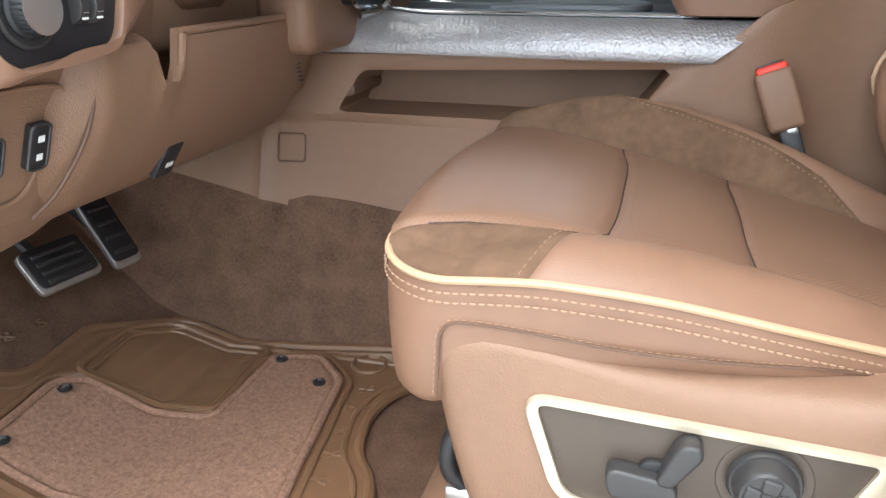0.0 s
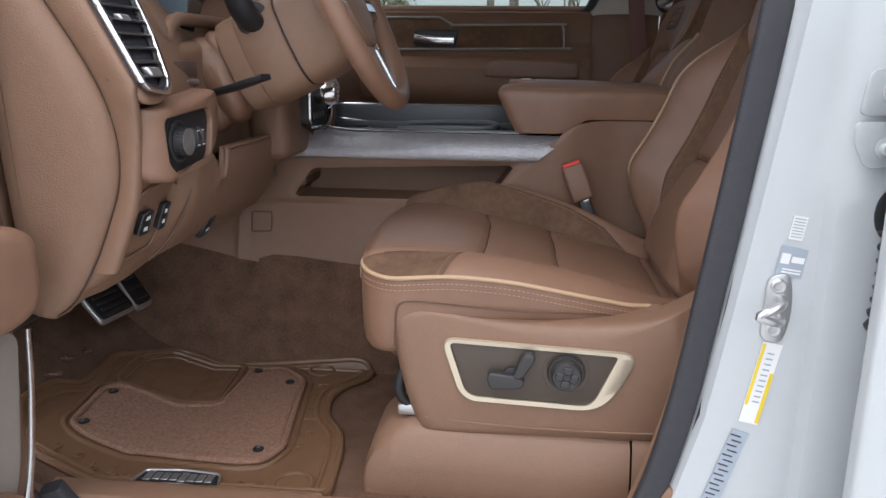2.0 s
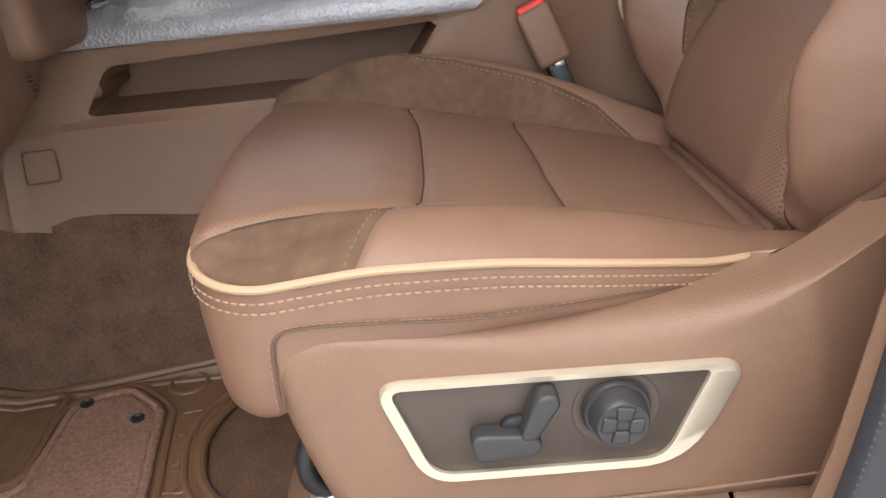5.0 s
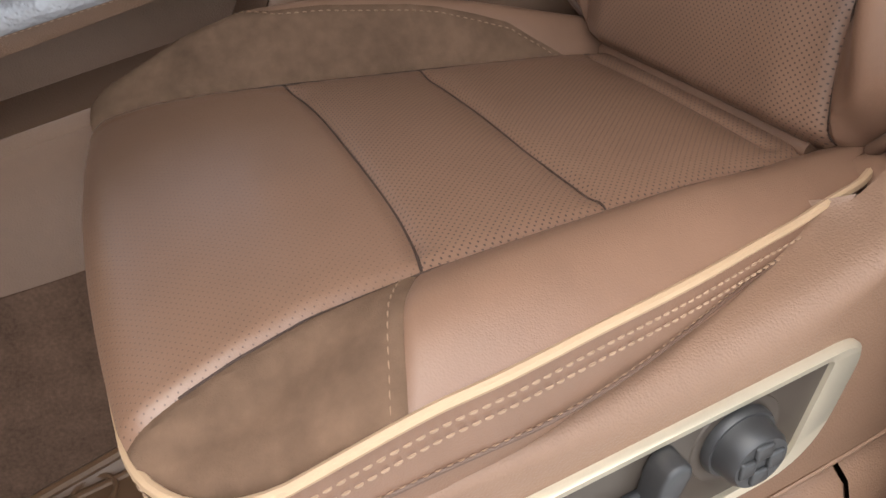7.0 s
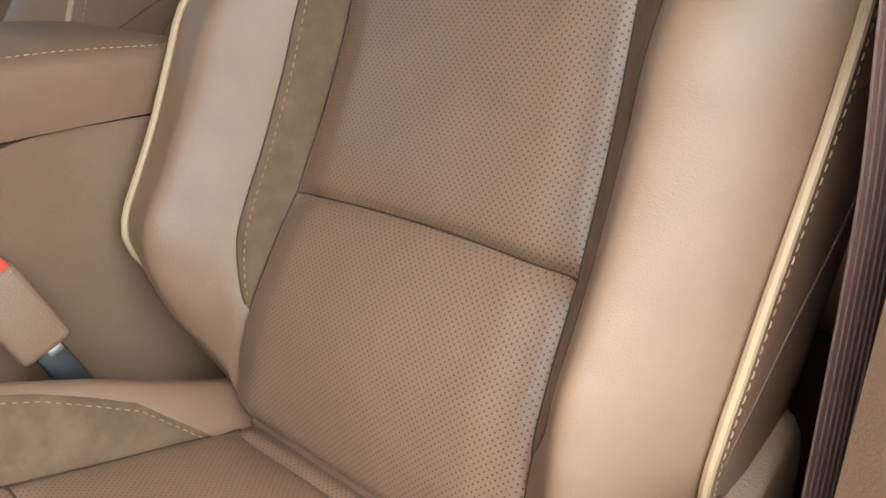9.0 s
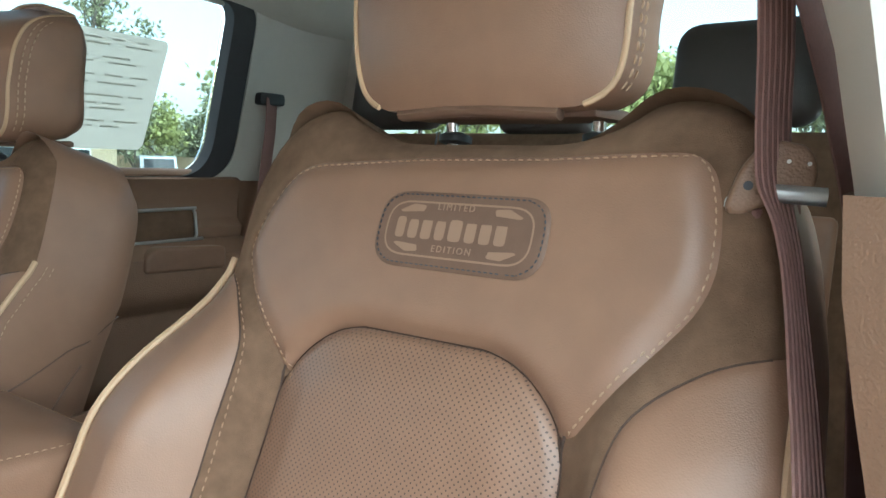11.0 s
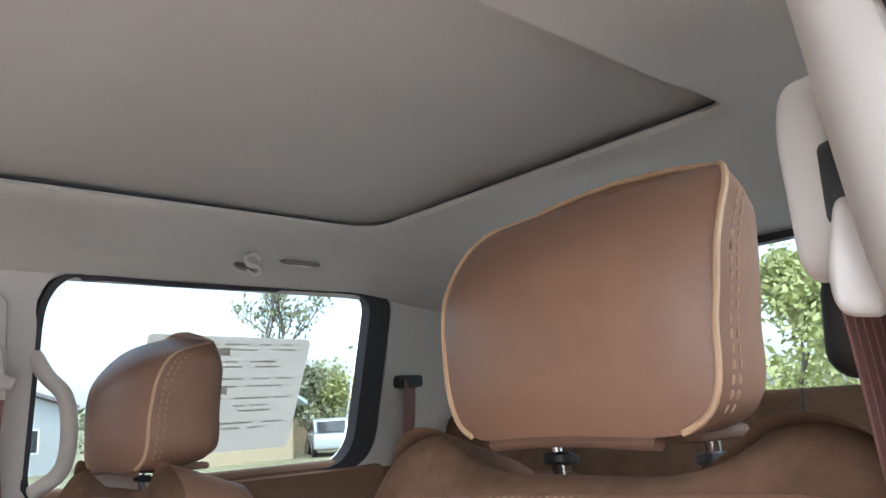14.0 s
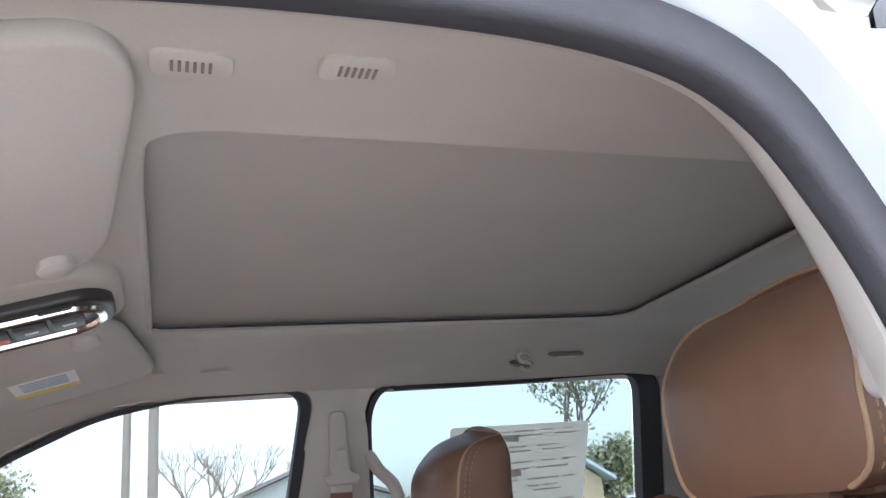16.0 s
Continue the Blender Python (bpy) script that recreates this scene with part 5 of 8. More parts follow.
    m = pose(0.517, -0.005, 0.352, 78, 0, 0) @ pose(0, 0, 0, 0, 0, 58)
    lettering("AIRBAG", 0.0165, m, PLASTIC, s, "word", 0.0012, 1.15)
    return s


seat_shield()
cover = thing("seat_runner_cover", (0, -0.70, 0), "brown plastic cover over the seat runner on the carpet", "seat trim")
prof = spline([(-0.064, 0.0), (-0.06, 0.04), (-0.04, 0.09), (0.0, 0.118), (0.05, 0.128), (0.2, 0.122), (0.38, 0.12)], 40)
rows = []
for y, shrink in ((-0.022, 0.0), (-0.018, 0.35), (-0.008, 0.8), (0.015, 0.97), (0.06, 1.0), (0.14, 1.0)):
    rows.append([(x + 0.012 * (1 - shrink) * (x < 0), y, z * shrink if z > 0 else 0.0) for x, z in prof])
part("front_cover", sheet(rows), PLASTIC, cover)
part("rear_cover", sheet([[(0.383 + 0.012 * i, y, z) for y, z in ((-0.024, 0.0), (-0.02, 0.05), (-0.01, 0.1), (0.015, 0.122), (0.14, 0.126))] for i in range(20)]), PLASTIC, cover)
part("front_cover_end", sheet([[(0.381, y, z) for y, z in ((-0.022, 0.0), (-0.018, 0.04), (-0.008, 0.096), (0.06, 0.12))], [(0.381, y + 0.004, z * 0.95) for y, z in ((-0.022, 0.0), (-0.018, 0.04), (-0.008, 0.096), (0.06, 0.12))]]), PLASTIC_DARK, cover)
rail = thing("seat_runner", (0.02, -0.655, 0.0), "black steel seat runner with a wiring harness", "seat runner")
part("runner", block((0.5, 0.04, 0.05), (0.24, 0.0, 0.125), 0.006), BLACK, rail)
part("bracket", block((0.05, 0.03, 0.02), (0.0, -0.01, 0.135), 0.004), STEEL, rail)
part("harness", tube(spline([(0.01, -0.01, 0.24), (-0.018, -0.02, 0.2), (-0.02, -0.02, 0.16), (0.01, -0.01, 0.135), (0.06, 0.0, 0.14)], 40), 0.009, 10, up=(0, 1, 0)), BLACK, rail)
part("foot", block((0.06, 0.06, 0.11), (0.03, 0.0, 0.055), 0.006), BLACK, rail)

# ---------------------------------------------------------------- centre console


def console():
    s = thing("centre_console", (0, 0, 0), "brown centre console with silver trim and padded armrest", "centre console")
    side_prof = rounded([(-0.57, 0.288), (-0.70, 0.32), (-0.70, 0.47), (-0.345, 0.488), (0.21, 0.494), (0.30, 0.572), (0.36, 0.583), (0.95, 0.575), (0.98, 0.2), (0.9, 0.05), (0.5, 0.13), (0.3, 0.18), (-0.16, 0.215), (-0.43, 0.248)], [0.05, 0.01, 0.01, 0.01, 0.03, 0.03, 0.04, 0.05, 0.05, 0.01, 0.05, 0.05, 0.05, 0.05], 4)
    pocket = rounded([(-0.292, 0.464), (-0.338, 0.397), (0.112, 0.396), (0.176, 0.481)], [0.012, 0.012, 0.02, 0.006], 5)
    f, g = poly_field(side_prof), poly_field(pocket)
    for sg, nm in ((-1, "side_panel"), (1, "side_panel")):
        def surf(x, z, sg=sg):
            flare = 0.03 * smoothstep(0.36, 0.2, z) + 0.02 * smoothstep(-0.3, -0.5, x) * smoothstep(0.45, 0.3, z)
            step = 0.008 * smoothstep(0.392, 0.386, z) * smoothstep(0.16, 0.10, x) * smoothstep(-0.47, -0.455, x)
            dent = 0.004 * np.exp(-np.maximum(-g(x, z), 0) / 0.006)
            slope = 0.006 * smoothstep(0.004, -0.004, (z - 0.5) - 0.82 * (x - 0.215))
            flare = flare + 0.010 * smoothstep(-0.435, -0.468, x) * smoothstep(0.40, 0.35, z) + 0.03 * smoothstep(-0.46, -0.62, x) * smoothstep(0.44, 0.34, z)
            tuck = 0.036 * smoothstep(0.26, 0.42, x) if sg < 0 else 0.0
            return x, sg * (0.15 + flare + step - dent + slope - 0.006 - tuck), z
        part(nm, solid(region(surf, (-0.72, 1.0, 0.04, 0.6), 0.009, [f, lambda x, z: -g(x, z)]), 0.01), PLASTIC, s)
    pk = np.array(pocket)
    rings = [[(x, -0.139, z) for x, z in pk], [(x, -0.06, z) for x, z in pk], [(-0.08 + (x + 0.08) * 0.985, -0.02, 0.44 + (z - 0.44) * 0.97) for x, z in pk]]
    part("pocket", loft(rings, (False, True)), PLASTIC, s)
    # silver band and its seam
    for sg in (-1, 1):
        rows = []
        for x in np.linspace(-0.362, 0.285, 60):
            wave = 0.012 * float(smoothstep(-0.18, -0.33, x))
            row = []
            for f, yy, zz in ((0.0, 0.156, 0.492), (0.08, 0.158, 0.498), (0.35, 0.155, 0.513 + wave * 0.3), (0.7, 0.144, 0.533 + wave), (0.92, 0.129, 0.546 + wave), (1.0, 0.118, 0.547 + wave)):
                row.append((-0.362 + (x + 0.362) * (0.585 + 0.075 * f) / 0.647, sg * yy, zz))
            rows.append(row)
        part("silver_band", sheet(rows), HAMMERED, s, "hammered silver trim band")
        rim = [(x, sg * 0.117, 0.551 + 0.012 * float(smoothstep(-0.18, -0.33, x)) + 0.02 * float(smoothstep(0.2, 0.285, x))) for x in np.linspace(-0.36, 0.2, 40)]
        part("bright_edge", tube(rim, 0.0025, 6), CHROME, s)
        seam = [(x, sg * 0.1565, 0.491) for x in np.linspace(-0.345, 0.21, 60)]
        part("stitching", stitches(seam, (0, sg, 0.2), 0.004, 0.003, 0.0005), THREAD, s)
    part("top_deck", block((0.62, 0.24, 0.02), (-0.05, 0, 0.525), 0.004), TRAY_GREY, s)
    part("front_ramp", prism(rounded([(-0.62, 0.40), (-0.62, 0.56), (-0.45, 0.56), (-0.33, 0.53), (-0.30, 0.42)], 0.02), "y", -0.14, 0.14, 0.01), PLASTIC_DARK, s)
    # cup holders and sliding tray rails
    for x, y in ((-0.12, -0.045), (-0.02, 0.05), (-0.23, 0.03)):
        part("cup_holder", moved(turned([(0.043, 0.0), (0.043, 0.012), (0.039, 0.014), (0.038, 0.002), (0.034, -0.004)], 28), pose(x, y, 0.532)), BLACK, s)
    for y in (-0.105, 0.105):
        part("tray_rail", block((0.5, 0.012, 0.02), (-0.07, y, 0.545), 0.004), TRAY_GREY, s)
    part("tray_lip", sweep(spline([(-0.1, -0.08, 0.552), (0.0, -0.09, 0.556), (0.1, -0.085, 0.556), (0.13, 0.0, 0.556), (0.1, 0.085, 0.556), (0.0, 0.09, 0.556), (-0.1, 0.08, 0.552)], 60), ring(0.007, 8)), TRAY_GREY, s)
    part("far_wall", block((0.5, 0.016, 0.06), (-0.07, 0.125, 0.565), 0.005), TRAY_GREY, s)
    part("far_edge", tube([(x, 0.128, 0.597) for x in np.linspace(-0.32, 0.18, 20)], 0.0025, 6), CHROME, s)
    # armrest lid
    lid = rounded([(0.127, -0.137), (0.3, -0.139), (0.42, -0.125), (0.56, -0.118), (0.56, 0.15), (0.127, 0.137)], [0.03, 0.05, 0.05, 0.05, 0.06, 0.03], 8)
    c = np.array([0.34, 0.0])
    rings = []
    for f, grow, high in ((0.0, -0.014, 0), (0.02, -0.005, 0), (0.3, 0.0, 0), (0.7, 0.001, 0), (0.84, 0.001, 0), (0.92, -0.002, 0), (0.975, -0.006, 0), (1.0, -0.012, 0.001), (1.0, -0.03, 0.0075), (1.0, -0.055, 0.0135), (1.0, -0.085, 0.017), (1.0, -0.115, 0.018)):
        row = []
        for x, y in lid:
            d = np.array([x, y]) - c
            p = c + d * (1 + grow / np.linalg.norm(d))
            low = 0.551 + 0.032 * float(smoothstep(0.275, 0.335, x))
            top = 0.648 - 0.006 * float(smoothstep(0.4, 0.56, x))
            row.append((p[0] + 0.042 * (1 - f) * float(smoothstep(0.3, 0.127, x)), p[1], low + (top - low) * f + high))
        rings.append(row)
    arm = part("armrest_lid", loft(rings), LEATHER, s)
    q = np.array(rings[7])
    part("stitching", stitches(np.concatenate([q, q[:1]]) + np.array([0, 0, 0.001]), (0, 0, 1), 0.0045, 0.003, 0.0005), THREAD, arm)
    part("latch", block((0.06, 0.042, 0.008), (0.185, -0.055, 0.6635), 0.003), PLASTIC, arm, "brown lid latch")
    part("latch_pad", block((0.022, 0.026, 0.004), (0.193, -0.055, 0.668), 0.0018), BEIGE, arm)
    # small access panel low at the front
    hat = rounded([(-0.43, 0.318), (-0.385, 0.318), (-0.385, 0.362), (-0.43, 0.362)], 0.006, 4)
    ho = spline(np.array(hat), 60, True)
    part("access_panel_joint", tube([(x, -0.15 - 0.008 - 0.02 * float(smoothstep(-0.3, -0.5, x)) * float(smoothstep(0.45, 0.3, z)) - 0.03 * float(smoothstep(0.36, 0.2, z)), z) for x, z in ho], 0.0012, 6, True, (0, 1, 0)), PLASTIC_DARK, s)
    return s


console()
# buckle
bk = thing("belt_buckle", (0.318, -0.165, 0.44), "brown seat belt buckle with a red button", "belt buckle")
bk.rotation_euler = (radians(-6), radians(-22), radians(0))
part("body", block((0.048, 0.028, 0.082), (0, 0, 0.01), 0.007, 3), PLASTIC, bk)
part("button", block((0.04, 0.02, 0.012), (0, 0, 0.052), 0.004, 3), RED, bk, "red release button")
part("slot", block((0.034, 0.004, 0.004), (0, 0.008, 0.058), 0.001), BLACK, bk)
part("stalk", block((0.026, 0.012, 0.12), (0.0, 0, -0.085), 0.004), BLACK, bk)
part("clip", block((0.014, 0.016, 0.01), (0.004, 0, -0.033), 0.002), STEEL, bk)

# ---------------------------------------------------------------- dashboard


def dashboard():
    s = thing("dashboard", (0, 0, 0), "brown soft-touch dashboard with stitched padding", "dashboard")
    prof = [(-1.10, 0.80), (-1.0, 0.86), (-0.75, 0.905), (-0.57, 0.90), (-0.48, 0.86), (-0.42, 0.80), (-0.376, 0.72), (-0.354, 0.62), (-0.362, 0.52), (-0.385, 0.45), (-0.415, 0.39), (-0.46, 0.35), (-0.52, 0.33), (-0.62, 0.36), (-0.80, 0.45), (-1.08, 0.6)]
    P = spline(np.array(prof), 70, True)
    c = np.array([-0.75, 0.65])
    rings = []
    ys = [-0.815, -0.812, -0.80, -0.78, -0.74] + list(np.linspace(-0.70, 0.70, 29)) + [0.74, 0.78, 0.80, 0.812, 0.815]
    for y in ys:
        k = {0.815: -0.05, 0.812: -0.03, 0.80: -0.012, 0.78: -0.003}.get(round(abs(y), 3), 0.0)
        d = P - c
        p = c + d * (1 + k / np.linalg.norm(d, axis=1))[:, None]
        low = p[:, 1] < 0.5
        lift = 0.045 * float(smoothstep(0.72, 0.4, abs(y + 0.0))) if y < 0 else 0.04
        p = p + np.stack([np.zeros(len(p)), np.where(P[:, 1] < 0.42, lift * smoothstep(0.44, 0.36, P[:, 1]), 0)], 1)
        hollow = 0.05 * math.exp(-((y + 0.42) / 0.13) ** 2)
        p[:, 0] -= hollow * ((p[:, 1] > 0.35) & (p[:, 0] > -0.6)) * smoothstep(-0.62, -0.45, p[:, 0])
        rings.append(np.stack([p[:, 0], np.full(len(p), y), p[:, 1]], 1))
    part("main_pad", loft(rings), DASH_SOFT, s)
    # end cap on the door side, with the dark joint round it
    cap_line = [(-0.50, 0.845), (-0.468, 0.79), (-0.421, 0.714), (-0.391, 0.652), (-0.377, 0.59), (-0.380, 0.533), (-0.397, 0.483), (-0.429, 0.411), (-0.467, 0.353), (-0.505, 0.324)]
    cap = spline([tuple(p) for p in spline(cap_line, 40)] + [(-0.535, 0.35), (-0.537, 0.45), (-0.545, 0.60), (-0.54, 0.72), (-0.53, 0.83)], 110, True)
    hold = 0.12 + 0.88 * smoothstep(-0.535, -0.47, cap[:, 0])[:, None]
    rings = [[(x, y, z) for x, z in cap + (inset(cap, d) - cap) * hold] for y, d in ((-0.79, 0), (-0.826, 0), (-0.829, 0.0012), (-0.833, 0.004), (-0.839, 0.011), (-0.8435, 0.020), (-0.846, 0.031), (-0.847, 0.044), (-0.8475, 0.06))]
    part("end_cap", loft(rings, (False, True)), DASH_SOFT, s)
    part("end_cap_joint", tube([(x + 0.001, -0.828, z) for x, z in spline(cap_line, 60)], 0.0013, 6, up=(0, 1, 0)), SEAM_SHADE, s, "dark joint line")
    part("end_trim", prism(rounded([(-0.546, 0.34), (-0.565, 0.34), (-0.575, 0.60), (-0.565, 0.86), (-0.548, 0.86), (-0.556, 0.60)], 0.004, 3), "y", -0.845, -0.79, 0.004, 2), PLASTIC, s)
    part("end_seal", prism(rounded([(-0.57, 0.30), (-0.63, 0.30), (-0.64, 0.60), (-0.63, 0.86), (-0.569, 0.86), (-0.579, 0.60)], 0.006, 3), "y", -0.835, -0.76, 0.008, 3), SWITCH, s, "dark rubber seal")
    # rounded strip from the end cap's joint to the vent and down beside the pod
    rows = []
    cl = spline(cap_line, 80)
    for z in np.linspace(0.845, 0.40, 70):
        jx = float(np.interp(z, cl[::-1, 1], cl[::-1, 0]))
        fx = -0.3335 - 0.6 * (z - 0.672) if z > 0.672 else float(np.interp(z, [0.40, 0.448, 0.49, 0.515, 0.547, 0.579, 0.61, 0.64, 0.672], [-0.396, -0.375, -0.358, -0.351, -0.346, -0.342, -0.338, -0.335, -0.3335]))
        fy, turn_y = float(np.interp(z, [0.40, 0.58, 0.62, 0.66, 0.69, 0.783, 0.875], [-0.831, -0.835, -0.842, -0.852, -0.85, -0.838, -0.832])), 0.012
        row = [(jx - 0.004, -0.815, z), (jx + 0.0015, -0.8275, z)]
        ctrl = (fx - 0.002, fy - 0.010)
        for f in np.linspace(0.06, 1, 14):
            a, b, c2 = (1 - f) ** 2, 2 * f * (1 - f), f * f
            row.append((a * (jx + 0.0015) + b * ctrl[0] + c2 * fx, a * -0.829 + b * ctrl[1] + c2 * (fy + turn_y * 0.5), z))
        row += [(fx - 0.0002, fy + turn_y, z), (fx - 0.004, fy + turn_y + 0.006, z), (fx - 0.03, fy + turn_y + 0.010, z)]
        rows.append(row)
    part("corner_strip", sheet(rows), DASH_SOFT, s)
    # knee panel under the column, with the slot beside it
    knee_z = [0.34, 0.327, 0.352, 0.372, 0.392, 0.42, 0.45, 0.49, 0.54, 0.548, 0.556]
    knee_x = [-0.62, -0.545, -0.484, -0.44, -0.403, -0.378, -0.356, -0.338, -0.329, -0.331, -0.345]
    rows = []
    for y in np.linspace(-0.70, -0.215, 60):
        drop = 0.052 * float(smoothstep(-0.545, -0.556, y)) * float(smoothstep(-0.598, -0.586, y))
        left = float(smoothstep(-0.66, -0.70, y))
        rows.append([(x - 0.03 * left - 0.02 * float(smoothstep(-0.232, -0.215, y)), y - 0.045 * left * float(np.clip((0.53 - z) / 0.14, 0, 1)), min(z, 0.556 - drop) if z > 0.4 else z) for x, z in zip(knee_x, knee_z)])
    knee = part("knee_panel", sheet(rows), PLASTIC, s)
    part("knee_edge", tube([(-0.3325, y, 0.5525) for y in np.linspace(-0.545, -0.222, 20)], 0.004, 8), PLASTIC, knee)
    part("slot_rim", tube(spline([(-0.3315, -0.543, 0.551), (-0.333, -0.546, 0.53), (-0.336, -0.551, 0.508), (-0.339, -0.566, 0.498), (-0.342, -0.58, 0.502), (-0.344, -0.587, 0.52)], 30), 0.005, 8, up=(1, 0, 0)), PLASTIC, knee)
    part("panel_seam", tube(spline([(-0.3395, -0.668, 0.527), (-0.352, -0.682, 0.47), (-0.378, -0.70, 0.42), (-0.404, -0.712, 0.392)], 24), 0.0022, 6, up=(1, 0, 0)), PLASTIC_DARK, knee, "dark panel joint")
    for k in range(5):
        part("clip_slot", block((0.004, 0.010, 0.0016), (-0.341, -0.262 + 0.002 * k, 0.486 - 0.006 * k), 0, 1, (0, 0, 0)), INK, knee, smooth=False)
    part("hood_release", block((0.012, 0.034, 0.05), (-0.392, -0.515, 0.406), 0.004, 2, (0, 32, 0)), BLACK, s)
    part("release_mark", block((0.001, 0.012, 0.006), (-0.389, -0.515, 0.398), 0, 1, (0, 32, 0)), LABEL_WHITE, s, smooth=False)
    # panel with the two lower switches
    rows = [[(x - back, y, z) for x, z in ((-0.356, 0.66), (-0.352, 0.6), (-0.352, 0.548), (-0.358, 0.525), (-0.374, 0.475), (-0.392, 0.43), (-0.408, 0.398), (-0.44, 0.37), (-0.5, 0.345))] for y, back in [(-0.824, 0.16), (-0.8255, 0.08), (-0.826, 0.04), (-0.824, 0.022), (-0.818, 0.010), (-0.806, 0.002)] + [(y, 0.0) for y in np.linspace(-0.79, -0.63, 12)]]
    part("switch_panel", sheet(rows), PLASTIC, s)
    ridge = spline([(-0.357, -0.80, 0.517), (-0.357, -0.70, 0.517), (-0.372, -0.702, 0.478), (-0.392, -0.725, 0.425), (-0.397, -0.76, 0.416), (-0.394, -0.815, 0.421), (-0.372, -0.815, 0.475)], 60, True)
    part("panel_ridge", tube(ridge, 0.0022, 6, True, (1, 0, 0)), PLASTIC, s)
    for y, w, h in ((-0.782, 0.034, 0.036), (-0.724, 0.022, 0.044)):
        tilt = pose(-0.372, y, 0.468, 0, 20, 0)
        sw = part("lower_switch", moved(geo_of(block((0.010, w, h), (0, 0, 0), 0.003)), tilt), BLACK, s)
        part("switch_rim", moved(tube([(0.004, a, c) for a, c in spline(np.array(rounded([(-w / 2, -h / 2), (w / 2, -h / 2), (w / 2, h / 2), (-w / 2, h / 2)], 0.006, 3)), 40, True)], 0.0018, 6, True, (1, 0, 0)), tilt), SWITCH, sw)
        for dz in (0.009, -0.009):
            part("symbol", moved(geo_of(block((0.001, w * 0.3, 0.006), (0.0056, 0, dz), 0)), tilt), LABEL_WHITE, sw, smooth=False)
    # padded pod with the light switch
    pod = rounded([(-0.829, 0.638), (-0.60, 0.661), (-0.588, 0.60), (-0.655, 0.551), (-0.80, 0.529), (-0.826, 0.54)], [0.012, 0.02, 0.035, 0.03, 0.022, 0.02], 6)
    pl = rounded([(-0.804, 0.624), (-0.662, 0.632), (-0.65, 0.615), (-0.668, 0.552), (-0.784, 0.543), (-0.800, 0.556)], [0.012, 0.012, 0.012, 0.02, 0.014, 0.012], 5)

    def outline(poly, grow=0.0):
        dense = spline(np.array(poly), 400, True)
        c = np.array([-0.728, 0.588])
        a = np.arctan2(dense[:, 1] - c[1], dense[:, 0] - c[0])
        order = np.argsort(a)
        at = np.linspace(-math.pi, math.pi, 121)[:-1]
        r = np.interp(at, a[order], np.linalg.norm(dense - c, axis=1)[order], period=2 * math.pi) + grow
        return np.stack([c[0] + r * np.cos(at), c[1] + r * np.sin(at)], 1)
    face_x = lambda y: -0.024 * float(smoothstep(-0.79, -0.838, y)) - 0.010 * float(smoothstep(-0.66, -0.588, y))
    po, pi = outline(pod), outline(pl)
    steps = [(po, 0.0, -0.43), (po, 0.0, -0.328), (po, -0.0015, -0.320), (po, -0.005, -0.314), (po, -0.011, -0.3105)]
    rings = [[(x + face_x(y), y, z) for y, z in outline(pod, g)] for _, g, x in steps]
    rings += [[(x + face_x(y), y, z) for y, z in outline(pl, g)] for g, x in ((0.006, -0.3095), (0.002, -0.3105), (0.0, -0.3135), (0.0, -0.322))]
    podm = part("switch_pod", loft(rings, (False, False)), LEATHER, s)
    plate = part("switch_plate", prism([tuple(p) for p in outline(pl, 0.004)], "x", -0.335, -0.3185, 0.0005, 1), BLACK, podm, "black light-switch panel")
    part("dial_well", moved(turned([(0.031, 0.0), (0.031, 0.002), (0.0285, 0.003), (0.026, 0.001)], 36, "x"), pose(-0.3172, -0.764, 0.588)), SWITCH, plate)
    knob = part("light_knob", moved(turned([(0.023, 0.0), (0.023, 0.004), (0.0205, 0.006), (0.0192, 0.016), (0.018, 0.018), (0.0165, 0.0172), (0.0003, 0.0168)], 40, "x"), pose(-0.3182, -0.764, 0.588)), BLACK, plate)
    for k in range(28):
        a = 2 * math.pi * k / 28
        part("grip", block((0.009, 0.0014, 0.0014), (-0.3065, -0.764 + 0.0202 * math.cos(a), 0.588 + 0.0202 * math.sin(a)), 0), BLACK, knob, smooth=False)
    part("knob_ring", moved(turned([(0.0195, 0.0), (0.02, 0.0015), (0.0175, 0.002)], 36, "x"), pose(-0.301, -0.764, 0.588)), STEEL, knob)
    for z in (0.596, 0.579):
        part("symbol", block((0.001, 0.008, 0.006), (-0.3007, -0.764, z), 0), LABEL_WHITE, knob, smooth=False)
    for k in range(4):
        a = radians(58 + 24 * k)
        part("symbol", block((0.001, 0.0055, 0.0032), (-0.3168, -0.764 - 0.0285 * math.cos(a), 0.588 + 0.0285 * math.sin(a)), 0), LABEL_WHITE, plate, smooth=False)
    for y in (-0.710, -0.692):
        part("dimmer_wheel", moved(turned([(0.014, -0.006), (0.0165, -0.0045), (0.0165, 0.0045), (0.014, 0.006)], 24, "y"), pose(-0.3227, y, 0.588)), SWITCH, plate)
        for j in range(5):
            part("mark", block((0.001, 0.007, 0.0018), (-0.3072 - 0.0008 * abs(j - 2), y, 0.577 + 0.0055 * j), 0), LABEL_WHITE, plate, smooth=False)
    part("stitching", stitches([(-0.3145 + face_x(y), y, 0.650 + 0.095 * (y + 0.62)) for y in np.linspace(-0.815, -0.61, 70)], (1, 0, 0.3), 0.0045, 0.003, 0.0006), THREAD, podm)
    # side vent on a face that leans forward
    lean = pose(-0.322, 0, 0.672) @ Matrix(((1, 0, -0.6, 0), (0, 1, 0, 0), (0, 0, 1, 0), (0, 0, 0, 1))) @ pose(0, 0, -0.672)
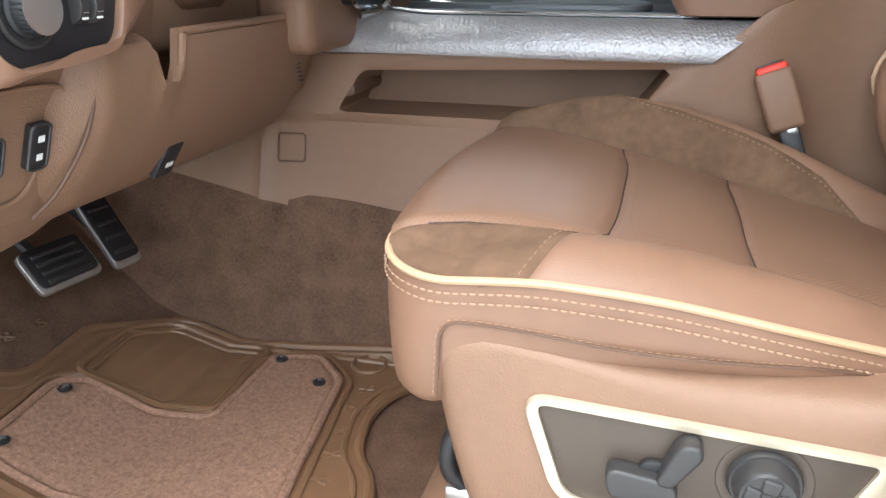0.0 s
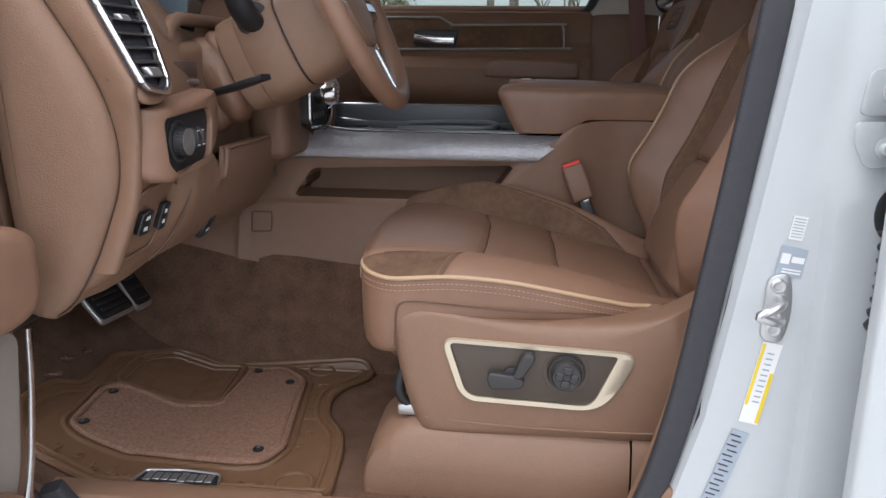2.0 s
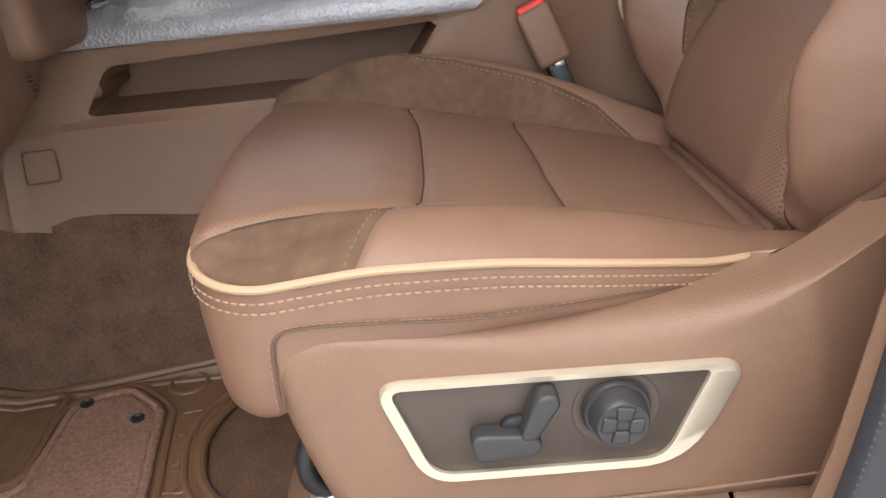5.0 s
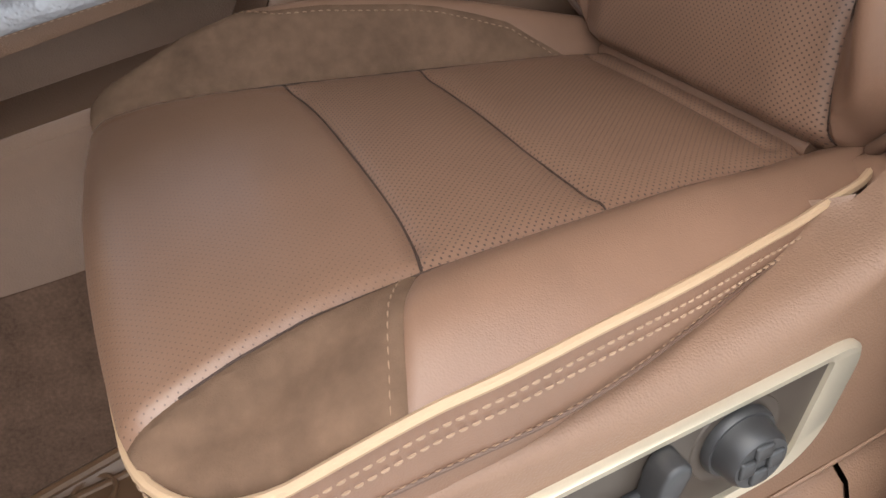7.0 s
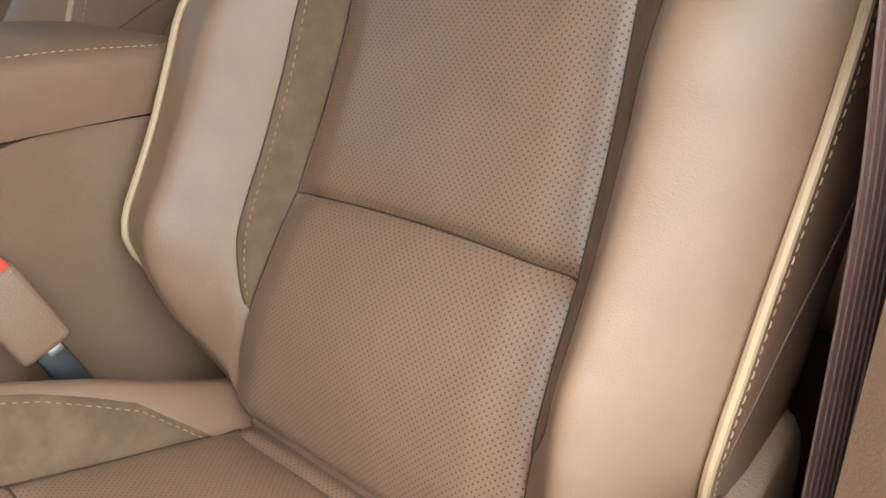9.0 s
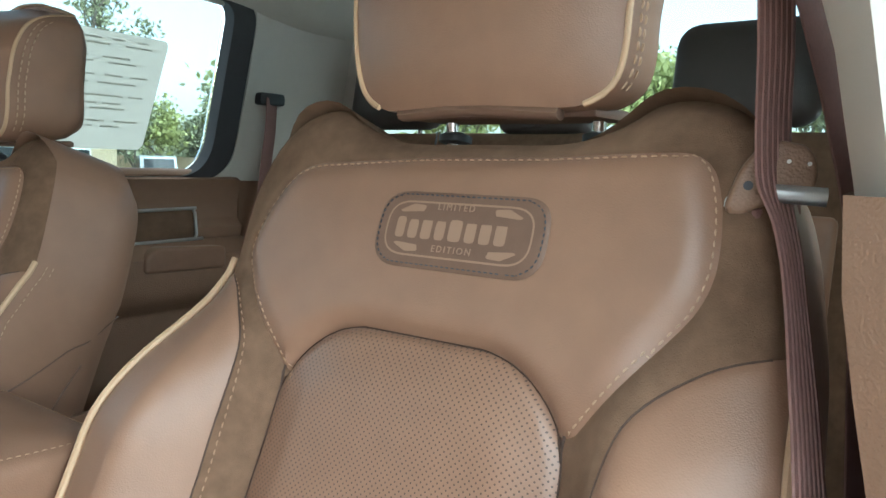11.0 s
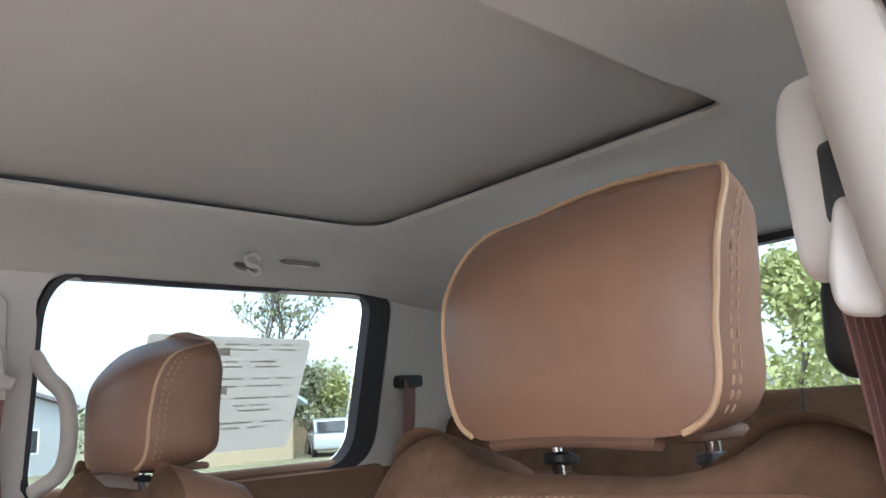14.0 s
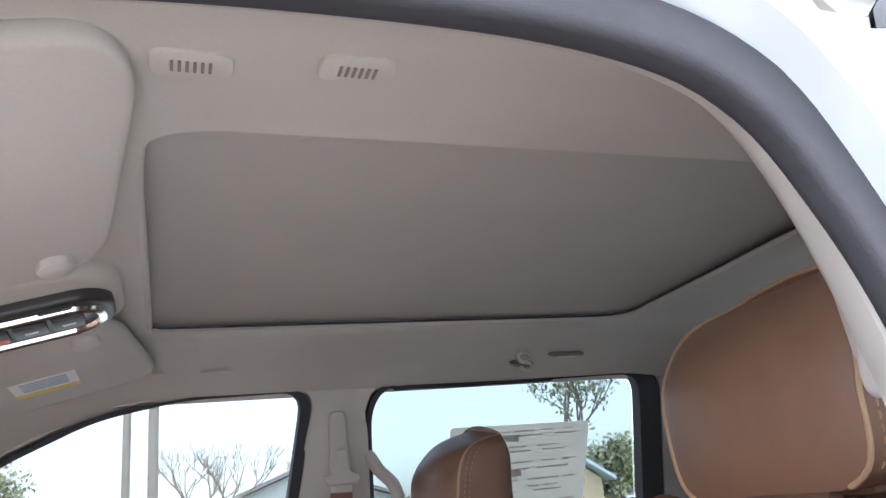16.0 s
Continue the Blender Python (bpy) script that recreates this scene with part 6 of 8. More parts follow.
    around = rounded([(-0.82, 0.89), (-0.826, 0.78), (-0.844, 0.672), (-0.838, 0.645), (-0.79, 0.643), (-0.745, 0.665), (-0.695, 0.74), (-0.672, 0.80), (-0.672, 0.89)], 0.02, 5)
    part("vent_surround", moved(geo_of(prism(around, "x", -0.035, -0.012, 0.012, 4)), lean), DASH_SOFT, s)
    out = rounded([(-0.822, 0.875), (-0.828, 0.783), (-0.845, 0.668), (-0.80, 0.659), (-0.771, 0.672), (-0.728, 0.742), (-0.708, 0.80), (-0.71, 0.875)], 0.014, 5)
    loop = spline(np.array(out), 120, True)
    vf = part("vent_bezel", moved(sweep([(0.0, y, z) for y, z in loop], rounded([(-0.0035, -0.005), (0.0035, -0.005), (0.0035, 0.005), (-0.0035, 0.005)], 0.002, 3), (1, 0, 0), True), lean), CHROME, s, "satin chrome vent bezel")
    inner = inset(loop, 0.006)
    part("vent_rim", moved(tube([(-0.002, y, z) for y, z in inner], 0.004, 8, True, (1, 0, 0)), lean), SWITCH, vf)
    part("vent_well", moved(geo_of(prism([tuple(p) for p in inset(loop, 0.002)], "x", -0.05, -0.0085, 0.0005)), lean), INK, vf)
    for k in range(10):
        z = 0.684 + 0.019 * k
        y0, y1 = np.interp(z, [0.66, 0.783, 0.875], [-0.838, -0.822, -0.817]), np.interp(z, [0.66, 0.672, 0.742, 0.80, 0.875], [-0.80, -0.778, -0.733, -0.714, -0.716])
        part("vent_slat", moved(geo_of(block((0.016, float(y1 - y0), 0.0035), (-0.004, float(y0 + y1) / 2, z), 0.001, 1, (0, 12, 0))), lean), SWITCH, vf)
    part("vent_wheel", moved(geo_of(block((0.014, 0.032, 0.013), (0.004, -0.806, 0.689), 0.004, 3)), lean), STEEL, vf)
    part("vent_tab", moved(geo_of(block((0.012, 0.026, 0.009), (0.004, -0.792, 0.762), 0.003, 3)), lean), STEEL, vf)
    # instrument hood, screen, wood strip
    part("cluster_hood", sweep(spline([(-0.52, -0.66, 0.80), (-0.50, -0.63, 0.88), (-0.48, -0.5, 0.94), (-0.475, -0.42, 0.95), (-0.48, -0.34, 0.94), (-0.49, -0.24, 0.88), (-0.50, -0.22, 0.80)], 50), rounded([(-0.012, -0.05), (0.012, -0.05), (0.012, 0.05), (-0.012, 0.05)], 0.01, 3), (1, 0, 0)), DASH_SOFT, s)
    part("cluster_screen", moved(geo_of(block((0.006, 0.36, 0.17), (0, 0, 0), 0.002)), pose(-0.455, -0.43, 0.80, 0, -14, 0)), DARK_GLASS, s, "dark glossy instrument screen")
    part("cluster_lip", tube(spline([(-0.425, -0.69, 0.83), (-0.405, -0.665, 0.775), (-0.398, -0.635, 0.742), (-0.40, -0.605, 0.735), (-0.41, -0.575, 0.755), (-0.415, -0.53, 0.772), (-0.42, -0.46, 0.775), (-0.42, -0.3, 0.775)], 50), 0.012, 10, up=(1, 0, 0)), DASH_SOFT, s)
    part("lower_hood", prism(rounded([(-0.66, 0.52), (-0.62, 0.70), (-0.60, 0.73), (-0.26, 0.75), (-0.22, 0.52)], 0.04, 5), "x", -0.47, -0.385, 0.02, 4), DASH_SOFT, s)
    part("wood_strip", block((0.02, 0.10, 0.028), (-0.382, -0.60, 0.69), 0.005), WOOD, s, "grey wood strip")
    part("wood_edge", block((0.012, 0.09, 0.010), (-0.374, -0.60, 0.668), 0.003), STEEL, s)
    # centre stack with the rotary selector
    part("centre_panel", prism(rounded([(-0.55, 0.48), (-0.33, 0.52), (-0.30, 0.60), (-0.33, 0.80), (-0.42, 0.88), (-0.6, 0.88)], 0.03, 4), "y", -0.19, 0.19, 0.015, 3), DASH_SOFT, s)
    part("lower_centre_panel", prism(rounded([(-0.30, 0.50), (0.20, 0.50), (0.20, 0.68), (-0.26, 0.70), (-0.32, 0.62)], 0.03, 5), "x", -0.38, -0.295, 0.03, 5), PLASTIC, s)
    face = rounded([(-0.205, 0.562), (-0.05, 0.556), (-0.04, 0.66), (-0.205, 0.668)], 0.02, 4)
    bez = part("selector_bezel", prism(face, "x", -0.31, -0.276, 0.005, 3), BLACK, s)
    part("selector_rim", tube([(-0.275, y, z) for y, z in spline(np.array(face), 60, True)], 0.0035, 6, True, (1, 0, 0)), CHROME, bez)
    part("selector_dial", moved(turned([(0.024, 0.0), (0.026, 0.004), (0.027, 0.026), (0.029, 0.028), (0.029, 0.046), (0.026, 0.051), (0.018, 0.052), (0.015, 0.047), (0.0005, 0.046)], 32, "x"), pose(-0.278, -0.145, 0.636)), CHROME, bez)
    part("selector_foot", sweep(spline([(-0.268, -0.06, 0.64), (-0.266, -0.055, 0.59), (-0.262, -0.085, 0.57), (-0.262, -0.13, 0.553), (-0.282, -0.165, 0.548)], 24), ring(0.006, 8)), CHROME, bez)
    for k in range(4):
        part("mode_button", block((0.006, 0.022, 0.014), (-0.2745, -0.165 + 0.028 * k, 0.585), 0.003, 2), SWITCH, bez)
    return s


dashboard()

# steering wheel and column
col = thing("steering_column", (0, -0.42, 0), "brown plastic steering column shroud with black stalks", "steering column")
axis = Vector((0.906, 0, 0.42)).normalized()
up = Vector((-0.42, 0, 0.906))
hub_at = Vector((-0.125, 0, 0.805))
shape = rounded([(-0.075, -0.108), (0.075, -0.108), (0.098, -0.03), (0.085, 0.05), (0.05, 0.075), (-0.05, 0.075), (-0.085, 0.05), (-0.098, -0.03)], 0.04, 5)
ring_of = lambda t, k: [tuple(hub_at + axis * t + Vector((0, a * k, 0)) + up * b * k) for a, b in shape]
shroud = part("shroud", loft([ring_of(t, k) for t, k in ((-0.243, 0.72), (-0.242, 0.86), (-0.238, 0.925), (-0.225, 0.945), (-0.202, 0.95), (-0.199, 0.953), (-0.196, 0.972), (-0.16, 0.975), (-0.135, 0.968), (-0.125, 0.95), (-0.122, 0.92))]), PLASTIC, col)
part("shroud_joint", tube([tuple(hub_at + axis * -0.1985 + Vector((0, a * 0.956, 0)) + up * b * 0.956) for a, b in spline(np.array(shape), 70, True)], 0.001, 6, True), PLASTIC_DARK, shroud)
part("stalk_boot", moved(turned([(0.027, -0.006), (0.030, 0.0), (0.028, 0.005), (0.022, 0.007), (0.018, 0.006)], 24, "y"), pose(-0.288, -0.079, 0.775, 0, 0, 20)), BLACK, col)
# solid ink-dark ring in the gap, its colour standing for the shade there
part("collar_gap", loft([ring_of(t, 0.86) for t in (-0.13, -0.108)]), INK, col, "dark ring painting the shade of the gap behind the wheel")
part("hub_cover", loft([ring_of(t, k) for t, k in ((-0.119, 0.88), (-0.117, 0.935), (-0.09, 0.94), (-0.06, 0.9), (-0.03, 0.8), (-0.015, 0.62))]), PLASTIC, col)
folds = []
for i in range(44):
    f = i / 43
    base = Vector((-0.47, 0.01, 0.640)) * (1 - f) + (hub_at + axis * -0.236) * f
    k = 0.98 - 0.10 * f
    row = []
    for a, b in shape:
        crease = abs(math.sin(f * 8.5 + 9 * b + 16 * a)) ** 0.6 + 0.6 * abs(math.sin(f * 5 - 22 * b + 8 * a)) ** 0.6
        row.append(tuple(base + (Vector((0, a, 0)) + up * b) * k * (0.82 + 0.13 * crease * min(1.0, 6 * (1 - f)))))
    folds.append(row)
part("gaiter", loft(folds), LEATHER, col, "creased leather gaiter")
part("tilt_lever", sweep(spline([(-0.36, -0.10, 0.648), (-0.31, -0.14, 0.658), (-0.265, -0.17, 0.670), (-0.235, -0.18, 0.679)], 20), rounded([(-0.014, -0.005), (0.014, -0.005), (0.014, 0.005), (-0.014, 0.005)], 0.004, 3)), BLACK, col)
part("stalk", sweep(spline([(-0.285, -0.06, 0.76), (-0.295, -0.105, 0.785), (-0.30, -0.135, 0.83), (-0.30, -0.155, 0.88)], 20), ring(0.024, 16, 0.019)), BLACK, col)
wheel = thing("steering_wheel", (-0.125, -0.42, 0.805), "brown leather-wrapped steering wheel", "steering wheel")
wheel.rotation_euler = (0, radians(-25 + 90), 0)
ang = np.linspace(0, 2 * math.pi, 97)[:-1]
ringpath = np.array([(0.187 * math.cos(a), 0.187 * math.sin(a), 0.0) for a in ang])
rimm = part("rim", tube(ringpath, 0.019, 16, True), LEATHER, wheel)
part("stitching", stitches(ringpath * 0.912 + np.array([0, 0, 0.003]), (0, 0, 1), 0.006, 0.003, 0.0008), THREAD_DARK, rimm)
part("hub", moved(turned([(0.085, -0.03), (0.09, 0.0), (0.08, 0.02), (0.05, 0.028), (0.01, 0.03)], 32), pose(0, 0, -0.015)), PLASTIC, wheel)
for a in (0.0, math.pi / 2 * 1.0, -math.pi / 2):
    c, sn = math.cos(a), math.sin(a)
    sp = part("spoke", sweep([(c * r, sn * r, -0.012 + 0.008 * (r - 0.07) / 0.1) for r in np.linspace(0.06, 0.18, 8)], rounded([(-0.024, -0.011), (0.024, -0.011), (0.024, 0.010), (-0.024, 0.010)], 0.008, 3), scale=[1.3, 1.15, 1.0, 0.9, 0.85, 0.85, 0.9, 1.0]), PLASTIC, wheel)
    part("spoke_trim", sweep([(c * r, sn * r, 0.001 + 0.006 * (r - 0.07) / 0.1) for r in np.linspace(0.09, 0.165, 6)], rounded([(-0.008, -0.003), (0.008, -0.003), (0.008, 0.003), (-0.008, 0.003)], 0.002, 2)), CHROME, sp)

# pedals
for nm, y, x, z, w, h, tilt, lab in (("brake_pedal", -0.455, -0.635, 0.22, 0.105, 0.068, 48, "metal-faced brake pedal with rubber studs"), ("accelerator_pedal", -0.315, -0.665, 0.22, 0.055, 0.125, 55, "metal-faced accelerator pedal with rubber studs")):
    pd = thing(nm, (x, y, z), lab, "pedal", "pedals")
    pd.rotation_euler = (0, radians(tilt - 90), radians(-8))
    face = rounded([(-w / 2, -h / 2), (w / 2, -h / 2), (w / 2, h / 2), (-w / 2, h / 2)], 0.012, 4)
    part("plate", prism(face, "x", -0.006, 0.004, 0.002), STEEL, pd)
    part("pad", prism([(a * 0.93, b * 0.9 + 0.004) for a, b in face], "x", 0.004, 0.007, 0.001), BLACK, pd)
    for i in range(4):
        part("tread", block((0.004, w * 0.7, 0.006), (0.009, 0, -h * 0.3 + i * h * 0.2), 0.0015), SWITCH, pd)
    part("arm", tube(spline([(-0.005, 0, 0.0), (-0.04, 0, 0.06), (-0.06, 0.0, 0.2), (-0.06, 0, 0.26)], 20), 0.009, 8, up=(0, 1, 0)), BLACK, pd)

# ---------------------------------------------------------------- floor mat


MAT_OUT = [(-0.673, -0.37), (-0.588, -0.247), (-0.42, -0.234), (-0.18, -0.226), (-0.14, -0.228), (-0.135, -0.27), (-0.185, -0.325), (-0.2, -0.40), (-0.182, -0.483), (-0.14, -0.535), (-0.122, -0.62), (-0.112, -0.765), (-0.52, -0.772), (-0.66, -0.75), (-0.70, -0.66), (-0.695, -0.57), (-0.667, -0.525)]
MAT_INSERT = [(-0.615, -0.655), (-0.628, -0.514), (-0.605, -0.482), (-0.455, -0.477), (-0.405, -0.47), (-0.405, -0.288), (-0.335, -0.262), (-0.272, -0.325), (-0.23, -0.615), (-0.248, -0.672), (-0.292, -0.682), (-0.459, -0.668), (-0.57, -0.668)]
MAT_HEEL = [(-0.63, -0.474), (-0.636, -0.337), (-0.592, -0.272), (-0.428, -0.254), (-0.415, -0.45), (-0.462, -0.453)]


def floor_mat():
    m = thing("floor_mat", (0, 0, 0), "brown rubber floor mat with a carpet insert and metal badge", "floor mat")
    outer = rounded(MAT_OUT, 0.03, 5)
    ins = rounded(MAT_INSERT, 0.022, 5)
    heel = rounded(MAT_HEEL, 0.025, 5)
    fo, fi, fh = poly_field(outer), poly_field(ins), poly_field(heel)

    def top(x, y):
        z = floor_z(x, y) + 0.011 - 0.004 * smoothstep(0.0, 0.012, fh(x, y))
        row = np.floor(np.asarray(x) / 0.036)
        fx = np.asarray(x) / 0.036 - row
        fy = np.mod(np.asarray(y) / 0.055 + 0.5 * np.mod(row, 2), 1.0) - 0.5
        return x, y, z + 0.004 * smoothstep(0.012, 0.02, fh(x, y)) * np.clip(fx + 1.2 * fy * fy, 0, 1)

    def ridge(name, line, r, lift, mat=MAT_RUBBER, label=""):
        line = spline(np.array(line), 240, True)
        part(name, tube(np.stack([line[:, 0], line[:, 1], top(line[:, 0], line[:, 1])[2] + lift], 1), r, 8, True), mat, m, label)
    bb = (-0.84, -0.09, -0.79, -0.16)
    part("rubber_tray", region(top, bb, 0.006, [fo]), MAT_RUBBER, m)
    ridge("tray_edge", outer, 0.0075, -0.003)
    ridge("tray_rib", inset(outer, 0.02), 0.005, 0.0)
    ridge("insert_rib", inset(ins, -0.016), 0.0055, 0.001)
    ridge("heel_rib", heel, 0.006, 0.002)
    ridge("heel_rib", inset(heel, 0.013), 0.004, 0.002)
    part("carpet_insert", region(lambda x, y: (x, y, top(x, y)[2] + 0.008 * smoothstep(0.0, 0.008, fi(x, y))), bb, 0.007, [fi]), MAT_CARPET, m, "speckled brown loop carpet insert")
    ridge("insert_binding", ins, 0.006, 0.005, MAT_CARPET)
    for cx, cy, r in ((-0.25, -0.258, 0.027), (-0.176, -0.728, 0.033)):
        loop = [(cx + r * math.cos(a), cy + r * math.sin(a), float(top(np.array([cx]), np.array([cy]))[2][0]) + 0.001) for a in np.linspace(0, 2 * math.pi, 33)[:-1]]
        part("raised_ring", tube(loop, 0.0035, 8, True), MAT_RUBBER, m)
    for x, y in ((-0.606, -0.518), (-0.597, -0.64), (-0.268, -0.638), (-0.388, -0.293), (-0.3, -0.342)):
        part("eyelet", moved(turned([(0.010, 0.0), (0.010, 0.003), (0.007, 0.004), (0.005, 0.001)], 16), pose(x, y, float(top(np.array([x]), np.array([y]))[2][0]) + 0.008)), BLACK, m)
    bx, by = -0.37, -0.745
    bz = float(top(np.array([bx]), np.array([by]))[2][0]) + 0.004
    badge = rounded([(-0.075, -0.024), (-0.066, 0.02), (0.0, 0.026), (0.066, 0.02), (0.078, -0.024), (0.0, -0.018)], 0.008, 4)
    bd = part("badge", moved(geo_of(prism(badge, "z", -0.004, 0.003, 0.0015)), pose(bx, by, bz)), BLACK, m, "dark metal badge")
    part("badge_rim", moved(tube([(a, b, 0.0035) for a, b in spline(np.array(badge), 70, True)], 0.0022, 6, True), pose(bx, by, bz)), STEEL, bd)
    for k in range(8):
        part("bar", block((0.0125, 0.022 if k not in (0, 4) else 0.028, 0.002), (bx - 0.053 + 0.0152 * k, by + 0.003, bz + 0.0038), 0.0006, 1), STEEL, bd)
    rnd = random.Random(4)
    for x, y in [(-0.228 + 0.005 * i, -0.33 - 0.055 * i) for i in range(6)] + [(-0.46 - 0.035 * i, -0.74 + 0.004 * i) for i in range(5)] + [(-0.27 + 0.03 * i, -0.745 + 0.006 * (i % 2)) for i in range(3)] + [(-0.7, -0.56), (-0.71, -0.5), (-0.705, -0.44)]:
        z = float(top(np.array([x]), np.array([y]))[2][0])
        a = rnd.uniform(0, 3)
        part("scroll_relief", moved(tube([(0.014 * math.cos(t), 0.006 * math.sin(2 * t), 0.0) for t in np.linspace(0, 6.0, 18)], 0.0016, 5), pose(x, y, z + 0.0005, 0, 0, math.degrees(a))), MAT_RUBBER, m)
    return m


floor_mat()
# ---------------------------------------------------------------- doors on the far side


def far_door(name, x0, x1, label, bez, lamp, handle=None):
    d = thing(name, (0, 0, 0), label, "car door", kind="structure")

    def surf(x, z):
        z = np.asarray(z, float)
        y = 0.79 - 0.012 * smoothstep(0.80, 0.86, z) - 0.02 * np.exp(-((z - 0.73) / 0.012) ** 2)
        arm = 0.062 * smoothstep(0.56, 0.62, z) * smoothstep(0.705, 0.68, z) * smoothstep(x0 + 0.05, x0 + 0.3, x)
        return x, y - arm - 0.012 * smoothstep(0.845, 0.875, z), z
    body = rounded([(x0, 0.06), (x0, 0.872), (x1, 0.872), (x1, 0.06)], 0.01, 3)
    part("panel", solid(region(surf, (x0 - 0.01, x1 + 0.01, 0.05, 0.88), 0.016, [poly_field(body)]), 0.03), DASH_SOFT, d)
    part("top_roll", sweep([(x, 0.775, 0.87) for x in np.linspace(x0 + 0.005, x1 - 0.005, 20)], ring(0.022, 12, 0.014)), DASH_SOFT, d)
    bx0, bx1, z0, z1 = bez
    out = rounded([(bx0, z0), (bx1, z0 + 0.006), (bx1 - 0.006, z1 - 0.002), (bx0 + 0.38 * (bx1 - bx0), z1 - 0.006), (bx0 + 0.3 * (bx1 - bx0), z1 + 0.018), (bx0, z1 + 0.018)], [0.01, 0.014, 0.014, 0.01, 0.01, 0.01], 4)
    off = -0.016
    part("insert_panel", prism(out, "y", 0.752 + off, 0.775, 0.003), SUEDE, d, "dark suede door insert")
    loop = spline(np.array(out), 120, True)
    part("bright_surround", tube([(x, 0.75 + off, z) for x, z in loop], 0.004, 8, True, (0, 1, 0)), STEEL, d, "satin steel surround")
    if handle:
        hx, hz = handle
        h = part("handle_cup", prism(rounded([(hx - 0.065, hz - 0.022), (hx + 0.075, hz - 0.026), (hx + 0.085, hz + 0.03), (hx - 0.065, hz + 0.03)], 0.015, 4), "y", 0.728, 0.745, 0.004), BLACK, d)
        part("pull", sweep(spline([(hx - 0.06, 0.722, hz + 0.004), (hx, 0.714, hz - 0.002), (hx + 0.07, 0.717, hz - 0.004)], 20), rounded([(-0.008, -0.012), (0.008, -0.012), (0.008, 0.012), (-0.008, 0.012)], 0.006, 3)), CHROME, h, "chrome door pull")
    lx, lz, lw = lamp
    part("switch_trim", block((lw, 0.012, 0.022), (lx, 0.714, lz), 0.004), CHROME, d, "bright switch trim")
    part("switch_bar", block((lw * 0.8, 0.006, 0.010), (lx, 0.711, lz), 0.002), STEEL, d)
    ax = lx + lw * 0.5 + 0.03
    pad = rounded([(ax, 0.655), (ax + 0.3 * (x1 - x0) / 1.1, 0.652), (ax + 0.3 * (x1 - x0) / 1.1, 0.705), (ax + 0.03, 0.712), (ax, 0.69)], [0.012, 0.014, 0.016, 0.018, 0.014], 5)
    part("armrest_pad", prism(pad, "y", 0.688, 0.745, 0.014, 5), LEATHER, d, "padded leather armrest")
    part("armrest_seam", tube([(x, 0.693, 0.702) for x in np.linspace(ax + 0.03, ax + 0.28 * (x1 - x0) / 1.1, 12)], 0.0012, 6), PLASTIC_DARK, d)
    part("switch_plate", prism(rounded([(lx - lw * 0.75, lz - 0.02), (lx + lw * 0.68, lz - 0.02), (lx + lw * 0.62, lz + 0.028), (lx - lw * 0.65, lz + 0.028)], 0.01, 4), "y", 0.718, 0.745, 0.006, 3), PLASTIC, d)
    part("armrest_groove", tube([(x, 0.786, 0.566) for x in np.linspace(x0 + 0.25, x1 - 0.03, 16)], 0.004, 6), PLASTIC_DARK, d)
    part("pocket_lip", tube([(x, 0.772, 0.32) for x in np.linspace(x0 + 0.1, x1 - 0.1, 14)], 0.012, 8), PLASTIC, d)
    return d


far_door("door_1", -0.72, 0.40, "brown front passenger door with suede insert and chrome", (-0.27, 0.315, 0.742, 0.826), (-0.03, 0.664, 0.115), (-0.115, 0.775))
far_door("door_2", 0.62, 1.40, "brown rear passenger door with a framed insert", (0.84, 1.262, 0.715, 0.795), (1.03, 0.64, 0.08))
tagged(part("pillar_lower_far", prism([(0.395, 0.02), (0.625, 0.02), (0.615, 0.872), (0.40, 0.872)], "y", 0.765, 0.80, 0.006), DASH_SOFT), "dark brown lower pillar trim on the far side", "pillar trim", kind="structure")
tagged(part("quarter_lower_far", prism([(1.405, 0.02), (1.76, 0.02), (1.76, 0.87), (1.405, 0.87)], "y", 0.76, 0.80, 0.006), DASH_SOFT), "dark brown rear quarter trim", "quarter trim", kind="structure")

# the open driver's door, hinged at the front
dd = thing("driver_door", (-0.505, -0.885, 0), "open driver's door with brown padding and grey speaker grille", "car door")
dd.rotation_euler = (0, 0, radians(-108))
part("door_body", prism(rounded([(0.0, -0.08), (0.0, 0.86), (0.95, 0.86), (1.02, 0.3), (0.95, -0.08)], 0.03, 4), "y", -0.14, -0.055, 0.01, 3), WHITE_PAINT, dd)
part("door_pad", prism(rounded([(0.01, 0.02), (0.01, 0.85), (0.93, 0.85), (0.98, 0.3), (0.93, 0.02)], 0.03, 4), "y", -0.055, -0.012, 0.012, 3), DASH_SOFT, dd)
part("armrest", prism(rounded([(0.0, 0.37), (0.0, 0.47), (0.03, 0.49), (0.8, 0.52), (0.84, 0.46), (0.75, 0.40), (0.05, 0.345)], 0.03, 5), "y", -0.02, 0.05, 0.025, 4), LEATHER, dd, "brown padded door armrest")
part("bright_strip", sweep(spline([(0.0, 0.0, 0.33), (0.01, 0.004, 0.24), (0.03, 0.006, 0.12), (0.06, 0.004, 0.02)], 24), rounded([(-0.005, -0.003), (0.005, -0.003), (0.005, 0.003), (-0.005, 0.003)], 0.002, 2), (0, 1, 0)), CHROME, dd)
gr = part("speaker_grille", prism(rounded([(0.012, 0.33), (0.06, 0.34), (0.26, 0.30), (0.28, 0.06), (0.07, 0.03), (0.035, 0.12)], 0.03, 4), "y", -0.014, -0.004, 0.004), GREY_LEATHER, dd, "grey speaker grille")
for i in range(9):
    part("slot", block((0.11, 0.002, 0.004), (0.16, -0.0035, 0.08 + 0.024 * i), 0), INK, gr, smooth=False)
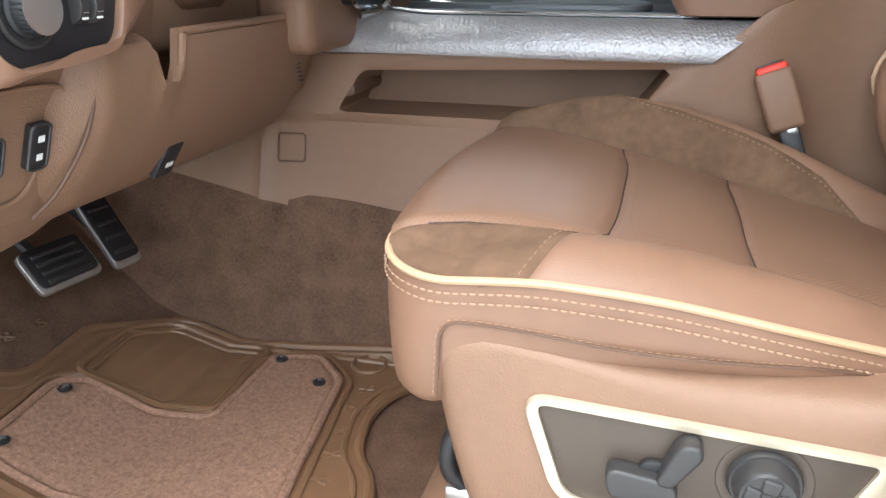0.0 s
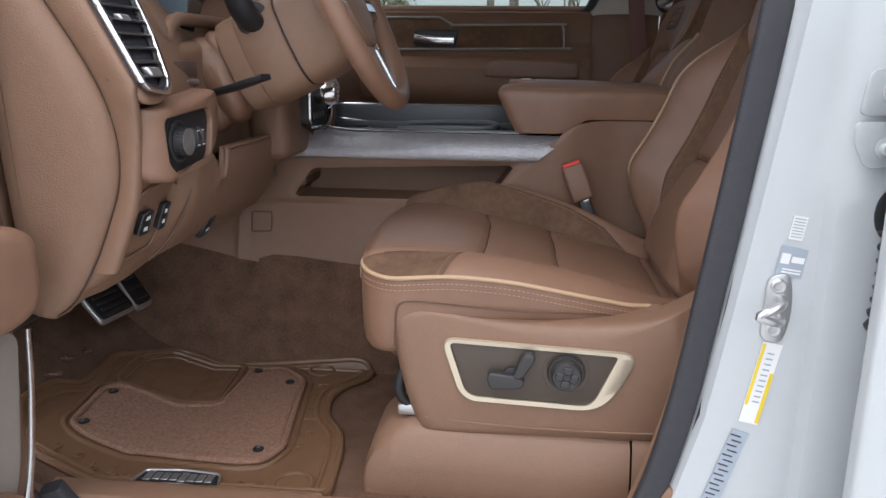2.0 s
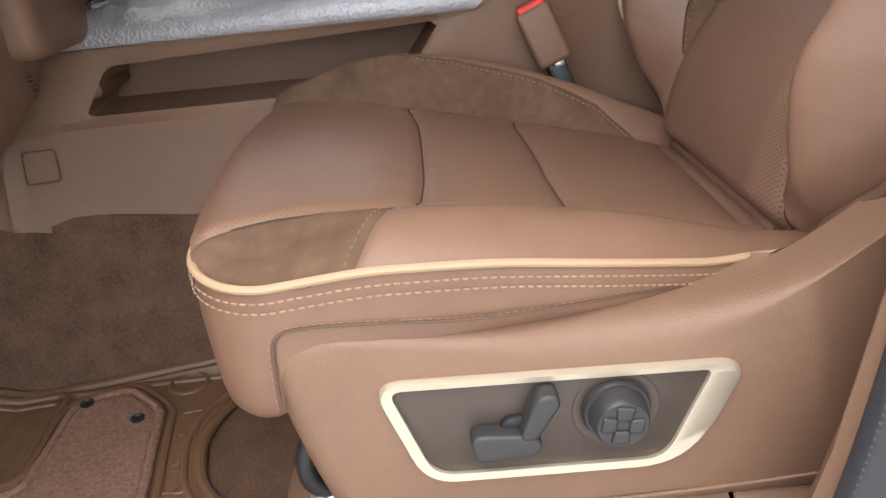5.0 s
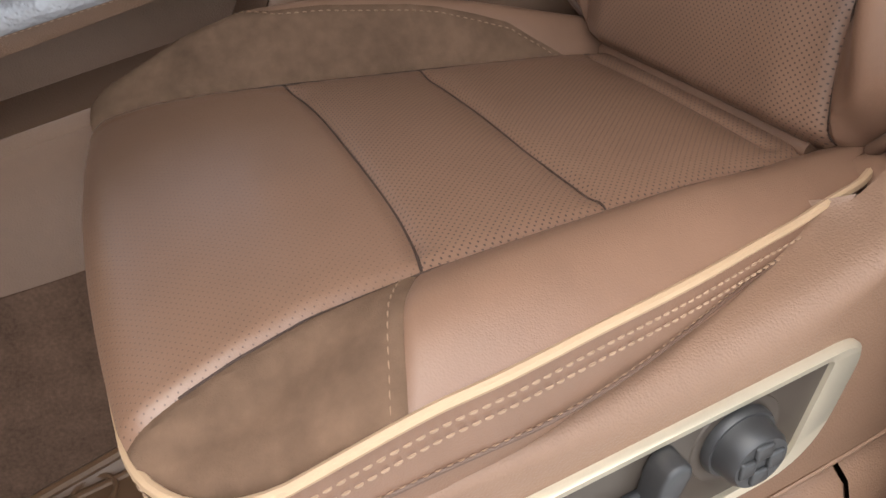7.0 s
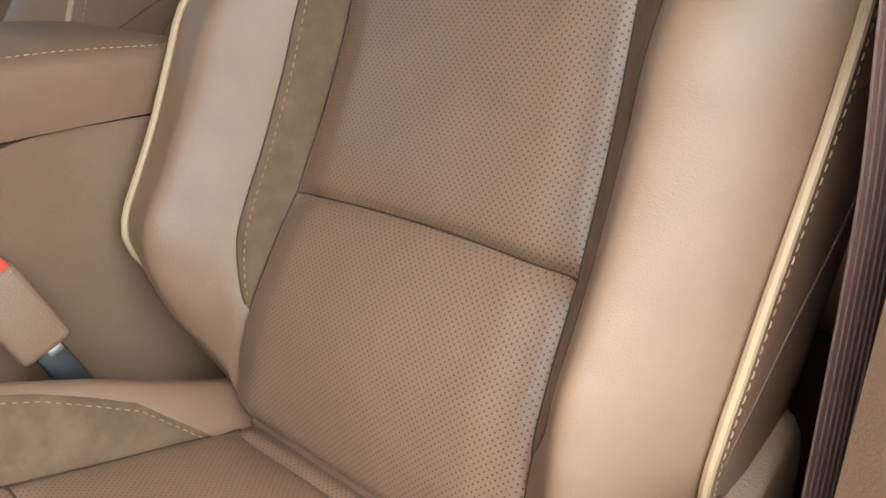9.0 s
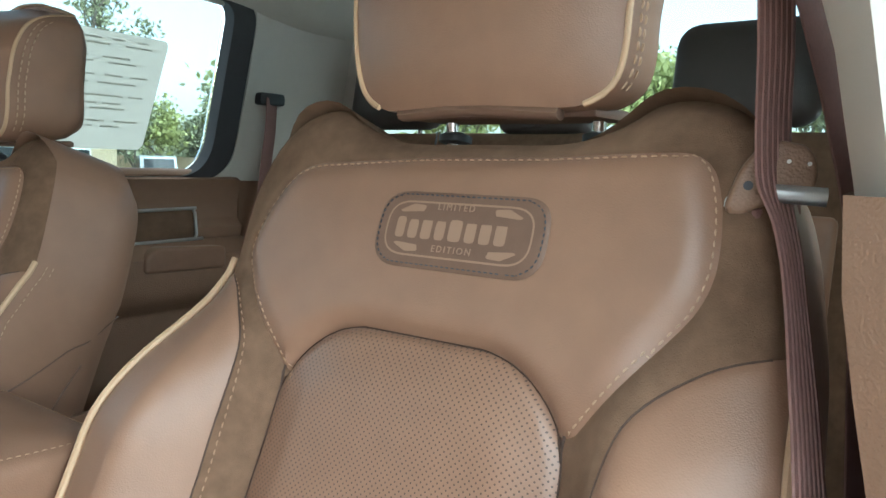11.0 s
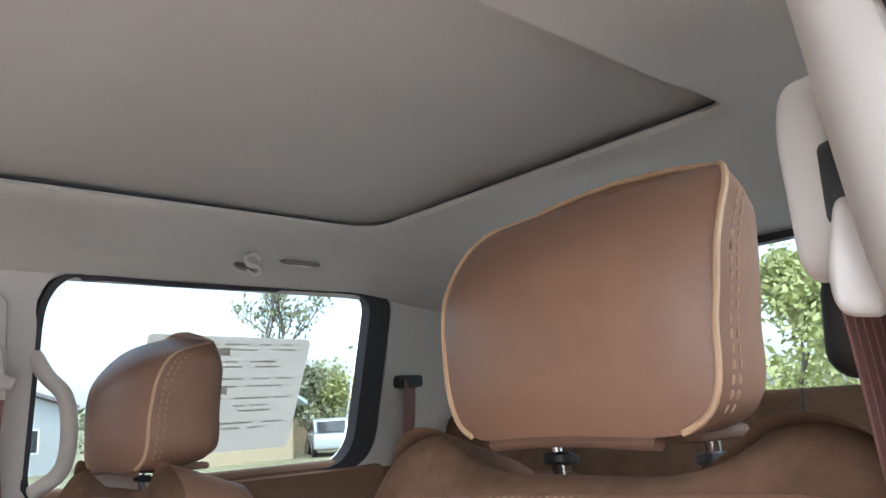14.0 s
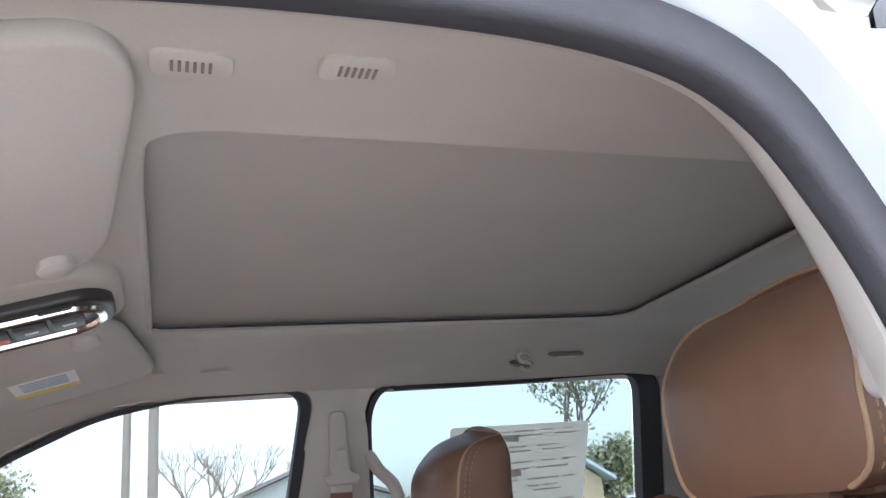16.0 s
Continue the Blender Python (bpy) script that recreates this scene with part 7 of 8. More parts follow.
part("map_pocket", prism(rounded([(0.04, 0.02), (0.9, 0.02), (0.9, 0.12), (0.3, 0.16), (0.05, 0.10)], 0.02, 4), "y", -0.02, 0.03, 0.012, 3), PLASTIC, dd)

# ---------------------------------------------------------------- belts
belt_flat = rounded([(-0.024, -0.0009), (0.024, -0.0009), (0.024, 0.0009), (-0.024, 0.0009)], 0.0006, 2)
b = thing("seat_belt", (0, 0, 0), "dusky brown seat belt webbing with its tongue", "seat belt")
front_run = spline([(0.652, -0.662, 1.03), (0.658, -0.664, 0.98), (0.668, -0.663, 0.94), (0.676, -0.665, 0.90), (0.66, -0.68, 0.86), (0.61, -0.702, 0.79), (0.565, -0.722, 0.70), (0.556, -0.732, 0.6), (0.552, -0.735, 0.4), (0.55, -0.735, 0.2)], 80)
part("webbing", sweep(front_run, belt_flat, (-0.2, -0.98, 0.0)), BELT, b)
ribs = []
for off in (-0.018, -0.0108, -0.0036, 0.0036, 0.0108, 0.018):
    p, side, top = frames_along(front_run, (-0.2, -0.98, 0.0))
    ribs.append(sweep(p + side * off + top * 0.0009, ring(0.0009, 5), (-0.2, -0.98, 0.0)))
    ribs.append(sweep(p + side * off - top * 0.0009, ring(0.0009, 5), (-0.2, -0.98, 0.0)))
part("webbing_ribs", merged(*ribs), BELT, b)
back_run = spline([(0.675, -0.672, 1.035), (0.69, -0.682, 1.0), (0.73, -0.69, 0.95), (0.76, -0.705, 0.85), (0.77, -0.72, 0.6)], 40)
part("webbing_return", sweep(back_run, belt_flat, (-0.2, -0.98, 0.0)), BELT, b)
tm = pose(0.683, -0.662, 0.905, 0, 6, -70)
tg = part("tongue", moved(geo_of(prism(rounded([(-0.05, -0.03), (-0.032, -0.036), (-0.006, -0.022), (0.04, -0.012), (0.046, 0.012), (0.03, 0.03), (-0.015, 0.032), (-0.038, 0.006)], 0.012, 5), "y", -0.011, 0.011, 0.006, 4)), tm @ Matrix.Diagonal((0.55, 0.62, 0.78, 1))), PLASTIC, b, "brown plastic belt tongue")
part("roller", moved(sweep([(-0.004, -0.006, -0.009), (0.031, -0.006, -0.007)], ring(0.006, 14), (0, 0, 1)), tm), STEEL, tg, "polished steel bar")
part("rivet_hole", moved(turned([(0.003, 0.0), (0.003, 0.001), (0.001, 0.001)], 14, "y"), tm @ pose(-0.015, -0.0065, -0.006)), INK, tg)
for dx in (0.006, 0.018):
    part("dimple", moved(turned([(0.0014, 0.0), (0.0014, 0.0006), (0.0005, 0.0006)], 10, "y"), tm @ pose(dx, -0.0068, 0.012)), LABEL_WHITE, tg)
part("blade", moved(geo_of(prism(rounded([(-0.007, -0.07), (0.007, -0.07), (0.009, -0.014), (-0.009, -0.014)], 0.004, 3), "y", -0.0012, 0.0012, 0.0005)), tm @ pose(-0.018, 0, 0)), STEEL, tg)
part("gathered_webbing", moved(merged(*[geo_of(block((0.046, 0.007, 0.012), (0.002 * (i % 2), 0.002 * (i % 2), -0.010 * i), 0.003, 2)) for i in range(4)]), pose(0.695, -0.662, 0.883, 0, -8, -24)), BELT, b)
an = thing("belt_anchor", (0.607, -0.672, 1.066), "light grey belt height adjuster with its guide", "belt guide")
hous = rounded([(-0.045, -0.05), (-0.03, -0.065), (0.02, -0.06), (0.05, -0.02), (0.05, 0.08), (0.02, 0.1), (-0.035, 0.095), (-0.05, 0.05)], 0.025, 5)
an.scale = (0.62, 0.62, 0.62)
an.rotation_euler = (0, 0, radians(-12))
part("housing", prism(hous, "y", -0.03, 0.014, 0.011, 4), BEIGE, an)
part("recess", moved(geo_of(block((0.024, 0.032, 0.06), (0, 0, 0), 0.006, 2)), pose(-0.042, -0.036, 0.002, 0, 0, -20)), BLACK, an)
part("groove", tube([(x, 0.0145, 0.05 + 0.15 * x) for x in np.linspace(-0.036, 0.04, 8)], 0.0008, 6), PLASTIC_DARK, an)
part("guide", moved(geo_of(prism(rounded([(-0.022, -0.05), (0.022, -0.055), (0.03, -0.02), (0.016, 0.03), (-0.008, 0.034), (-0.026, -0.02)], 0.014, 5), "y", -0.016, 0.016, 0.011, 4)), pose(-0.056, -0.039, -0.045, 0, 0, -60) @ Matrix.Diagonal((0.68, 0.8, 0.95, 1))), BEIGE, an)

# far-side front belt and guide, rear belt
fb = thing("far_seat_belt", (0, 0, 0), "dark brown seat belt hanging on the far pillar", "seat belt")
part("webbing", sweep(spline([(0.52, 0.655, 1.045), (0.52, 0.665, 0.95), (0.55, 0.68, 0.7), (0.6, 0.70, 0.3)], 30), belt_flat, (0, -1, 0)), BELT, fb)
part("guide", prism(rounded([(0.488, 1.06), (0.553, 1.06), (0.56, 1.08), (0.54, 1.085), (0.535, 1.135), (0.51, 1.135), (0.503, 1.085), (0.482, 1.08)], 0.008, 4), "y", 0.635, 0.655, 0.006, 3), BEIGE, fb)
part("slide", prism(rounded([(0.497, 1.04), (0.548, 1.04), (0.54, 1.22), (0.505, 1.22)], 0.014, 4), "y", 0.655, 0.675, 0.005, 3), BEIGE, fb)
rb = thing("rear_seat_belt", (0, 0, 0), "dark brown rear seat belt at the quarter trim", "seat belt")
part("webbing", sweep(spline([(1.46, 0.70, 1.06), (1.45, 0.695, 0.98), (1.43, 0.69, 0.88), (1.40, 0.68, 0.7)], 30), belt_flat, (0.3, -0.95, 0)), BELT, rb)
part("slot", prism(rounded([(1.42, 1.045), (1.50, 1.045), (1.50, 1.075), (1.42, 1.075)], 0.01, 3), "y", 0.695, 0.745, 0.004), BLACK, rb)
gh = thing("grab_handle", (0, 0, 0), "light grey grab handle on the far pillar", "grab handle")
part("handle", sweep(spline([(0.60, 0.705, 1.12), (0.612, 0.675, 1.085), (0.64, 0.658, 1.045), (0.648, 0.655, 0.98), (0.64, 0.665, 0.92), (0.605, 0.70, 0.885)], 40), ring(0.014, 12, 0.018), (0, -1, 0)), BEIGE, gh)

# ---------------------------------------------------------------- roof fittings
hk = thing("coat_hook", (0.938, 0.55, 1.287), "grey plastic curled coat hook on the roof rail", "coat hook")
part("base", moved(turned([(0.028, 0.0), (0.027, 0.005), (0.021, 0.008), (0.018, 0.004), (0.006, 0.003)], 28), pose(0, 0, 0, 205, 0, 0)), GREY_LEATHER, hk)
part("curl", tube(spline([(0.018, -0.014, 0.012), (0.004, -0.016, 0.02), (-0.014, -0.018, 0.012), (-0.01, -0.02, -0.002), (0.008, -0.02, -0.006), (0.014, -0.022, -0.016), (0.0, -0.024, -0.024), (-0.016, -0.024, -0.016)], 48), 0.0048, 10, up=(0, 1, 0)), BEIGE, hk)
lm = thing("reading_lamp", (1.06, 0.555, 1.304), "small clear reading lamp in the headliner", "lamp")
part("bezel", moved(geo_of(block((0.085, 0.03, 0.008), (0, 0, 0), 0.003, 2)), pose(0, 0, 0, 22, 0, 0)), GREY_LEATHER, lm)
part("lens", moved(geo_of(block((0.045, 0.018, 0.006), (0, 0, -0.004), 0.002, 2)), pose(0, 0, 0, 22, 0, 0)), LABEL_WHITE, lm)
for x in (0.13, 0.26):
    c = tagged(part("rail_insert", moved(geo_of(block((0.06, 0.02, 0.006), (0, 0, 0), 0.003, 2)), pose(x, 0.575, float(roof_z(x, 0.575)) - 0.014, 22, 0, 0)), HEADLINER), "small grey cap on the roof rail", "cap", "roof caps")
for x, y in ((0.182, -0.52), (0.305, -0.535)):
    v = thing("roof_vent", (x, y, float(roof_z(x, y)) - 0.014), "pale grey speaker vent in the headliner", "vent", "roof vents")
    part("frame", prism(rounded([(-0.03, -0.017), (0.03, -0.017), (0.03, 0.017), (-0.03, 0.017)], 0.013, 5), "z", -0.004, 0.004, 0.002), HEADLINER, v)
    for i in range(6):
        part("slat", block((0.0025, 0.013, 0.001), (-0.014 + 0.0055 * i, 0.0, -0.0045), 0), GREY_LEATHER, v, smooth=False)
for side in (-1, 1):
    vz = thing("sun_visor", (0.02, side * 0.36, 1.28), "pale grey cloth sun visor folded against the roof", "sun visor", "sun visors")
    vz.rotation_euler = (0, radians(-14), 0)
    shape = rounded([(-0.17, -0.22), (0.11, -0.205), (0.128, -0.14), (0.085, 0.18), (0.045, 0.24), (-0.17, 0.24)], 0.04, 6)
    if side > 0:
        shape = [(a, -c) for a, c in shape]
    part("board", prism(shape, "z", -0.012, 0.012, 0.009, 3), HEADLINER, vz)
    part("clip", moved(turned([(0.02, 0.0), (0.02, 0.01), (0.015, 0.014), (0.005, 0.015)], 20), pose(0.03, -side * 0.19, -0.011, 180, 0, 0)), BEIGE, vz)
    if side > 0:
        part("warning_label", block((0.1, 0.09, 0.001), (-0.05, 0.02, -0.0128), 0), LABEL_WHITE, vz, smooth=False)
        part("label_band", block((0.1, 0.022, 0.001), (-0.05, 0.07, -0.0134), 0), LABEL_YELLOW, vz, smooth=False)
        for i in range(5):
            part("bar", block((0.07, 0.005, 0.001), (-0.05, -0.012 + 0.013 * i, -0.0136), 0), LABEL_GREY, vz, smooth=False)
oc = thing("overhead_console", (0.0, 0.05, 1.278), "dark overhead console with silver trim and buttons", "overhead console")
oc.rotation_euler = (0, radians(-14), 0)
oval = rounded([(-0.2, -0.075), (0.07, -0.075), (0.1, -0.04), (0.1, 0.04), (0.07, 0.075), (-0.2, 0.075)], 0.04, 6)
part("housing", prism(oval, "z", -0.016, 0.03, 0.008, 3), SWITCH, oc)
part("silver_ring", tube([(a, b, -0.0165) for a, b in spline(np.array([(x * 0.87 - 0.005, y * 0.66) for x, y in oval]), 70, True)], 0.007, 8, True), CHROME, oc)
for i, (x, m) in enumerate(((0.04, SWITCH), (-0.005, SWITCH), (-0.05, RED), (-0.1, BLACK))):
    bt = part("button", block((0.04, 0.045, 0.008), (x, 0.0, -0.017), 0.003), SWITCH, oc)
    part("mark", block((0.016, 0.006, 0.001), (x, 0.0, -0.0215), 0), LABEL_WHITE, bt, smooth=False)
    if m is RED:
        part("red_half", block((0.034, 0.018, 0.002), (x, 0.011, -0.021), 0.001), RED, bt, "red button face")
for y in (-0.062, 0.062):
    part("lamp_switch", block((0.04, 0.016, 0.004), (0.03, y, -0.017), 0.002), BLACK, oc)
part("roof_swelling", prism(rounded([(-0.25, -0.13), (0.06, -0.13), (0.115, -0.08), (0.115, 0.09), (0.06, 0.13), (-0.25, 0.13)], 0.05, 6), "z", 0.0, 0.05, 0.015, 3), HEADLINER, oc)
ch = tagged(part("roof_boss", moved(turned([(0.03, 0.0), (0.028, 0.006), (0.02, 0.009), (0.006, 0.01)], 24), pose(1.45, -0.53, 1.30, 200, 0, 0)), BEIGE), "round grey boss in the rear headliner", "cap")

# ---------------------------------------------------------------- paper in the far window
pp = thing("window_sticker", (0, 0, 0), "large printed price sheet stuck inside the rear window", "paper sheet")
put = lambda off: (lambda x, z: (x, side_y(z) + off, z))
SHEET = [(0.815, 0.922), (0.815, 1.172), (1.202, 1.165), (1.158, 0.924)]
PAPER = bpy.data.materials.new("thin_translucent_paper")
PAPER.use_nodes = True
pn, pl_ = PAPER.node_tree.nodes, PAPER.node_tree.links
tl, mx = pn.new("ShaderNodeBsdfTranslucent"), pn.new("ShaderNodeMixShader")
tl.inputs[0].default_value = (0.62, 0.6, 0.52, 1)
mx.inputs[0].default_value = 0.6
pn["Principled BSDF"].inputs["Base Color"].default_value = (0.62, 0.6, 0.54, 1)
pn["Principled BSDF"].inputs["Roughness"].default_value = 0.7
pl_.new(pn["Principled BSDF"].outputs[0], mx.inputs[1])
pl_.new(tl.outputs[0], mx.inputs[2])
pl_.new(mx.outputs[0], pn["Material Output"].inputs[0])
part("sheet", region(put(0.018), (0.8, 1.22, 0.9, 1.19), 0.012, [poly_field(SHEET)]), PAPER, pp, smooth=False)
PRINT = PAPER.copy()
PRINT.name = "faint_print"
for nd in PRINT.node_tree.nodes:
    if nd.type == "BSDF_TRANSLUCENT":
        nd.inputs[0].default_value = (0.5, 0.48, 0.42, 1)
    if nd.type == "BSDF_PRINCIPLED":
        nd.inputs["Base Color"].default_value = (0.5, 0.48, 0.43, 1)
rnd = random.Random(7)
z = 1.15
while z > 0.955:
    x = 0.845 if z > 1.0 else 0.98
    end = 1.17 - 0.16 * (1.165 - z)
    while x < end - 0.03:
        w = rnd.uniform(0.025, 0.09)
        w = min(w, end - x)
        part("bar", region(put(0.0165), (x, x + w, z, z + 0.0035), 0.05, [lambda a, c: a * 0 + 1]), PRINT, pp, smooth=False)
        x += w + rnd.uniform(0.008, 0.05)
    z -= rnd.choice((0.011, 0.011, 0.016, 0.026))
for zz in (1.128, 1.045):
    part("bar", region(put(0.0165), (0.95, 0.998, zz, zz + 0.016), 0.05, [lambda a, c: a * 0 + 1]), PRINT, pp, smooth=False)

# ---------------------------------------------------------------- rear bench
rs = thing("rear_bench_seat", (0, 0, 0), "brown rear bench seat with dark headrests", "bench seat")
part("bench_cushion", block((0.48, 1.36, 0.16), (1.22, 0, 0.36), 0.05, 4, (0, 5, 0)), LEATHER, rs)
part("bench_base", block((0.40, 1.30, 0.28), (1.28, 0, 0.15), 0.02, 2), PLASTIC_DARK, rs)
part("bench_back", block((0.14, 1.38, 0.64), (1.54, 0, 0.665), 0.05, 4, (0, 14, 0)), SUEDE, rs)
for y in (-0.40, 0.40):
    part("back_panel", block((0.03, 0.36, 0.42), (1.452, y, 0.64), 0.014, 3, (0, 14, 0)), LEATHER, rs)
    hr = part("headrest", block((0.10, 0.26, 0.19), (1.60, y, 1.085), 0.045, 4, (0, 10, 0)), DARK_LEATHER, rs)
    for dy in (-0.06, 0.06):
        part("post", tube([(1.60, y + dy, 0.95), (1.605, y + dy, 1.03)], 0.006, 8, up=(0, 1, 0)), CHROME, hr)
part("headrest", block((0.09, 0.2, 0.05), (1.60, 0, 1.0), 0.022, 3, (0, 10, 0)), DARK_LEATHER, rs)
for y in (-0.24, 0.24):
    part("seam", block((0.004, 0.004, 0.6), (1.463, y, 0.69), 0.001, 1, (0, 14, 0)), INK, rs)
# ---------------------------------------------------------------- outside
GZ = -0.72
GROUND = material("pale_concrete_ground", (0.5, 0.49, 0.47), rough=0.9, var=0.25, scale=3, bump=0.4, bump_scale=60, blotch=0.25)
GRASS = material("dry_spring_grass", (0.22, 0.21, 0.12), rough=0.95, var=0.4, scale=9, bump=0.5, bump_scale=60, blotch=0.4)
BARK = material("grey_bark", (0.16, 0.135, 0.11), rough=0.9, var=0.3, scale=12, bump=0.6, bump_scale=60)
LEAF = material("spring_leaves", (0.36, 0.38, 0.15), rough=0.7, var=0.4, scale=3, blotch=0.7)
LEAF_DARK = material("olive_leaves", (0.25, 0.26, 0.16), rough=0.7, var=0.4, scale=3, blotch=0.7)
WALL = material("tan_brick_wall", (0.5, 0.4, 0.27), rough=0.85, var=0.15, scale=8)
WALL_GREY = material("grey_siding", (0.42, 0.44, 0.45), rough=0.8, var=0.08, scale=5)
ROOF_BLUE = material("pale_metal_roof", (0.5, 0.6, 0.68), rough=0.4, var=0.05, scale=4)
ROOF_GREY = material("grey_shingle_roof", (0.2, 0.19, 0.19), rough=0.9, var=0.2, scale=12)
FENCE = material("weathered_wood", (0.35, 0.27, 0.18), rough=0.9, var=0.2, scale=6)
tagged(part("ground", sheet([[(x, y, GZ) for y in (-900, -60, -12, 12, 60, 900)] for x in (-900, -60, -12, 12, 60, 900)]), GROUND, smooth=False), "pale concrete yard reaching to the horizon", "ground", kind="structure")
tagged(part("lawn", sheet([[(x, y, GZ + 0.02) for y in (24, 60, 300)] for x in (-200, -40, 0, 40, 200)]), GRASS, smooth=False), "dry spring grass beyond the yard", "grass", kind="structure")
tagged(part("lawn_rear", sheet([[(x, y, GZ + 0.02) for y in (-60, 0, 23.9)] for x in (22, 60, 300)]), GRASS, smooth=False), "dry spring grass behind the truck", "grass", kind="structure")


def branches(rnd, start, heading, length, r, depth, out, tips, spread=0.55, up=0.12):
    pts = [Vector(start)]
    d = Vector(heading).normalized()
    n = 4
    for _ in range(n):
        d = (d + Vector((rnd.uniform(-1, 1), rnd.uniform(-1, 1), rnd.uniform(-0.4, 1))) * 0.16 + Vector((0, 0, up * 0.3))).normalized()
        pts.append(pts[-1] + d * length / n)
    out.append(sweep([tuple(p) for p in pts], ring(r, 5 if depth > 1 else 4), (0.31, 0.87, 0.1), caps=False, scale=list(np.linspace(1, 0.6, n + 1))))
    if depth == 0:
        tips.append(pts[-1])
        return
    for k in range(rnd.choice((2, 3, 3)) if depth > 1 else 3):
        base = pts[rnd.choice((2, 3, 4, 4))]
        side = Vector((rnd.uniform(-1, 1), rnd.uniform(-1, 1), rnd.uniform(-0.3, 0.8)))
        branches(rnd, base, d + side * spread * 1.6, length * rnd.uniform(0.62, 0.82), r * 0.58, depth - 1, out, tips, spread, up)
    tips.append(pts[-1])


def clumps(rnd, centres, size, per, spread):
    pts, faces = [], []
    for c in centres:
        for _ in range(per):
            o = Vector(c) + Vector((rnd.gauss(0, spread), rnd.gauss(0, spread), rnd.gauss(0, spread * 0.7)))
            a = Vector((rnd.uniform(-1, 1), rnd.uniform(-1, 1), rnd.uniform(-1, 1))).normalized()
            b_ = a.cross(Vector((rnd.uniform(-1, 1), rnd.uniform(-1, 1), rnd.uniform(-1, 1)))).normalized()
            s = size * rnd.uniform(0.6, 1.4)
            n = len(pts)
            pts += [tuple(o - a * s), tuple(o + b_ * s * 0.5), tuple(o + a * s), tuple(o - b_ * s * 0.5 + a * s * 0.1)]
            faces.append((n, n + 1, n + 2, n + 3))
    return pts, faces, None


def tree(name, at, height, seed, leaf=None, per=0, size=0.16, spread=0.5, label="", depth=4, trunk=0.32, spread_b=0.55, up=0.12):
    rnd = random.Random(seed)
    t = thing(name, at, label, "tree", "trees outside")
    out, tips = [], []
    branches(rnd, (0, 0, 0), (0.02, 0.02, 1), height * trunk, height * 0.022, depth, out, tips, spread_b, up)
    part("trunk", merged(*out), BARK, t)
    if leaf:
        part("crown", clumps(rnd, tips, size, per, spread), leaf, t, smooth=False)
    return t


tree("bare_tree", (1.6, 31, GZ), 7.0, 3, None, label="bare winter tree with fine grey branches", depth=6, trunk=0.3, up=0.05)
tree("bare_tree", (7.5, 40, GZ), 7.0, 8, None, label="bare winter tree with fine grey branches", depth=5, trunk=0.3, up=0.05)
tree("bare_tree", (-9, 40, GZ), 7.0, 12, None, label="bare winter tree with fine grey branches", depth=5, trunk=0.3)
tree("leafy_tree", (-5.2, 30, GZ), 5.4, 5, LEAF_DARK, 5, 0.10, 0.3, "sparse tree just coming into leaf", depth=5)
tree("pine_tree", (16.4, 31, GZ), 8.2, 9, LEAF_DARK, 16, 0.13, 0.28, "tall thin-crowned tree with olive foliage", depth=4, trunk=0.4, spread_b=0.5)
for k, (x, y, h) in enumerate(((21.5, 34, 4.6), (24.5, 36, 5.2), (28, 38, 5.0), (32, 40, 5.5))):
    tree("leafy_tree", (x, y, GZ), h, 20 + k, LEAF_DARK if k % 2 == 0 else LEAF, 30, 0.15, 0.4, "leafy green tree beside the yard", depth=4)
for k in range(11):
    tree("leafy_tree", (29 + (k * 37 % 9), -9 + 4.6 * k, GZ), 6.6 + (k * 53 % 17) / 10, 40 + k, LEAF if k % 3 else LEAF_DARK, 60, 0.2, 0.55, "yellow-green leafy tree behind the truck", depth=4)
hedge = random.Random(2)
tagged(part("far_woods", clumps(hedge, [(hedge.uniform(-60, 70), hedge.uniform(70, 90), GZ + hedge.uniform(0.3, 3.4)) for _ in range(900)], 0.5, 9, 0.9), LEAF_DARK, smooth=False), "far line of olive woods", "woods", kind="stuff")
tagged(part("far_woods_rear", clumps(hedge, [(hedge.uniform(60, 80), hedge.uniform(-60, 60), GZ + hedge.uniform(0.3, 4.5)) for _ in range(900)], 0.5, 9, 0.9), LEAF, smooth=False), "far line of spring-green woods", "woods", kind="stuff")
for x, r in ((-1.25, 0.15), (-0.32, 0.19)):
    tagged(part("utility_pole", tube([(x, 30, GZ), (x, 30, 4), (x + 0.02, 30, 10)], r, 12, up=(0, 1, 0)), BARK), "grey wooden utility pole", "utility pole", "utility poles")


def house(at, w, dpt, wall_h, roof_h, wall_mat, roof_mat, label, windows):
    h = thing("house", at, label, "house", "houses outside")
    part("wall", block((w, dpt, wall_h), (0, 0, wall_h / 2), 0), wall_mat, h, smooth=False)
    e = 0.5
    roof = [(-w / 2 - e, wall_h - 0.15), (0, wall_h + roof_h), (w / 2 + e, wall_h - 0.15), (w / 2 + e, wall_h), (0, wall_h + roof_h + 0.2), (-w / 2 - e, wall_h)]
    part("roof", prism(roof, "y", -dpt / 2 - e, dpt / 2 + e, 0), roof_mat, h, smooth=False)
    part("gable", prism([(-w / 2, wall_h), (0, wall_h + roof_h - 0.05), (w / 2, wall_h)], "y", -dpt / 2, dpt / 2, 0), wall_mat, h, smooth=False)
    for x, z in windows:
        wn_ = part("window", block((1.0, 0.08, 1.1), (x, -dpt / 2 - 0.02, z), 0), LABEL_WHITE, h, smooth=False)
        part("pane", block((0.84, 0.05, 0.94), (x, -dpt / 2 - 0.05, z), 0), DARK_GLASS, wn_, smooth=False)
    return h


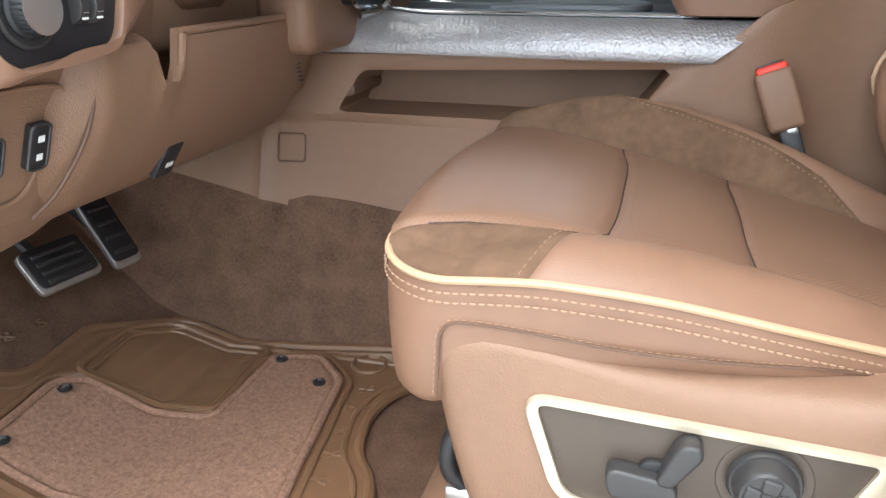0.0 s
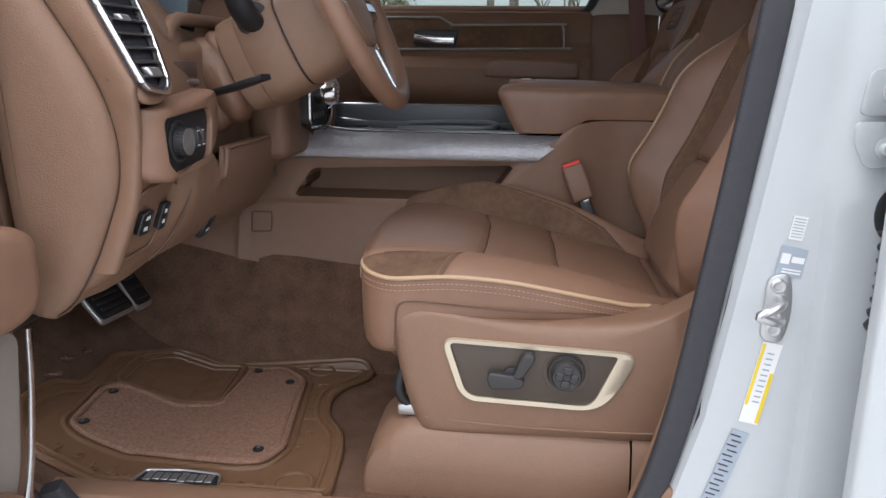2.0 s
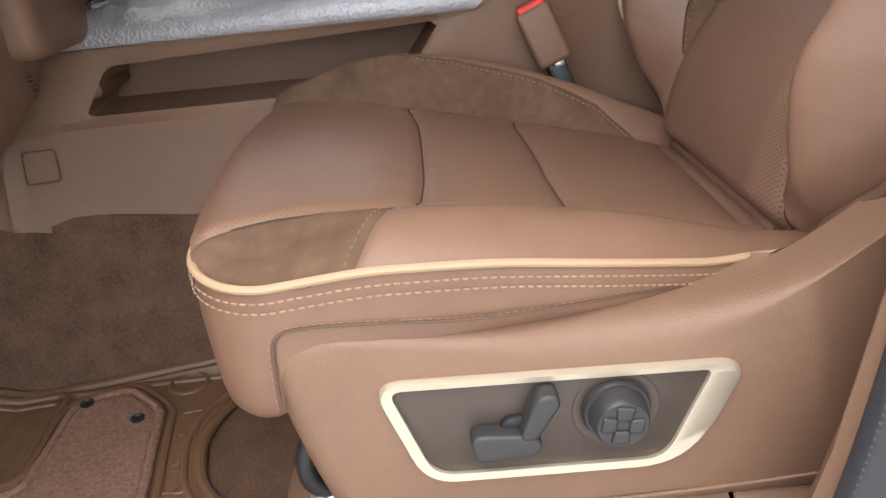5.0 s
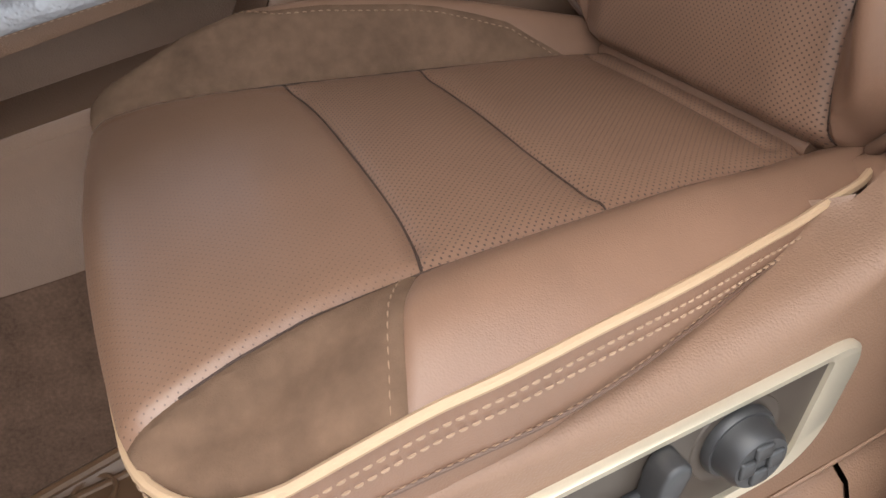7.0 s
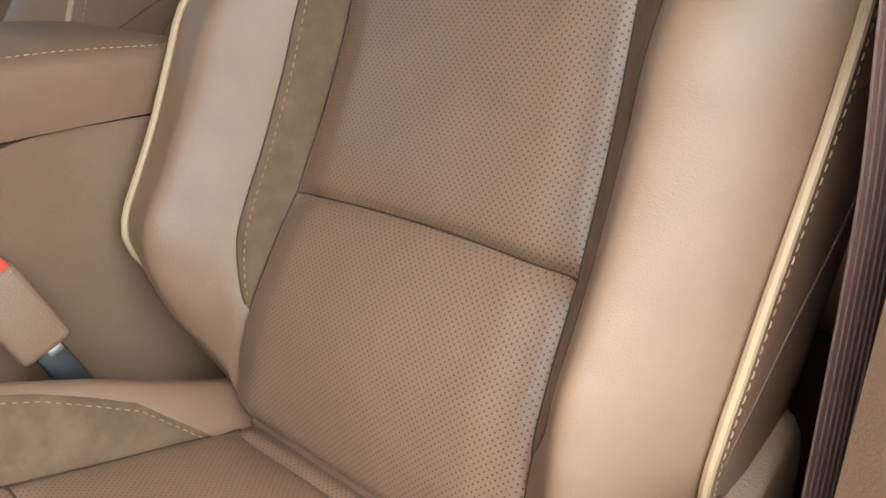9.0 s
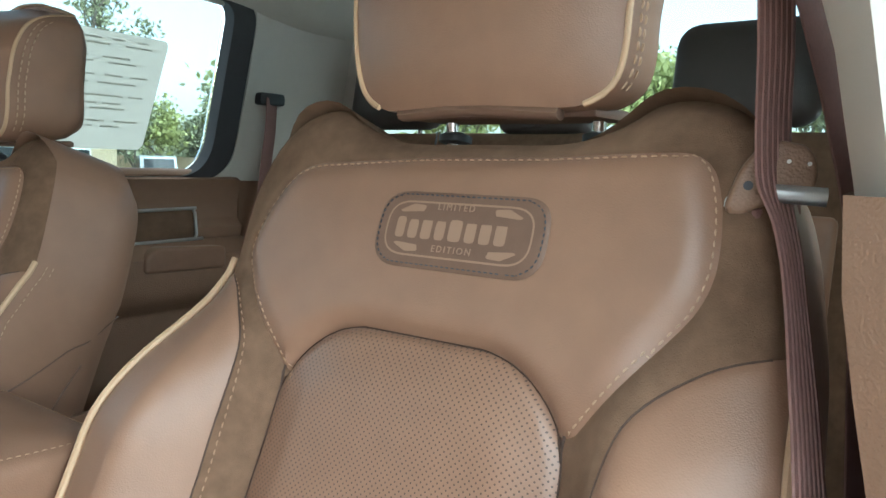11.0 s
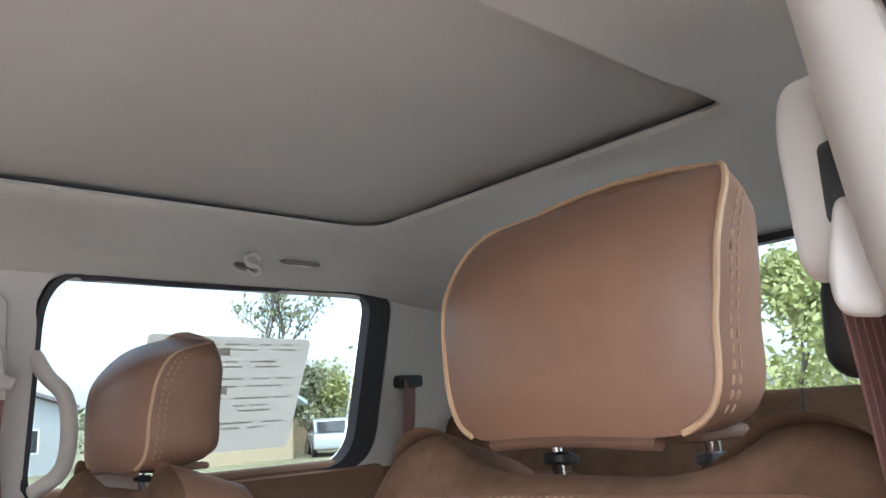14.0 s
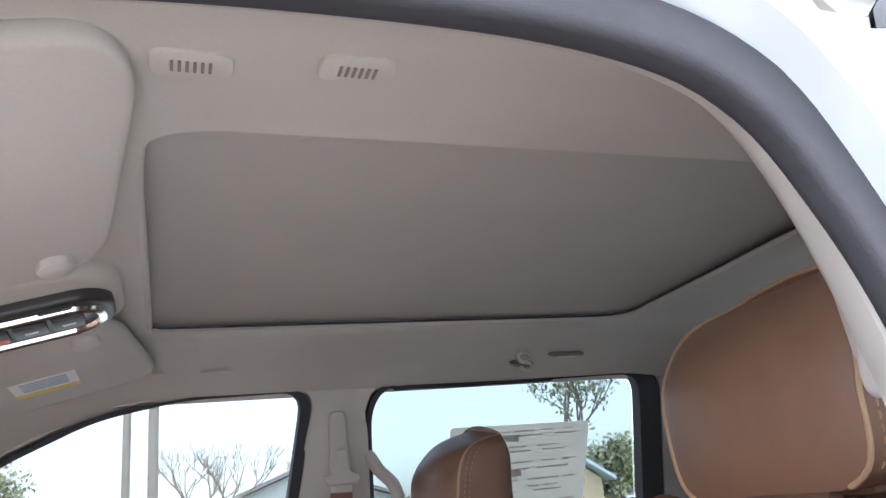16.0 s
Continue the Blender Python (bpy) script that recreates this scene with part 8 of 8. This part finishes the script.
house((15.6, 34, GZ), 6.2, 7, 2.55, 2.2, WALL, ROOF_BLUE, "tan house with a pale metal gable roof", ((-1.5, 1.4), (1.4, 1.4)))
gh2 = house((6.2, 44, GZ), 9, 14, 3.0, 1.6, WALL_GREY, ROOF_GREY, "grey house with a low shingle roof", ((-2, 1.5), (0.5, 1.5), (3, 1.5)))
fn = thing("fence", (0, 0, 0), "weathered wooden fence at the edge of the yard", "fence")
part("boards", merged(*[geo_of(block((0.14, 0.02, 1.7), (19.2 + 0.15 * i, 36.5, GZ + 0.85), 0)) for i in range(90)]), FENCE, fn, smooth=False)


def parked_car(at, turn):
    c = thing("parked_suv", at, "white parked SUV with dark windows", "car")
    c.rotation_euler = (0, 0, radians(turn))
    low = rounded([(-2.3, 0.35), (-2.3, 0.85), (-2.1, 1.02), (-1.0, 1.06), (1.9, 1.08), (2.25, 0.95), (2.3, 0.35)], 0.12, 4)
    part("body", prism(low, "y", -0.92, 0.92, 0.08, 3), WHITE_PAINT, c)
    cab = rounded([(-1.1, 1.04), (-0.5, 1.66), (0.2, 1.74), (1.7, 1.70), (2.05, 1.06)], 0.12, 4)
    part("cabin", prism(cab, "y", -0.8, 0.8, 0.1, 3), WHITE_PAINT, c)
    for x0, x1 in ((-0.72, 0.02), (0.12, 0.9), (1.0, 1.75)):
        part("side_glass", prism(rounded([(x0 - 0.02, 1.12), (x0 + 0.25 if x0 < -0.5 else x0, 1.6), (x1, 1.6), (x1 + 0.05, 1.12)], 0.06, 3), "y", -0.812, 0.812, 0.01), DARK_GLASS, c)
    part("rear_glass", prism([(1.2 - 2.4, 1.12), (1.55 - 2.3, 1.58), (1.62 - 2.3, 1.58), (1.3 - 2.4, 1.12)], "y", -0.66, 0.66, 0.01), DARK_GLASS, c)
    for x in (-1.45, 1.45):
        for y in (-0.86, 0.86):
            wh = part("wheel", moved(turned([(0.2, -0.11), (0.34, -0.11), (0.36, -0.06), (0.36, 0.06), (0.34, 0.11), (0.2, 0.11)], 24, "y"), pose(x, y, 0.36)), BLACK, c)
            part("rim", moved(turned([(0.22, -0.115), (0.22, 0.115), (0.05, 0.1)], 16, "y"), pose(x, y, 0.36)), STEEL, wh)
    return c


parked_car((21.0, 31.0, GZ), 62)
